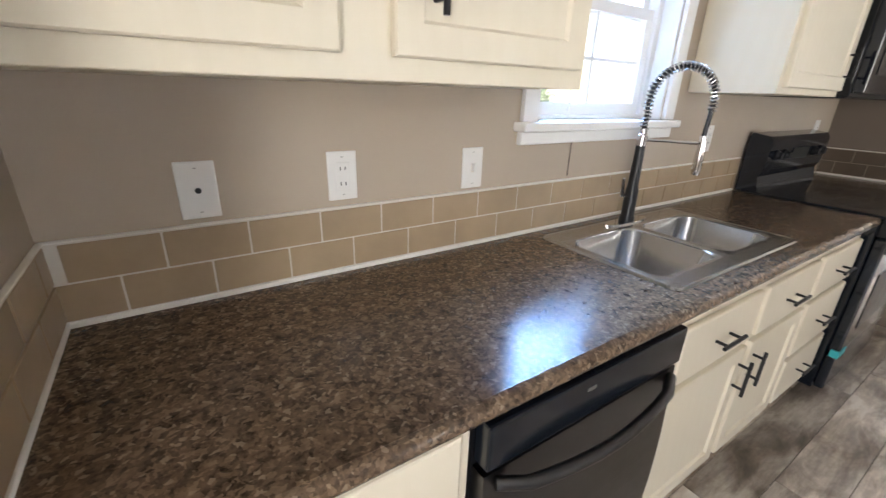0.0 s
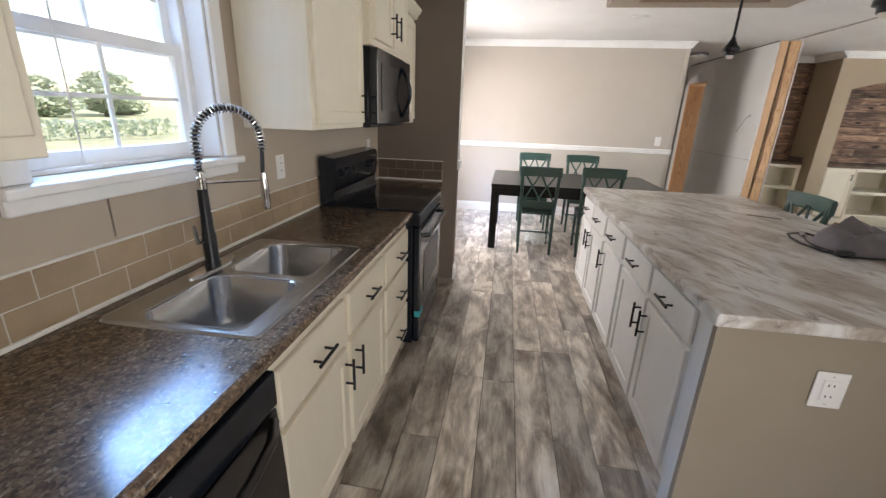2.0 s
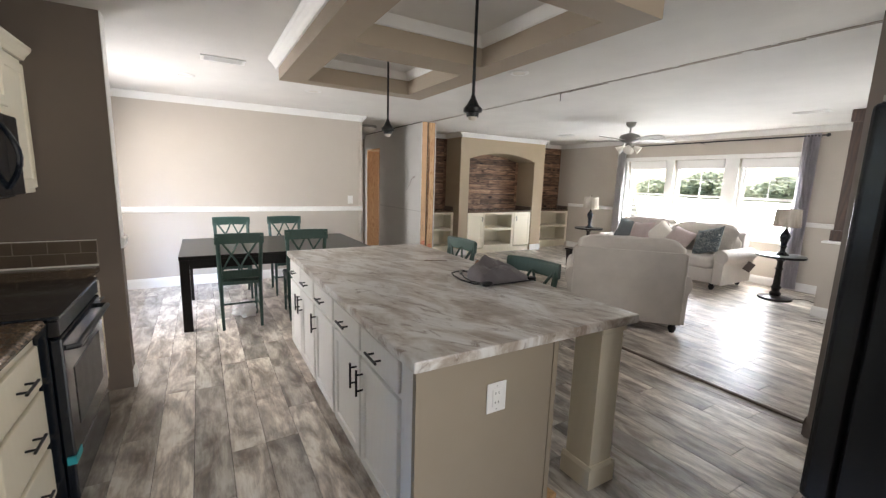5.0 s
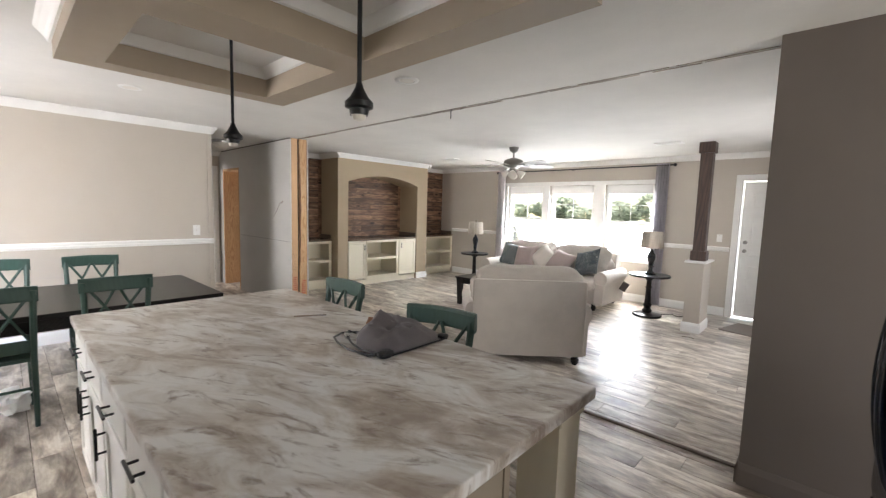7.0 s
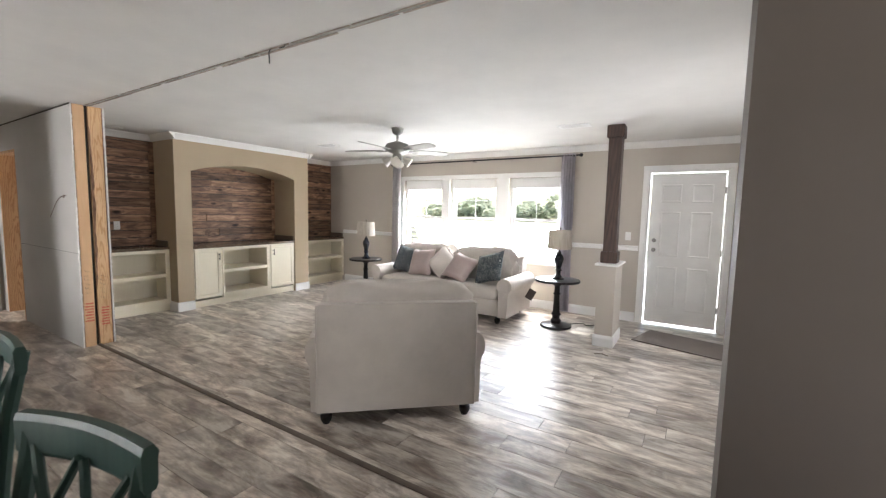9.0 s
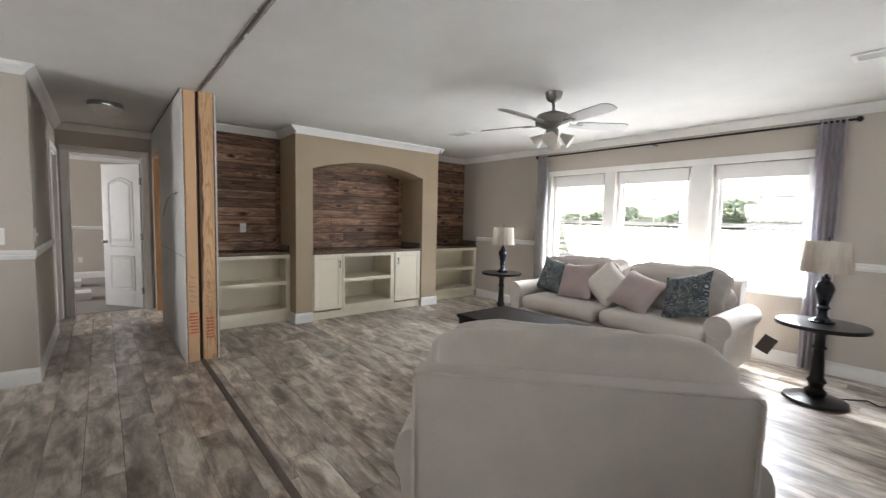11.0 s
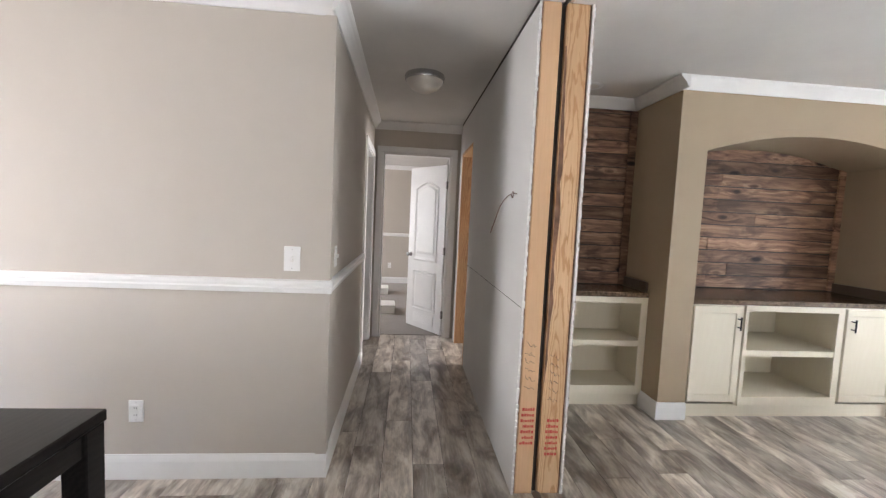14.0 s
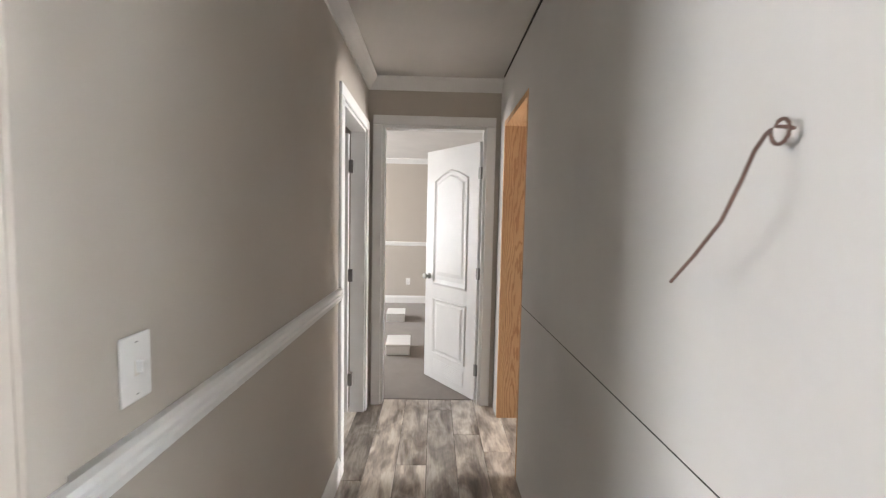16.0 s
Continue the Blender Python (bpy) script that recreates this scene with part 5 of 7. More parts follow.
# ---- media alcove built-ins ----
def open_shelf(name, label, y_left, y_right, front_x, doors=False):
    """A built-in that faces -x: local x runs towards -y, local y away from the room."""
    w, d = y_left - y_right, X_BACK - front_x - 0.004
    u = thing(name, label, "cabinet", pose(front_x, y_left, 0, 0, 0, -90), "alcove built-ins")
    z0, z1 = 0.10, 0.875
    part("plinth", B(0.0, w, 0.02, d, 0, z0 - 0.001), M_CREAM, u)
    part("side_panel", B(0, 0.02, 0.0, d, z0, z1), M_CREAM, u)
    part("side_panel", B(w - 0.02, w, 0.0, d, z0, z1), M_CREAM, u)
    part("back_panel", B(0.0205, w - 0.0205, d - 0.02, d, z0, z1), M_CREAM, u)
    part("top_panel", B(0.0205, w - 0.0205, 0.0, d - 0.0205, z1 - 0.02, z1), M_CREAM, u)
    a, b = (0.0, w)
    if doors:
        a, b = 0.43, w - 0.50
        for x in (a, b):
            part("divider", B(x - 0.02, x + 0.02, 0.0, d - 0.02, z0, z1 - 0.02), M_CREAM, u)
        front(u, "door", 0.02, a - 0.02, 0.13, z1 - 0.012, M_CREAM, (a - 0.06, 0.74, True, 0.10))
        front(u, "door", b + 0.02, w - 0.02, 0.13, z1 - 0.012, M_CREAM, (b + 0.06, 0.74, True, 0.10))
    bm = bmesh.new()
    for s, e, c, f in ((a, b, z0 - 0.002, z0 + 0.07), (a, b, z1 - 0.045, z1 + 0.001), (a, a + 0.03, z0 + 0.07, z1 - 0.045), (b - 0.055, b, z0 + 0.07, z1 - 0.045)):
        box(bm, s, e, -0.018, -0.0005, c, f, bev=0.0015)
    part("face_frame", bm, M_CREAM, u)
    part("shelf", B(a + 0.02, b - 0.02, -0.012, d - 0.03, 0.485, 0.53), M_CREAM, u)
    part("bottom_shelf", B(a + 0.02, b - 0.02, 0.001, d - 0.03, z0 + 0.001, z0 + 0.06), M_CREAM, u)
    top = solid("alcove_worktop", B(0.001, w - 0.001, -0.03, d, z1 + 0.002, z1 + 0.04, bev=0.004), M_SPECK, "dark brown speckled laminate top on the built-in", "worktop", pose(front_x, y_left, 0, 0, 0, -90))
    for x in (0.001, w - 0.02):
        solid("alcove_upstand", B(x, x + 0.019, 0.0, d - 0.003, z1 + 0.041, z1 + 0.12), M_TILE2, "brown tile upstand along the alcove side", "worktop", pose(front_x, y_left, 0, 0, 0, -90))
    return u


open_shelf("open_shelf_cabinet", "cream open shelf unit built into the alcove", -3.657, -4.683, 7.56)
open_shelf("media_cabinet", "cream media cabinet with two doors and open shelves", -4.907, -6.658, X_ALC + 0.03, True)
open_shelf("open_shelf_cabinet", "cream open shelf unit in the alcove by the window wall", -6.957, Y_S + 0.002, 7.56)

# ---- dining furniture ----
def x_chair():
    """A painted cross-back chair; it faces +y, its back stands at y = 0."""
    c = thing("dining_chair", "green painted cross-back wooden chair", "chair", pose(0, 0, 0), "green chairs")
    bm = bmesh.new()
    slab(bm, [(-0.20, 0.03), (0.20, 0.03), (0.225, 0.40), (0.19, 0.435), (-0.19, 0.435), (-0.225, 0.40)], 0.435, 0.465)
    bmesh.ops.bevel(bm, geom=list(bm.edges), offset=0.006, segments=2, affect='EDGES')
    part("seat", bm, M_GREEN, c)
    for s in (-1, 1):
        part("back_post", tube(bmesh.new(), [(s * 0.20, -0.03, 0), (s * 0.205, 0.02, 0.22), (s * 0.205, 0.025, 0.45), (s * 0.215, -0.005, 0.72), (s * 0.222, -0.05, 0.935)], [0.016, 0.020, 0.022, 0.022, 0.023], 8), M_GREEN, c, smooth=True)
        part("leg", tube(bmesh.new(), [(s * 0.195, 0.41, 0), (s * 0.195, 0.40, 0.435)], [0.014, 0.021], 8), M_GREEN, c, smooth=True)
        part("side_stretcher", tube(bmesh.new(), [(s * 0.20, 0.01, 0.19), (s * 0.195, 0.40, 0.19)], 0.010, 6), M_GREEN, c)
        part("apron", B(s * 0.195 - 0.01, s * 0.195 + 0.01, 0.04, 0.40, 0.38, 0.436), M_GREEN, c)
    bm = bmesh.new()
    rings(bm, [[(x, y0 + q, 0.857 + z + dz) for q, z in ((-0.011, 0), (0.011, 0), (0.017, 0.012), (0.018, 0.084), (0.011, 0.099), (-0.011, 0.099), (-0.018, 0.084), (-0.017, 0.012))] for x, y0, dz in [(-0.25 + 0.05 * i, -0.045 - 0.025 * math.cos((i - 5) / 5 * 1.4) + 0.012, 0.006 * math.cos((i - 5) / 5 * 1.5)) for i in range(11)]])
    part("top_rail", bm, M_GREEN, c)
    part("lower_rail", B(-0.205, 0.205, 0.005, 0.025, 0.505, 0.588, bev=0.004), M_GREEN, c)
    for s in (-1, 1):
        part("cross_slat", tube(bmesh.new(), [(s * -0.02, 0.016, 0.58), (s * 0.04, 0.004, 0.68), (s * 0.12, -0.012, 0.79), (s * 0.19, -0.035, 0.885)], 0.012, 6), M_GREEN, c, smooth=True)
        part("cross_slat", tube(bmesh.new(), [(s * 0.19, 0.014, 0.58), (s * 0.13, 0.006, 0.68), (s * 0.06, -0.010, 0.79), (s * 0.01, -0.035, 0.885)], 0.011, 6), M_GREEN, c, smooth=True)
    part("front_stretcher", tube(bmesh.new(), [(-0.195, 0.22, 0.19), (0.195, 0.22, 0.19)], 0.010, 6), M_GREEN, c)
    part("front_apron", B(-0.19, 0.19, 0.39, 0.41, 0.38, 0.436), M_GREEN, c)
    return c


chair = x_chair()
CH_A = [(4.63, -0.43, -90), (4.63, -1.06, -92), (6.08, -0.45, 90), (6.08, -1.09, 88), (3.385, -2.165, 2), (2.335, -2.09, 13)]
chair.matrix_world = pose(CH_A[0][0], CH_A[0][1], 0, 0, 0, CH_A[0][2])
chair.scale = (0.86, 1, 1)
for i, (x, y, a) in enumerate(CH_A[1:]):
    o = copy_thing(chair, pose(x, y, 0, 0, 0, a))
    o.scale = (0.86, 1, 1.035 if i > 2 else 1.02)
    if i > 2:
        o["label"] = "green painted cross-back wooden chair pulled up to the island"

tb = thing("dining_table", "black-brown wooden parsons dining table", "table", pose(0, 0, 0))
TX0, TX1, TY0, TY1 = 4.69, 5.94, -1.815, 0.085
part("tabletop", B(TX0, TX1, TY0, TY1, 0.70, 0.74, bev=0.004), M_ESPRESSO, tb)
for nm, a in (("apron", (TX0 + 0.02, TX0 + 0.045, TY0 + 0.02, TY1 - 0.02)), ("apron", (TX1 - 0.045, TX1 - 0.02, TY0 + 0.02, TY1 - 0.02)), ("apron", (TX0 + 0.045, TX1 - 0.045, TY0 + 0.02, TY0 + 0.045)), ("apron", (TX0 + 0.045, TX1 - 0.045, TY1 - 0.045, TY1 - 0.02))):
    part(nm, B(*a, 0.615, 0.70), M_ESPRESSO, tb)
for x in (TX0 + 0.005, TX1 - 0.085):
    for y in (TY0 + 0.005, TY1 - 0.085):
        part("leg", B(x, x + 0.08, y, y + 0.08, 0, 0.70, bev=0.004), M_ESPRESSO, tb)


# ---- upholstery ----
def rolled_arm(parent, x, y0, y1, side, roll=1.0):
    """An arm panel with a rolled top, its front at y0."""
    bm = bmesh.new()
    n = 14
    prof = [(x - side * 0.0, 0.10), (x + side * 0.13 * roll, 0.10), (x + side * 0.14 * roll, 0.40)]
    prof += [(x + side * roll * (0.085 + 0.105 * math.cos(t)), 0.52 + 0.105 * math.sin(t)) for t in [-0.9 + (math.pi + 1.2) * k / n for k in range(n + 1)]]
    prof += [(x, 0.44)]
    rings(bm, [[(px, y0 + 0.02, pz) for px, pz in prof], [(px, y0 + 0.01, pz) for px, pz in prof], [(px, y1, pz) for px, pz in prof]])
    a = part("arm", bm, M_SOFA, parent, smooth=True)
    bm = bmesh.new()
    tube(bm, [(x + side * roll * (0.085 + 0.10 * math.cos(t)), y0 + 0.012, 0.52 + 0.10 * math.sin(t)) for t in [2 * math.pi * k / 20 for k in range(21)]], 0.006, 6)
    part("piping", bm, M_SOFA, a)


def couch(name, label, m, w, d, seats, back_h, extra, roll=1.0):
    """Front towards -y, the back panel at y = d; w is the width between the arms."""
    s = thing(name, label, "sofa", m)
    bm = bmesh.new()
    box(bm, -w / 2 - 0.02, w / 2 + 0.02, 0.03, d - 0.02, 0.10, 0.32, bev=0.02, seg=3)
    part("base", bm, M_SOFA, s, smooth=True)
    bm = bmesh.new()
    rings(bm, [[(x, d - 0.18 + 0.02, 0.10), (x, d, 0.10), (x, d + 0.01, 0.55), (x, d + 0.02, back_h - 0.015), (x, d + 0.012, back_h - 0.003), (x, d - 0.01, back_h), (x, d - 0.12, back_h - 0.01), (x, d - 0.16, back_h - 0.06)] for x in (-w / 2 - 0.04, -w / 2 - 0.03, w / 2 + 0.03, w / 2 + 0.04)])
    br = part("backrest", bm, M_SOFA, s, smooth=True)
    e = w / 2 + 0.036
    part("piping", tube(bmesh.new(), [(-e, d + 0.003, 0.12), (-e, d + 0.014, 0.55), (-e, d + 0.02, back_h - 0.02), (-e + 0.02, d + 0.014, back_h), (e - 0.02, d + 0.014, back_h), (e, d + 0.02, back_h - 0.02), (e, d + 0.014, 0.55), (e, d + 0.003, 0.12)], 0.006, 6), M_SOFA, br, smooth=True)
    for side in (-1, 1):
        rolled_arm(s, side * w / 2, 0.0, d - 0.03, side, roll)
    k = w / seats
    for i in range(seats):
        part("seat_cushion", cushion(bmesh.new(), -w / 2 + k * (i + 0.5), 0.34 + 0.005, 0.395, k - 0.01, d - 0.22, 0.19, 0.22, wob=0.02, seed=i), M_SOFA, s, smooth=True)
        part("back_cushion", cushion(bmesh.new(), -w / 2 + k * (i + 0.5), d - 0.24, 0.70, k - 0.01 + extra, 0.27, 0.54, 0.3, 64, 32, wob=0.13, seed=3 + i), M_SOFA, s, "loose back cushion", True)
    for x in (-w / 2 + 0.02, w / 2 - 0.02):
        for y in (0.07, d - 0.06):
            part("foot", lathe(bmesh.new(), [(0.022, 0), (0.038, 0.03), (0.042, 0.06), (0.03, 0.075), (0.045, 0.10)], x, y, 14), M_ESPRESSO, s, "turned dark wooden foot", True)
    return s


th = radians(42)
back_mid = Vector((2.905, -4.01, 0))
nrm = Vector((math.sin(th), -math.cos(th), 0))
LD = 0.92
org = back_mid + nrm * LD
couch("loveseat", "oatmeal upholstered rolled-arm armchair seen from behind", pose(org.x, org.y, 0, 0, 0, math.degrees(th)), 1.03, LD, 1, 0.855, 0.06, 0.62)
couch("sofa", "oatmeal upholstered three-seat rolled-arm sofa under the window", pose(4.41, -6.74, 0, 0, 0, 180), 2.04, 0.92, 2, 0.86, 0.0)


def pillow(label, x, y, z, size, rx, rz, mat, ry=0):
    bm = bmesh.new()
    n = 12
    rows = []
    for j in range(n + 1):
        row = []
        for i in range(n + 1):
            u, v = 2 * i / n - 1, 2 * j / n - 1
            pinch = 1 - 0.10 * (1 - abs(u) ** 2) * abs(v) ** 3 - 0.10 * (1 - abs(v) ** 2) * abs(u) ** 3
            row.append((u, v, pinch))
        rows.append(row)
    for s in (-1, 1):
        vr = []
        for j, r in enumerate(rows):
            vr.append([bm.verts.new((u * size / 2 * p, s * 0.075 * ((1 - u ** 4) * (1 - v ** 4)) ** 0.6, v * size / 2 * p)) for u, v, p in r])
        for j in range(n):
            for i in range(n):
                bm.faces.new((vr[j][i], vr[j][i + 1], vr[j + 1][i + 1], vr[j + 1][i]))
    bmesh.ops.remove_doubles(bm, verts=bm.verts, dist=0.0005)
    return solid("throw_pillow", bm, mat, label, "pillow", pose(x, y, z, rx, ry, rz), group="throw pillows", smooth=True)


pillow("dark teal medallion throw pillow on the sofa", 5.22, -7.18, 0.70, 0.44, -22, 182, M_PATTERN, 8)
pillow("mauve throw pillow leaning on the sofa back", 4.86, -7.10, 0.69, 0.45, -25, 178, M_MAUVE, -4)
pillow("ivory throw pillow standing on its corner", 4.50, -7.14, 0.70, 0.42, -25, 175, M_IVORY, 40)
pillow("mauve throw pillow slumped forward on the seat", 4.14, -7.06, 0.67, 0.45, -38, 170, M_MAUVE, 14)
pillow("dark teal medallion throw pillow against the sofa arm", 3.66, -7.04, 0.71, 0.47, -30, 168, M_PATTERN, -16)

# coffee table
ct = thing("coffee_table", "black rectangular wooden coffee table with a lower shelf", "table", pose(0, 0, 0))
CX0, CX1, CY0, CY1 = 4.02, 5.16, -6.18, -5.48
part("tabletop", B(CX0, CX1, CY0, CY1, 0.425, 0.455, bev=0.006, seg=2), M_ESPRESSO, ct)
part("apron", B(CX0 + 0.04, CX1 - 0.04, CY0 + 0.04, CY1 - 0.04, 0.35, 0.424), M_ESPRESSO, ct)
part("shelf", B(CX0 + 0.05, CX1 - 0.05, CY0 + 0.05, CY1 - 0.05, 0.12, 0.14), M_ESPRESSO, ct)
for x in (CX0 + 0.06, CX1 - 0.06):
    for y in (CY0 + 0.06, CY1 - 0.06):
        part("leg", rings(bmesh.new(), [[(x - s, y - s, z), (x + s, y - s, z), (x + s, y + s, z), (x - s, y + s, z)] for s, z in ((0.028, 0), (0.04, 0.33), (0.045, 0.424))]), M_ESPRESSO, ct)


def pedestal_table(label, x, y):
    t = thing("side_table", label, "table", pose(x, y, 0), "round side tables")
    part("tabletop", lathe(bmesh.new(), [(0.25, 0.60), (0.285, 0.605), (0.29, 0.62), (0.285, 0.635), (0.0, 0.635)], seg=36), M_ESPRESSO, t, smooth=True)
    part("column", lathe(bmesh.new(), [(0.06, 0.05), (0.07, 0.09), (0.045, 0.12), (0.05, 0.15), (0.065, 0.17), (0.045, 0.20), (0.038, 0.35), (0.035, 0.42), (0.05, 0.44), (0.035, 0.46), (0.035, 0.54), (0.06, 0.57), (0.10, 0.602)]), M_ESPRESSO, t, smooth=True)
    part("base", lathe(bmesh.new(), [(0.19, 0.0), (0.205, 0.012), (0.20, 0.03), (0.16, 0.04), (0.09, 0.05), (0.0, 0.055)], seg=30), M_ESPRESSO, t, smooth=True)
    return t


def table_lamp(label, x, y):
    l_ = thing("table_lamp", label, "lamp", pose(x, y, 0.635), "table lamps")
    part("base", lathe(bmesh.new(), [(0.075, 0.0), (0.08, 0.015), (0.05, 0.03), (0.03, 0.06), (0.028, 0.10), (0.045, 0.12), (0.03, 0.14), (0.05, 0.22), (0.062, 0.27), (0.05, 0.31), (0.025, 0.34), (0.03, 0.36), (0.012, 0.37), (0.012, 0.43)]), M_BLKGLOSS, l_, "turned black base", True)
    bm = bmesh.new()
    n = 48
    rows = []
    for r, z in ((0.155, 0.40), (0.157, 0.41), (0.14, 0.635), (0.138, 0.645)):
        rows.append([((r + 0.003 * math.cos(16 * 2 * math.pi * i / n)) * math.cos(2 * math.pi * i / n), (r + 0.003 * math.cos(16 * 2 * math.pi * i / n)) * math.sin(2 * math.pi * i / n), z) for i in range(n)])
    rings(bm, rows, True, False)
    part("shade", bm, M_SHADE, l_, "pleated pale linen shade", True)
    part("finial", lathe(bmesh.new(), [(0.004, 0.43), (0.004, 0.655), (0.01, 0.665), (0.004, 0.68)], seg=10), M_BLKGLOSS, l_, smooth=True)
    return l_


pedestal_table("round black pedestal side table beside the sofa", 2.72, -7.15)
pedestal_table("round black pedestal side table near the alcove", 6.17, -7.24)
table_lamp("black turned table lamp with a linen shade by the door side", 2.72, -7.17)
table_lamp("black turned table lamp with a linen shade by the alcove side", 6.17, -7.25)
solid("price_card", turn(B(-0.05, 0.05, -0.001, 0.001, -0.07, 0.07), pose(0, 0, 0, 0, 28, 0)), M_INK, "dark hanging tag below the side table", "tag", pose(3.02, -6.98, 0.42, 0, 0, 200))

# curtain rod and curtains
cr = thing("curtain_rod", "dark metal curtain rod over the living room window", "curtain rod", pose(0, Y_S + 0.09, 2.345))
part("rod", tube(bmesh.new(), [(2.72, 0, 0), (6.15, 0, 0)], 0.011, 10), M_BLACK, cr, smooth=True)
for x in (2.72, 6.15):
    part("finial", turn(lathe(bmesh.new(), [(0.012, 0), (0.026, 0.015), (0.026, 0.035), (0.01, 0.05)], seg=12), pose(x, 0, 0, 0, 90 if x > 4 else -90, 0)), M_BLACK, cr, smooth=True)
for x in (2.80, 4.45, 6.06):
    part("bracket", B(x - 0.01, x + 0.01, -0.088, 0.005, -0.02, -0.012), M_BLACK, cr)


def curtain(label, x0, x1, z0, ph, cloth):
    bm = bmesh.new()
    n = 60
    rows = []
    for z, amp in ((2.375, 0.018), (2.30, 0.03), (1.2, 0.04), (z0, 0.045)):
        rows.append([(x0 + (x1 - x0) * i / n, amp * math.sin(ph + 2 * math.pi * 5 * i / n), z) for i in range(n + 1)])
    rings(bm, rows, False, False)
    r2 = bmesh.ops.solidify(bm, geom=list(bm.faces), thickness=0.002)
    return solid("curtain", bm, cloth, label, "curtain", pose(0, Y_S + 0.09, 0), smooth=True)


curtain("grey gathered curtain panel beside the door side of the window", 2.77, 2.97, 0.03, 0.4, M_CURTAIN)
curtain("white gathered curtain panel at the alcove side of the window", 5.97, 6.14, 0.03, 1.2, M_SHEER)

# ---- front door, mat, pony wall and column ----
fd = thing("door_1", "pale grey six-panel front door standing slightly ajar in its frame", "door", pose(FD[0] + 0.03, Y_S - 0.05, 0.03, 0, 0, 1.5), kind="structure")
bm = B(0, FD[1] - FD[0] - 0.07, -0.02, 0.02, 0, 2.02, bev=0.003)
part("slab", bm, M_WHITE, fd)
for x0, x1, z0, z1 in ((0.12, 0.36, 0.20, 0.78), (0.47, 0.71, 0.20, 0.78), (0.12, 0.36, 0.92, 1.52), (0.47, 0.71, 0.92, 1.52), (0.12, 0.36, 1.64, 1.88), (0.47, 0.71, 1.64, 1.88)):
    bm = bmesh.new()
    rings(bm, [[(x0, 0.0205, z0), (x1, 0.0205, z0), (x1, 0.0205, z1), (x0, 0.0205, z1)], [(x0 + 0.012, 0.026, z0 + 0.012), (x1 - 0.012, 0.026, z0 + 0.012), (x1 - 0.012, 0.026, z1 - 0.012), (x0 + 0.012, 0.026, z1 - 0.012)],
               [(x0 + 0.03, 0.021, z0 + 0.03), (x1 - 0.03, 0.021, z0 + 0.03), (x1 - 0.03, 0.021, z1 - 0.03), (x0 + 0.03, 0.021, z1 - 0.03)]])
    part("panel_mould", bm, M_WHITE, fd)
for z in (1.0, 1.13):
    part("knob" if z < 1.1 else "deadbolt", turn(lathe(bmesh.new(), [(0.028, 0), (0.028, 0.006), (0.012, 0.012), (0.012, 0.03), (0.027, 0.04), (0.024, 0.06), (0, 0.065)], seg=14), pose(0.765, 0.02, z, -90, 0, 0)), M_FAN, fd, smooth=True)
for z in (0.25, 1.0, 1.8):
    part("hinge", B(-0.028, 0.004, 0.002, 0.022, z - 0.045, z + 0.045), M_FAN, fd)
jamb("trim_front_door_jamb", 'x', Y_S - 0.15, Y_S - 0.001, *FD, 2.09)
solid("door_mat", B(-0.47, 0.47, -0.31, 0.31, 0.003, 0.012, bev=0.003), M_MAT, "brown flat doormat on the plank floor", "mat", pose(1.26, -7.28, 0, 0, 0, -14))
solid("pony_wall", B(1.935, 2.125, -7.10, -6.63, 0, 0.92), M_WALL, "greige half-height wall by the entry", "wall", kind="structure")
trim("trim_baseboard", BASEP, [((1.9205, -6.63), (2.1395, -6.63), (0, 1)), ((1.935, -7.099), (1.935, -6.631), (-1, 0)), ((2.125, -7.099), (2.125, -6.631), (1, 0)), ((1.9205, -7.10), (2.1395, -7.10), (0, -1))], 0.001, label="white baseboard round the half wall")
solid("pony_wall_cap", B(1.905, 2.155, -7.13, -6.60, 0.921, 0.945, bev=0.005), M_WHITE, "white cap on the half wall", "trim", kind="structure")
col = thing("column", "dark walnut square wooden column on the half wall", "column", pose(2.03, -6.80, 0.946), kind="structure")
part("shaft", B(-0.07, 0.07, -0.07, 0.07, 0.0, CEIL - 0.947, bev=0.004), M_POST, col)
part("base_block", B(-0.09, 0.09, -0.09, 0.09, 0.0, 0.13, bev=0.006), M_POST, col)
part("capital", B(-0.09, 0.09, -0.09, 0.09, CEIL - 0.947 - 0.14, CEIL - 0.948, bev=0.006), M_POST, col)

# ---- ceiling fan, pendants, lights, vents ----
fan = thing("ceiling_fan", "pewter ceiling fan with grey blades and a light kit", "ceiling fan", pose(4.37, -5.83, CEIL))
part("canopy", lathe(bmesh.new(), [(0.02, -0.085), (0.06, -0.06), (0.072, -0.02), (0.075, -0.001)]), M_FAN, fan, smooth=True)
part("downrod", tube(bmesh.new(), [(0, 0, -0.08), (0, 0, -0.16)], 0.014, 10), M_FAN, fan)
part("motor", lathe(bmesh.new(), [(0.05, -0.31), (0.10, -0.29), (0.145, -0.27), (0.15, -0.22), (0.13, -0.19), (0.07, -0.17), (0.03, -0.155)], seg=28), M_FAN, fan, smooth=True)
for k in range(5):
    a = 72 * k + 20
    bm = bmesh.new()
    slab(bm, [(0.20, -0.05), (0.30, -0.065), (0.62, -0.07), (0.66, -0.05), (0.67, 0.0), (0.66, 0.05), (0.62, 0.07), (0.30, 0.065), (0.20, 0.05)], -0.004, 0.004)
    bl = part("blade", turn(bm, pose(0, 0, -0.265, 0, 0, a) @ pose(0, 0, 0, -12, 0, 0)), M_BLADE, fan)
    part("blade_iron", turn(B(0.10, 0.26, -0.02, 0.02, -0.012, -0.005), pose(0, 0, -0.265, 0, 0, a) @ pose(0, 0, 0, -12, 0, 0)), M_FAN, bl)
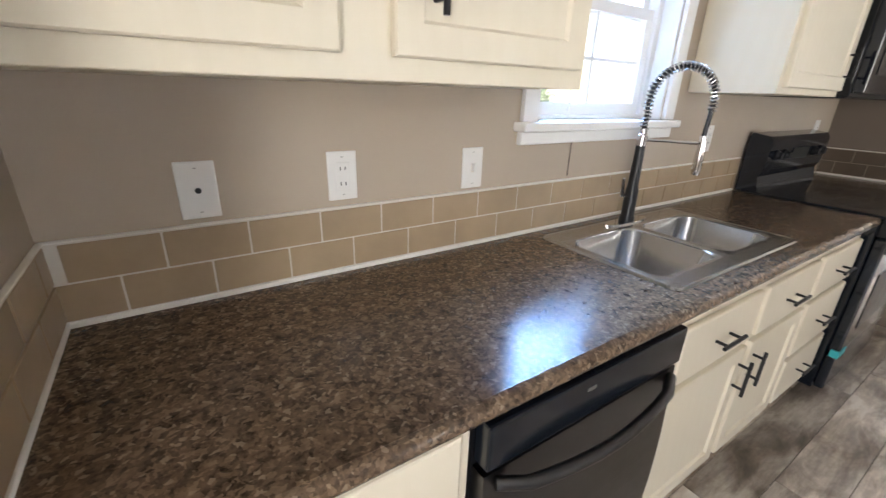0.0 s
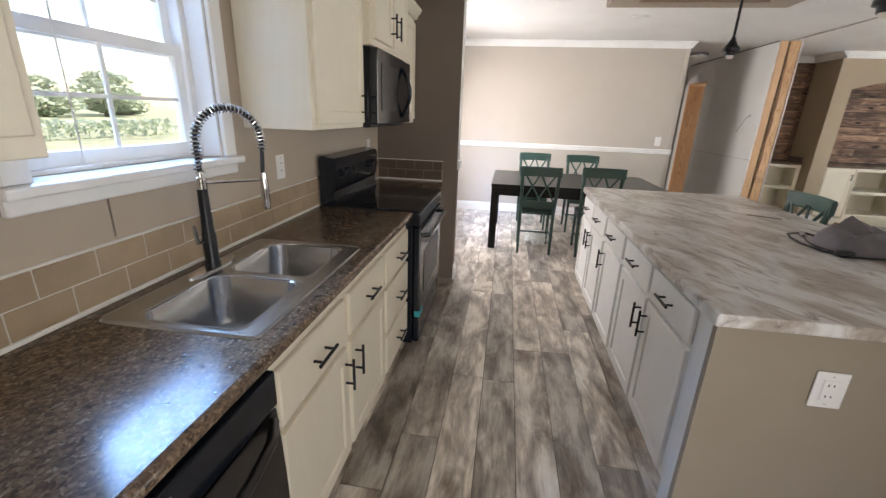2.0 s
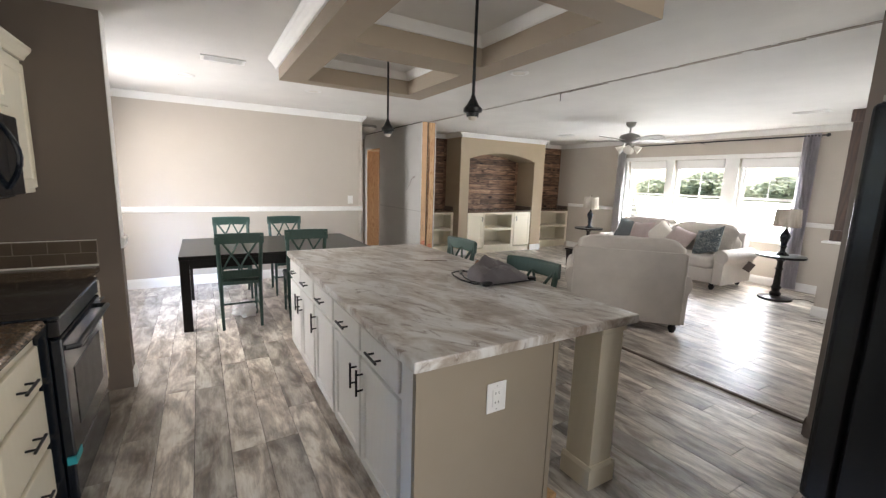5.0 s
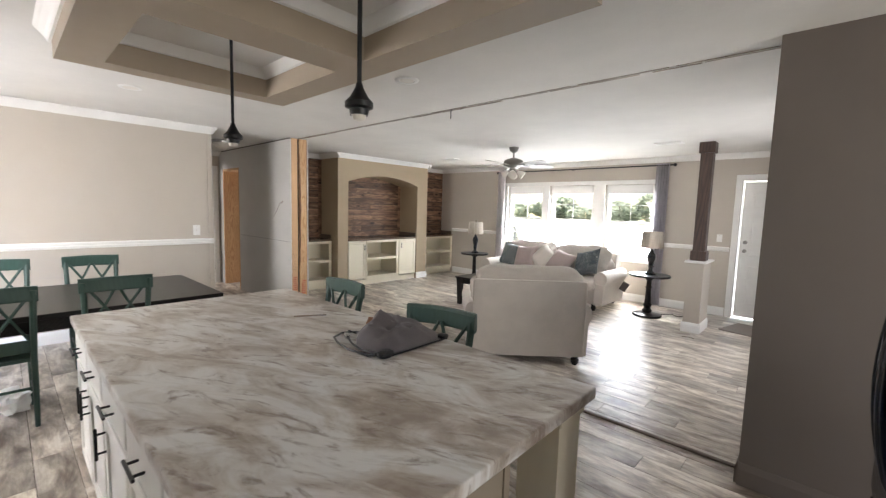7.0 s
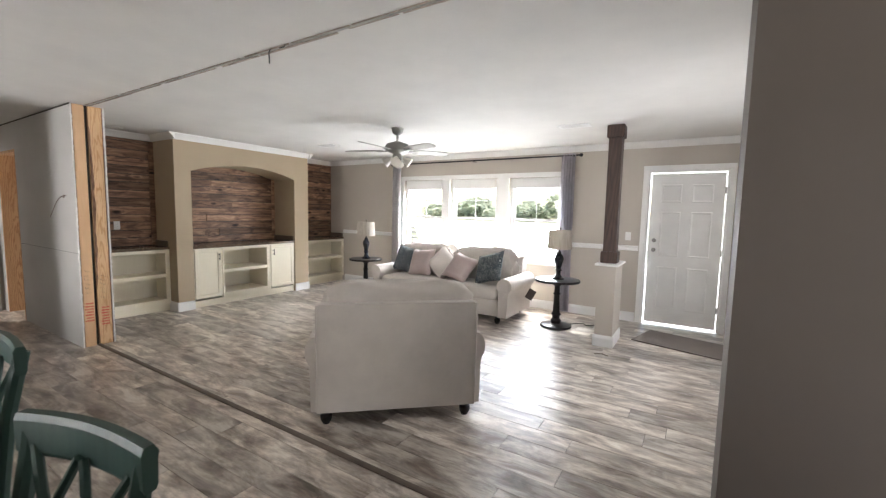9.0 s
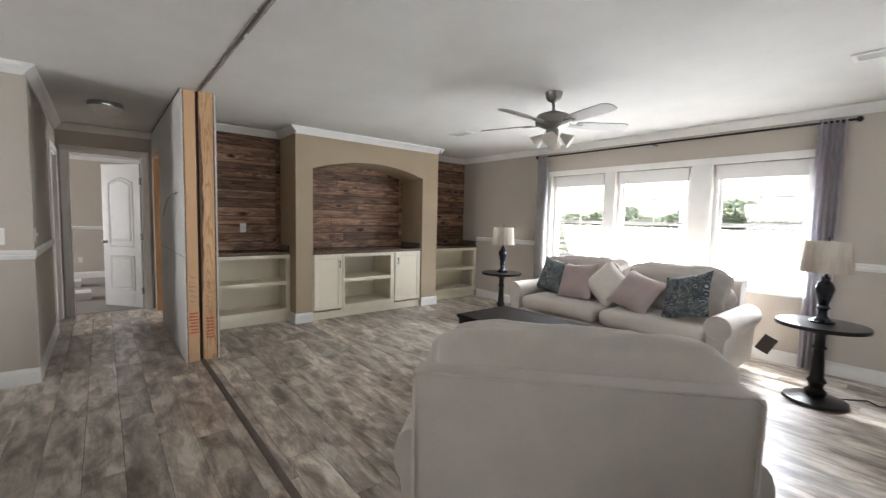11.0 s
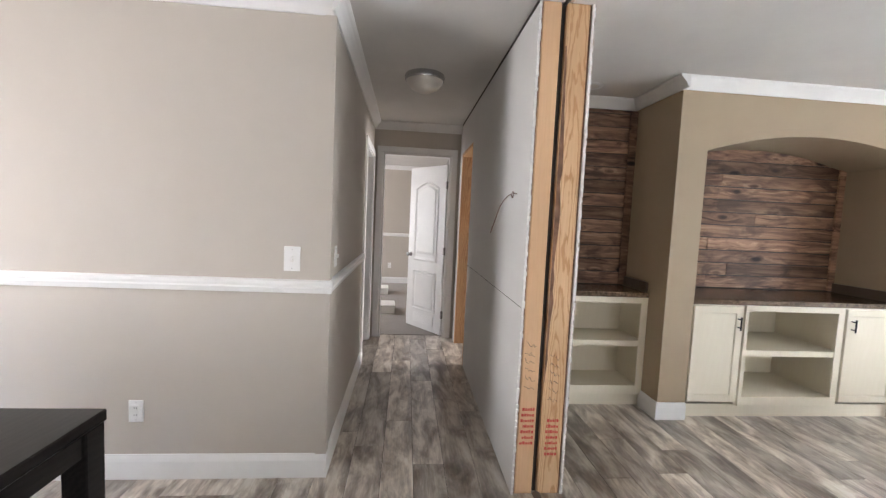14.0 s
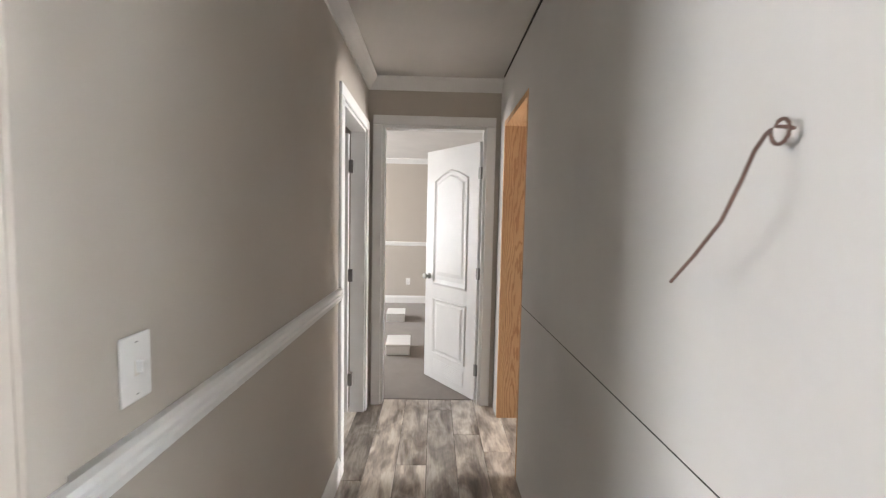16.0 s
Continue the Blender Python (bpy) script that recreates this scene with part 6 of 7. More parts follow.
lk = part("light_kit", lathe(bmesh.new(), [(0.02, -0.40), (0.05, -0.38), (0.055, -0.33), (0.05, -0.31)], seg=20), M_FAN, fan, smooth=True)
for k in range(4):
    m4 = pose(0, 0, -0.36, 0, 0, 90 * k + 30) @ pose(0.07, 0, 0, 0, 125, 0)
    part("glass_shade", turn(lathe(bmesh.new(), [(0.02, 0), (0.026, 0.02), (0.045, 0.06), (0.06, 0.10), (0.062, 0.105)], seg=18), m4), M_FROST, lk, "frosted glass shade", True)


def pendant(x, y, z):
    p = thing("pendant_light", "black bare-socket pendant light on a rod", "pendant light", pose(x, y, 0), "pendant lights")
    part("rod", tube(bmesh.new(), [(0, 0, z + 0.05), (0, 0, CEIL - 0.02)], 0.008, 8), M_BLACK, p)
    part("canopy", lathe(bmesh.new(), [(0.05, CEIL - 0.022), (0.06, CEIL - 0.012), (0.06, CEIL - 0.002)]), M_BLACK, p, smooth=True)
    part("socket", lathe(bmesh.new(), [(0.030, z - 0.03), (0.033, z - 0.01), (0.047, z - 0.005), (0.047, z + 0.012), (0.03, z + 0.03), (0.014, z + 0.06), (0.010, z + 0.075)]), M_BLACK, p, smooth=True)
    part("bulb", lathe(bmesh.new(), [(0.001, z - 0.05), (0.018, z - 0.046), (0.024, z - 0.03)]), M_FROST, p, smooth=True)


pendant(3.18, -1.368, 1.88)
pendant(2.01, -1.339, 1.868)


def can_light(x, y):
    c = thing("recessed_light", "white recessed ceiling light, switched off", "ceiling light", pose(x, y, CEIL), "recessed lights")
    part("trim_ring", lathe(bmesh.new(), [(0.055, -0.003), (0.06, -0.008), (0.085, -0.006), (0.09, -0.0008)], seg=28), M_WHITE, c, smooth=True)
    part("lens", lathe(bmesh.new(), [(0.0545, -0.0065), (0.0545, -0.0045)], seg=24), M_FROST, c)


for x, y in ((5.28, -0.06), (5.24, -1.31), (3.22, -2.63), (7.65, -4.15), (7.65, -7.4), (2.0, -0.1)):
    can_light(x, y)


def vent(x, y, rz):
    v = thing("ceiling_vent", "white louvred ceiling vent", "vent", pose(x, y, CEIL, 0, 0, rz), "ceiling vents")
    bm = bmesh.new()
    for a, b, c, d in ((-0.17, 0.17, -0.085, -0.06), (-0.17, 0.17, 0.06, 0.085), (-0.17, -0.145, -0.06, 0.06), (0.145, 0.17, -0.06, 0.06)):
        box(bm, a, b, c, d, -0.01, -0.0008)
    part("frame", bm, M_WHITE, v)
    part("backing", B(-0.145, 0.145, -0.06, 0.06, -0.002, -0.0008), M_JOINT, v)
    for k in range(6):
        y_ = -0.05 + 0.02 * k
        part("slat", turn(B(-0.145, 0.145, -0.008, 0.008, -0.001, 0.001), pose(0, y_, -0.006, 35, 0, 0)), M_WHITE, v)


vent(4.41, -0.36, 90)
vent(2.45, -6.60, 0)
vent(6.20, -6.43, 0)
hl = thing("hall_light", "flush dome hall light with a brushed ring", "ceiling light", pose(7.70, -2.875, CEIL))
part("ring", lathe(bmesh.new(), [(0.145, -0.045), (0.15, -0.02), (0.145, -0.001)], seg=30), M_STEEL, hl, smooth=True)
part("dome", lathe(bmesh.new(), [(0.001, -0.13), (0.05, -0.125), (0.10, -0.10), (0.135, -0.06), (0.138, -0.045)], seg=30), M_FROST, hl, "frosted glass dome", True)
bm = bmesh.new()
tube(bm, [(3.537, SEAM + 0.01, CEIL + 0.02), (3.54, SEAM + 0.03, CEIL - 0.03), (3.55, SEAM + 0.02, CEIL - 0.09)], 0.004, 6)
solid("loose_cable", bm, M_BLACK, "short black cable hanging from the ceiling seam", "cable", smooth=True)
bm = bmesh.new()
tube(bm, [(3.40, SEAM + 0.01, CEIL + 0.02), (3.39, SEAM + 0.03, CEIL - 0.02), (3.41, SEAM + 0.05, CEIL - 0.03)], 0.003, 6)
solid("loose_cable", bm, M_BLACK, "short black cable hanging from the ceiling seam", "cable", smooth=True)

# wire poking from the hall wallboard
bm = bmesh.new()
pts = [(6.750, Y_HR - 0.004, 1.572), (6.750, Y_HR + 0.012, 1.574)]
pts += [(6.744 + 0.014 * math.cos(a), Y_HR + 0.022 + 0.004 * a / 6.3, 1.566 + 0.017 * math.sin(a)) for a in [0.6 + 6.0 * k / 12 for k in range(13)]]
pts += [(6.742, Y_HR + 0.045, 1.562), (6.722, Y_HR + 0.075, 1.535), (6.708, Y_HR + 0.10, 1.495), (6.722, Y_HR + 0.112, 1.445), (6.765, Y_HR + 0.118, 1.395), (6.81, Y_HR + 0.122, 1.352)]
tube(bm, pts, 0.0028, 6)
solid("loose_wire", bm, M_COPPER, "copper-coloured wire looped out of the wallboard", "wire", smooth=True)

# ---- hall and bedroom ----
hd = thing("door_2", "white arched two-panel interior door standing open", "door", pose(X_HEND + 0.06, -3.245, 0.012, 0, 0, 36), kind="structure")
part("slab", B(0.0, 0.70, -0.018, 0.018, 0, 2.04, bev=0.003), M_WHITE, hd)
for s in (-1, 1):
    for nm, zz in (("upper_panel", [(0.12, 0.86), (0.58, 0.86), (0.58, 1.78), (0.47, 1.83), (0.35, 1.86), (0.23, 1.83), (0.12, 1.78)]), ("lower_panel", [(0.12, 0.24), (0.58, 0.24), (0.58, 0.74), (0.12, 0.74)])):
        cx = sum(p[0] for p in zz) / len(zz)
        cz = sum(p[1] for p in zz) / len(zz)
        bm = bmesh.new()
        rings(bm, [[(x + (cx - x) * f, s * yy, z + (cz - z) * f * 0.6) for x, z in zz] for f, yy in ((0, 0.0185), (0.05, 0.027), (0.13, 0.0195), (0.22, 0.0195), (0.3, 0.027))])
        part(nm, bm, M_WHITE, hd)
part("knob", turn(lathe(bmesh.new(), [(0.027, 0), (0.027, 0.006), (0.011, 0.012), (0.011, 0.03), (0.026, 0.04), (0.024, 0.058), (0, 0.062)], seg=14), pose(0.64, 0.018, 0.93, -90, 0, 0)), M_FAN, hd, smooth=True)
gr = part("vent_grille", B(0.14, 0.56, 0.0185, 0.022, 0.06, 0.19), M_WHITE, hd, "louvred vent at the foot of the door")
for k in range(8):
    part("louvre", B(0.15, 0.55, 0.0222, 0.027, 0.068 + 0.0145 * k, 0.074 + 0.0145 * k), M_WHITE, gr)
for z in (0.25, 1.02, 1.80):
    part("hinge", B(-0.02, 0.006, 0.006, 0.024, z - 0.045, z + 0.045), M_FAN, hd)
bd = thing("door_3", "white interior door opened into the dark bathroom", "door", pose(9.17, Y_HL + 0.11, 0.012, 0, 0, 92), kind="structure")
part("slab", B(0.0, 0.71, -0.018, 0.018, 0, 2.03, bev=0.003), M_WHITE, bd)
for z in (0.25, 1.02, 1.80):
    part("hinge", B(-0.03, 0.0, -0.02, 0.02, z - 0.045, z + 0.045), M_FAN, bd)
for x, y, w, d, h in ((10.66, -2.52, 0.36, 0.25, 0.09), (12.1, -2.36, 0.36, 0.25, 0.09)):
    bx = thing("white_box", "shallow white cardboard box on the bedroom carpet", "box", pose(x, y, 0.005, 0, 0, 3), "white boxes")
    part("tray", B(-w / 2, w / 2, -d / 2, d / 2, 0, h, bev=0.004), M_WHITE, bx)
    part("lid", B(-w / 2 - 0.006, w / 2 + 0.006, -d / 2 - 0.006, d / 2 + 0.006, h + 0.001, h + 0.03, bev=0.004), M_WHITE, bx)

# ---- bag on the island ----
bag = thing("drawstring_bag", "slumped grey cloth drawstring bag on the island", "bag", pose(2.285, -1.775, ZC, 0, 0, -86))
bm = bmesh.new()
n = 56
rows = []
for j, (sc, z) in enumerate(((0.97, 0.002), (1.0, 0.010), (1.0, 0.024), (0.96, 0.042), (0.88, 0.060), (0.78, 0.074), (0.66, 0.085), (0.52, 0.092), (0.36, 0.096), (0.2, 0.098), (0.06, 0.098))):
    row = []
    for i in range(n):
        a = 2 * math.pi * i / n
        c, s_ = math.cos(a), math.sin(a)
        x = 0.20 * math.copysign(abs(c) ** 0.5, c) * sc
        y = 0.125 * math.copysign(abs(s_) ** 0.5, s_) * sc * (1.0 - 0.9 * max(0, x))
        if y > 0:
            y *= 1 + 0.22 * noise.noise(Vector((x * 12, 0.3, 5.2)))
        else:
            y -= 0.02 * x / 0.2
        fold = noise.noise(Vector((x * 8 + 2, y * 10, 3.1))) + 0.55 * noise.noise(Vector((x * 19, y * 26, 7.7))) + 0.25 * noise.noise(Vector((x * 46, y * 52, 1.7)))
        lean = 0.62 + 3.4 * (y + 0.10)
        zz = z * lean * (1 + 0.55 * fold) * (1.12 - 2.0 * max(0, x))
        row.append((x, y, max(zz, 0.001 + 0.0002 * j)))
    rows.append(row)
rings(bm, rows)
part("sack", bm, M_BAG, bag, smooth=True)
part("corner_patch", cushion(bmesh.new(), -0.185, -0.105, 0.016, 0.075, 0.05, 0.03, 0.6, 16, 8, wob=0.2), M_BLACK, bag, "black corner patch", True)
part("corner_patch", cushion(bmesh.new(), 0.190, -0.115, 0.012, 0.05, 0.05, 0.022, 0.6, 16, 8, wob=0.2), M_BLACK, bag, "black corner patch", True)
part("piping", tube(bmesh.new(), [(-0.19, -0.118, 0.006), (-0.06, -0.126, 0.006), (0.08, -0.134, 0.006), (0.195, -0.14, 0.006)], 0.004, 6), M_BLACK, bag, "black cord edge", True)
part("cord", tube(bmesh.new(), [(-0.20, -0.10, 0.012), (-0.235, -0.05, 0.007), (-0.24, 0.08, 0.006), (-0.215, 0.19, 0.006), (-0.18, 0.265, 0.006), (-0.11, 0.295, 0.006), (-0.06, 0.26, 0.008), (-0.06, 0.19, 0.02), (-0.07, 0.12, 0.05)], 0.005, 6), M_BLACK, bag, "black cord", True)
part("cord", tube(bmesh.new(), [(-0.19, -0.09, 0.012), (-0.21, 0.02, 0.007), (-0.18, 0.13, 0.007), (-0.14, 0.21, 0.012), (-0.08, 0.28, 0.014), (-0.07, 0.23, 0.009)], 0.005, 6), M_BLACK, bag, "black cord", True)
part("toggle", turn(lathe(bmesh.new(), [(0.010, 0.0), (0.014, 0.015), (0.012, 0.045), (0.008, 0.052)], seg=12), pose(-0.15, 0.195, 0.013, -85, 0, -25)), M_STEEL, bag, "steel cord toggle", True)
part("brown_tab", turn(B(-0.035, 0.035, -0.014, 0.014, 0, 0.014, bev=0.004), pose(-0.07, 0.13, 0.085, 10, -8, 40)), plain("brown_leather", (0.26, 0.12, 0.06), 0.6), bag, "brown leather tab")

# small clutter
bm = cushion(bmesh.new(), 0, 0, 0.07, 0.26, 0.20, 0.15, 0.8, 26, 14, wob=0.5, seed=2.3)
solid("plastic_bag", bm, M_WHITE, "crumpled white plastic bag on the floor under the table", "bag", pose(5.02, -0.47, 0, 0, 0, 20))
# Plain steel-coloured strip added in place of a clear, twig-like scrap.
solid("twig_like_strip", turn(B(-0.09, 0.09, -0.012, 0.012, 0, 0.003), pose(0, 0, 0.001)), M_STEEL, "short strip standing in for a clear twig-like scrap on the island top", "strip", pose(2.98, -1.70, ZC, 0, 0, 62))
solid("extension_cord", tube(bmesh.new(), [(2.60, -7.35, 0.006), (2.45, -7.5, 0.006), (2.38, -7.42, 0.006), (2.25, -7.55, 0.006), (2.2, -7.8, 0.006), (2.22, Y_S + 0.03, 0.006)], 0.005, 6), M_BLACK, "black extension cord trailing over the floor beside the lamp", "cord", smooth=True)
solid("floor_scrap", tube(bmesh.new(), [(2.05, -6.32, 0.005), (1.98, -6.36, 0.006), (1.92, -6.33, 0.005)], 0.004, 5), M_BARK, "small brown scrap on the plank floor", "scrap")


# ---- outdoors ----
def leafy(name, label, m, h, r, seed, n=900):
    """A tapered trunk with limbs and a crown of many small leaf clumps."""
    rr = random.Random(seed)
    t = thing(name, label, "tree", m, "far trees")
    bm = bmesh.new()
    tube(bm, [(0, 0, 0), (0.05 * h * 0.1, 0, h * 0.3), (0.1, 0.05, h * 0.6), (0.1, 0, h * 0.85)], [0.035 * h, 0.026 * h, 0.015 * h, 0.004 * h], 7)
    for k in range(6):
        a, z = rr.uniform(0, 6.28), h * rr.uniform(0.3, 0.6)
        tube(bm, [(0.05, 0, z), (0.35 * r * math.cos(a), 0.35 * r * math.sin(a), z + 0.12 * h), (0.7 * r * math.cos(a), 0.7 * r * math.sin(a), z + 0.2 * h)], [0.014 * h, 0.009 * h, 0.003 * h], 5)
    part("trunk", bm, M_BARK, t)
    verts, faces = [], []
    for k in range(n):
        a, u = rr.uniform(0, 6.28), rr.uniform(-1, 1)
        q = r * (0.45 + 0.55 * rr.random() ** 0.5) * (0.8 + 0.35 * noise.noise(Vector((math.cos(a) * 1.6 + seed, math.sin(a) * 1.6, u * 1.8))))
        c = Vector((q * math.cos(a) * (1 - u * u) ** 0.5, q * math.sin(a) * (1 - u * u) ** 0.5, h * 0.64 + u * h * 0.34))
        s = rr.uniform(0.06, 0.13) * r
        e1 = Vector((rr.gauss(0, 1), rr.gauss(0, 1), rr.gauss(0, 1))).normalized() * s
        e2 = Vector((rr.gauss(0, 1), rr.gauss(0, 1), rr.gauss(0, 1))).normalized() * s
        i = len(verts)
        verts += [c - e1, c + e2, c + e1, c - e2]
        faces.append((i, i + 1, i + 2, i + 3))
    me = bpy.data.meshes.new("crown")
    me.from_pydata([tuple(v) for v in verts], [], faces)
    me.materials.append(M_LEAF)
    ob = new("crown", me)
    ob.parent = t
    return t


GZ = -0.8
t1 = leafy("tree", "broad green tree beyond the lawn", pose(8, -116, GZ), 8.5, 4.2, 3)
t2 = leafy("tree", "broad green tree behind the house", pose(7, 62, GZ), 7.5, 3.8, 8)
rt = random.Random(5)
for k in range(34):
    o = copy_thing((t1, t2)[k % 2], pose(-75 + 4.6 * k + rt.uniform(-3, 3), -122 + rt.uniform(-14, 8), GZ - rt.uniform(1.2, 2.6), 0, 0, rt.uniform(0, 360)))
    q = rt.uniform(0.6, 1.15)
    o.scale = (q * 0.6 + 1.1, q * 0.6 + 1.1, q)
for k in range(16):
    copy_thing((t1, t2)[k % 2], pose(-10 + 5.5 * k + rt.uniform(-2, 2), 66 + rt.uniform(-4, 12), GZ - rt.uniform(0.6, 1.6), 0, 0, rt.uniform(0, 360))).scale = (1.4, 1.4, rt.uniform(0.6, 1.0))


def hedge(label, x0, x1, y, h, seed):
    rr = random.Random(seed)
    verts, faces = [], []
    for k in range(1600):
        c = Vector((rr.uniform(x0, x1), y + rr.gauss(0, 0.5), GZ + h * rr.random() ** 0.6 * (0.75 + 0.3 * noise.noise(Vector((k * 0.0, rr.uniform(0, 1), 0))))))
        s = 0.16
        e1 = Vector((rr.gauss(0, 1), rr.gauss(0, 1), rr.gauss(0, 1))).normalized() * s
        e2 = Vector((rr.gauss(0, 1), rr.gauss(0, 1), rr.gauss(0, 1))).normalized() * s
        i = len(verts)
        verts += [c - e1, c + e2, c + e1, c - e2]
        faces.append((i, i + 1, i + 2, i + 3))
    me = bpy.data.meshes.new("hedge")
    me.from_pydata([tuple(v) for v in verts], [], faces)
    me.materials.append(M_LEAF)
    tagged(new("hedge", me), label, "hedge", kind="stuff")


hedge("low green hedge behind the house", 0, 30, 26, 1.5, 2)
solid("drive", B(-40, 60, -22, -13.5, GZ, GZ + 0.02), M_DRIVE, "pale gravel drive in front of the house", "road", kind="structure")
solid("yard", B(-30, 40, 4.0, 19, GZ, GZ + 0.02), M_DRIVE, "pale gravel yard behind the house", "ground", kind="structure")

# rail fence along the drive
fe = thing("fence", "weathered wooden rail fence beyond the drive", "fence", pose(-10, -24.5, GZ))
post_me = None
for k in range(15):
    if post_me is None:
        p = part("post", B(-0.06, 0.06, -0.06, 0.06, 0, 1.25, bev=0.01), M_RAIL, fe)
        post_me = p.data
    else:
        p = new("post", post_me)
        p.parent = fe
    p.matrix_local = pose(2.2 * k, 0, 0)
for z in (0.45, 0.8, 1.1):
    part("rail", B(0, 30.8, -0.02, 0.02, z, z + 0.1), M_RAIL, fe)

# a far mobile home across the drive
ho = thing("house", "pale mobile home across the drive", "house", pose(-22, -78, GZ))
part("wall", B(0, 14, -4, 0, 0, 2.9), M_SIDING, ho)
part("roof", slab(bmesh.new(), [(-0.3, -4.3), (14.3, -4.3), (14.3, 0.3), (-0.3, 0.3)], 2.9, 3.15), M_ROOF, ho)
for x in (1.5, 4.5, 9.0, 12.0):
    wdw = part("window", B(x, x + 1.0, 0.0, 0.03, 1.1, 2.2), M_BLKGLOSS, ho)
    bm = bmesh.new()
    box(bm, x - 0.08, x + 1.08, 0.03, 0.05, 1.02, 1.1)
    part("sill", bm, M_WHITE, wdw)
part("door", B(7.0, 7.95, 0.0, 0.04, 0.3, 2.4), M_WHITE, ho)

# Unseen slab, added to throw sunlight at the door gap and windows.
solid("bounce_slab", B(-1.0, 8.4, -10.6, Y_S - 0.16, -0.22, -0.1, bev=0.01), plain("pale_concrete", (0.40, 0.385, 0.36), 0.9, vary=0.12, scale=2, grain=60, relief=0.3), "pale concrete slab added outside the front door to bounce sunlight", "porch", kind="structure")
# porch posts in front of the living room window
for x in (4.91, 6.24):
    po = thing("porch_post", "grey painted wooden porch post", "post", pose(x, -10.3, GZ), "porch posts")
    part("post", B(-0.06, 0.06, -0.06, 0.06, 0, 3.6, bev=0.008), M_SIDING, po)
    part("base_plate", B(-0.09, 0.09, -0.09, 0.09, 0, 0.12, bev=0.008), M_SIDING, po)

# ---- backsplash tiles ----
TL, TH, TG = 0.155, 0.0735, 0.004
tile_me = {}


def tile_run(name, label, m, length, x_off=0.0275, mat=M_TILE, bed=M_GROUT):
    """Two courses of brick-bond tiles: local x along the wall, facing -y."""
    f = thing(name, label, "backsplash", m, kind="structure")
    part("grout_bed", B(0, length, -0.006, -0.0005, ZC + 0.001, ZC + 2 * (TH + TG) + 0.0145), bed, f)
    for z, h in ((ZC + 0.0006, 0.011), (ZC + 0.0145 + 2 * (TH + TG), 0.004)):
        part("caulk_bead", B(0.001, length - 0.001, -0.0125, -0.0004, z, z + h, bev=0.0015), M_CAULK, f, "white caulk bead")
    for r in range(2):
        x = -(TL + TG) * (0.5 * ((r + 1) % 2)) + x_off
        while x < length:
            a, b = max(x, 0.003), min(x + TL, length - 0.003)
            if b - a > 0.015:
                key = (round(b - a, 3), mat.name)
                if key not in tile_me:
                    proto = finish("tile", B(0, b - a, -0.010, -0.0055, 0, TH, bev=0.0015), mat)
                    tile_me[key] = proto.data
                    bpy.data.objects.remove(proto)
                ob = new("tile", tile_me[key])
                ob.parent = f
                ob.matrix_local = pose(a, 0, ZC + 0.0145 + r * (TH + TG))
            x += TL + TG
    return f


tile_run("wall_tiles_north", "tan glazed brick-bond backsplash tiles with pale grout", pose(-0.234, Y_N, 0), 2.68)
tile_run("wall_tiles_range", "tan glazed brick-bond backsplash tiles beyond the range", pose(3.25, Y_N, 0), 0.40)
tile_run("wall_tiles_west", "tan glazed brick-bond backsplash tiles on the stub wall", pose(-0.235, 0.475, 0, 0, 0, 90), 0.565)
# East run: tile and grout colours darkened in place of shade.
tile_run("wall_tiles_east", "glazed brick-bond backsplash tiles on the brown wall, darkened for shade", pose(3.66, Y_N - 0.012, 0, 0, 0, -90), 0.56, 0.0, M_TILE2, M_GROUT_SHADED)

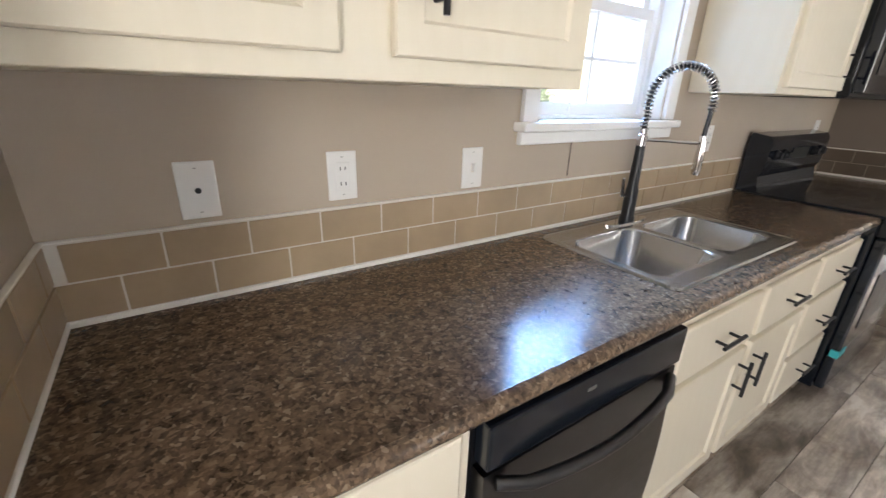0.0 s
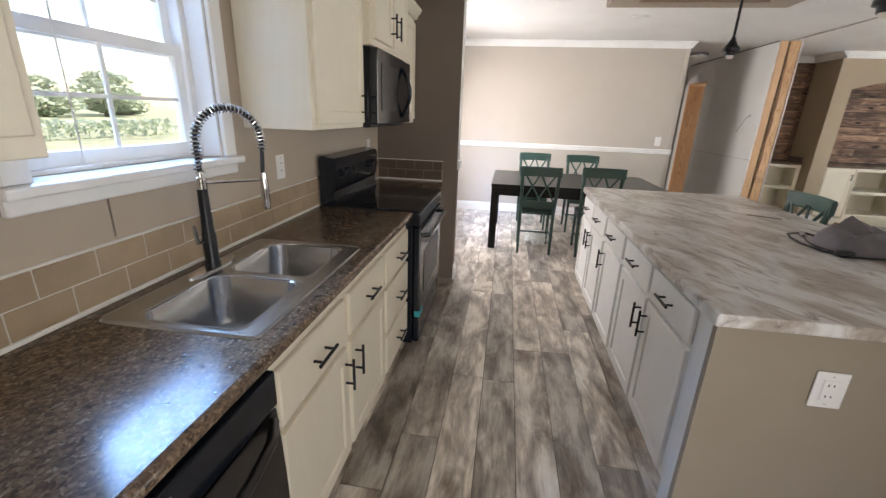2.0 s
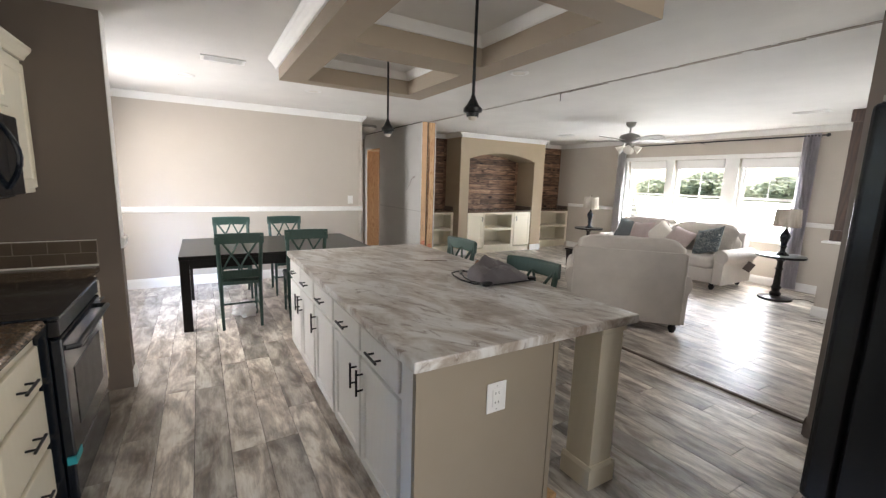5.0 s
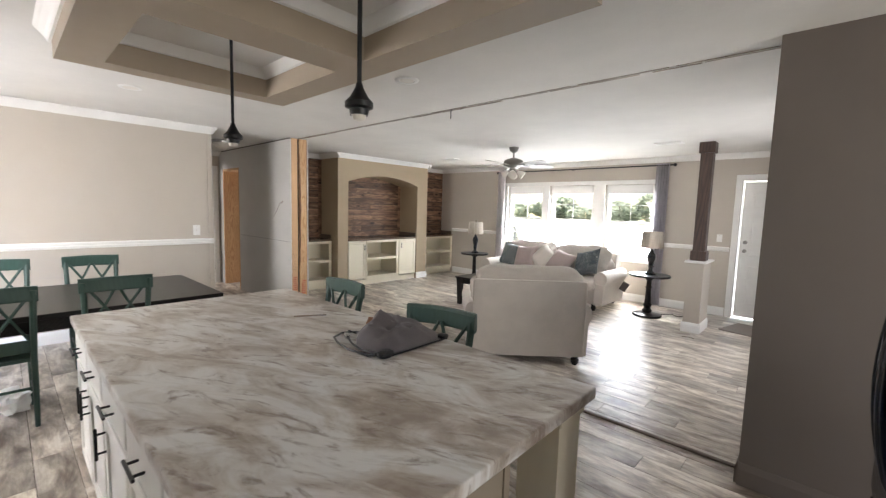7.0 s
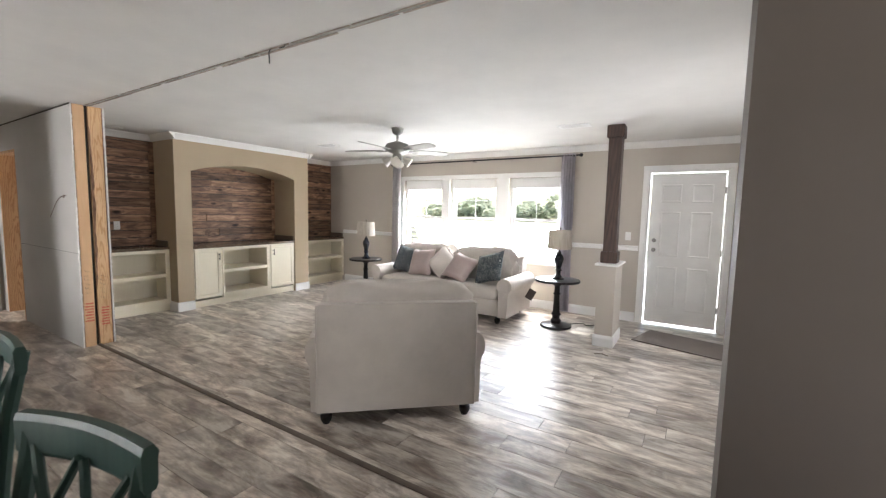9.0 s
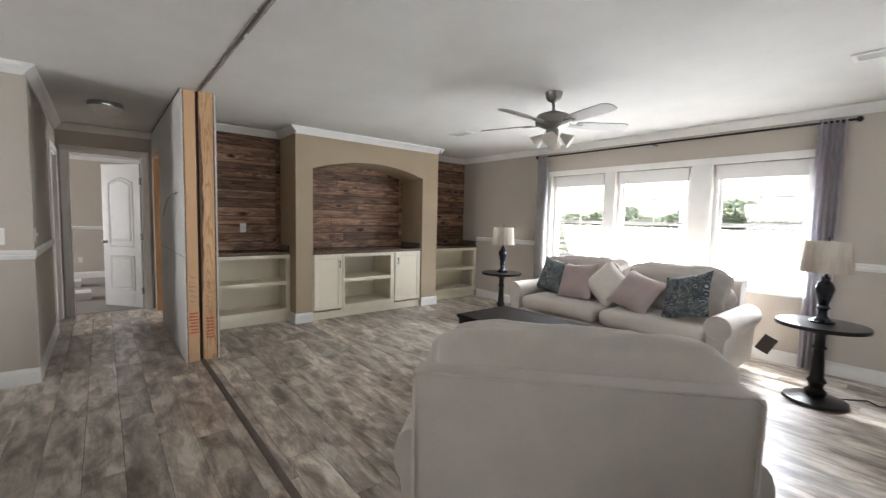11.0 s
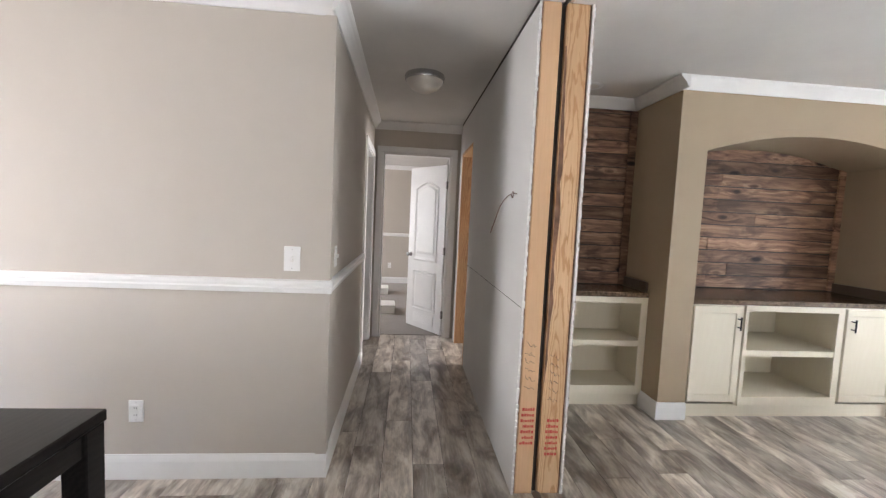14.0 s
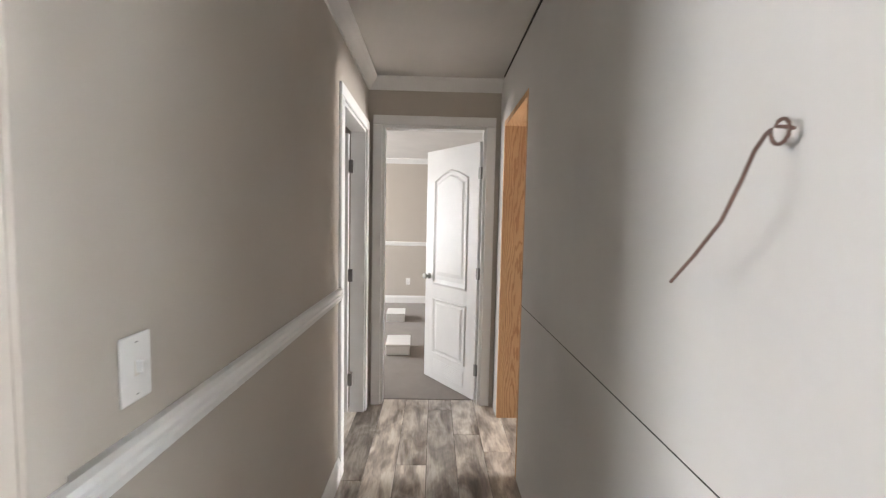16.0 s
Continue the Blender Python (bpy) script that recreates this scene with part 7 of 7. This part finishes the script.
# ---- board cladding of the alcoves ----
board_me = finish("board", B(-0.5, 0.5, -0.5, 0.5, -0.5, 0.5), M_BOARD).data
bpy.data.objects.remove(bpy.data.objects["board"])
wb = bpy.data.objects["wall_alcove_back"]
rb = random.Random(12)
BH = 0.111
for y0, y1, z0 in ((-4.684, -3.656, 0.92), (-6.66, -4.905, 0.92), (Y_S + 0.001, -6.956, 0.92)):
    z = z0
    r = 0
    while z < CEIL - 0.09:
        h = min(BH, CEIL - 0.088 - z)
        cut = rb.uniform(0.25, 0.75) if (y1 - y0) > 1.4 and rb.random() < 0.3 else None
        segs = [(y0, y1)] if cut is None else [(y0, y0 + (y1 - y0) * cut - 0.001), (y0 + (y1 - y0) * cut + 0.001, y1)]
        for a, b in segs:
            d = rb.uniform(0.012, 0.020)
            ob = new("board", board_me)
            ob.parent = wb
            ob.matrix_local = Matrix.LocRotScale((X_BACK - d / 2 - 0.0005, (a + b) / 2, z + h / 2), None, (d, b - a - 0.003, h - 0.009))
        z += BH
        r += 1
# upright boards in the corners
for ya, yb in ((-4.683, -4.62), (-3.72, -3.657), (-6.658, -6.60)):
    ob = new("board", board_me)
    ob.parent = wb
    ob.matrix_local = Matrix.LocRotScale((X_BACK - 0.030, (ya + yb) / 2, 1.655), None, (0.016, yb - ya, 1.46))

# ---- floor planks ----
PW, PL = 0.178, 1.22
plank_me = finish("plank", B(-0.5, 0.5, -0.5, 0.5, -0.5, 0.5), M_FLOOR).data
bpy.data.objects.remove(bpy.data.objects["plank"])
fl = bpy.data.objects["floor"]
rp = random.Random(21)
rest = bmesh.new()
count = 0
row = 0
y = Y_N
while y > Y_S + 0.01:
    y2 = max(y - PW, Y_S)
    x = X_W - rp.uniform(0, PL)
    while x < 9.42:
        a, b = max(x, X_W), min(x + PL, 9.42)
        x += PL
        if b - a < 0.03:
            continue
        cx, cy = (a + b) / 2, (y + y2) / 2
        near = (-0.3 < cx < 4.2 and -0.8 < cy < 0.6) or (0.6 < cx < 7.3 and -5.6 < cy < -1.9) or (6.6 < cx and -3.5 < cy < -2.3) or (3.6 < cx < 6.8 and cy > -2)
        if near and count < 300:
            ob = new("plank", plank_me)
            ob.parent = fl
            ob.matrix_local = Matrix.LocRotScale((cx, cy, -0.003), None, (b - a - 0.003, y - y2 - 0.003, 0.006))
            count += 1
        else:
            box(rest, a + 0.001, b - 0.001, y2 + 0.001, y - 0.001, -0.006, 0.0)
    y = y2
    row += 1
M_FLOOR2 = M_FLOOR.copy()
M_FLOOR2.name = "weathered_plank_joined"
nt = M_FLOOR2.node_tree
gi = nt.nodes.new("ShaderNodeNewGeometry")
for lk_ in list(nt.links):
    if lk_.from_node.bl_idname == "ShaderNodeObjectInfo":
        dst = lk_.to_socket
        nt.links.remove(lk_)
        nt.links.new(gi.outputs["Random Per Island"], dst)
ob = finish("planks", rest, M_FLOOR2)
ob.parent = fl
ob["kind"] = "stuff"
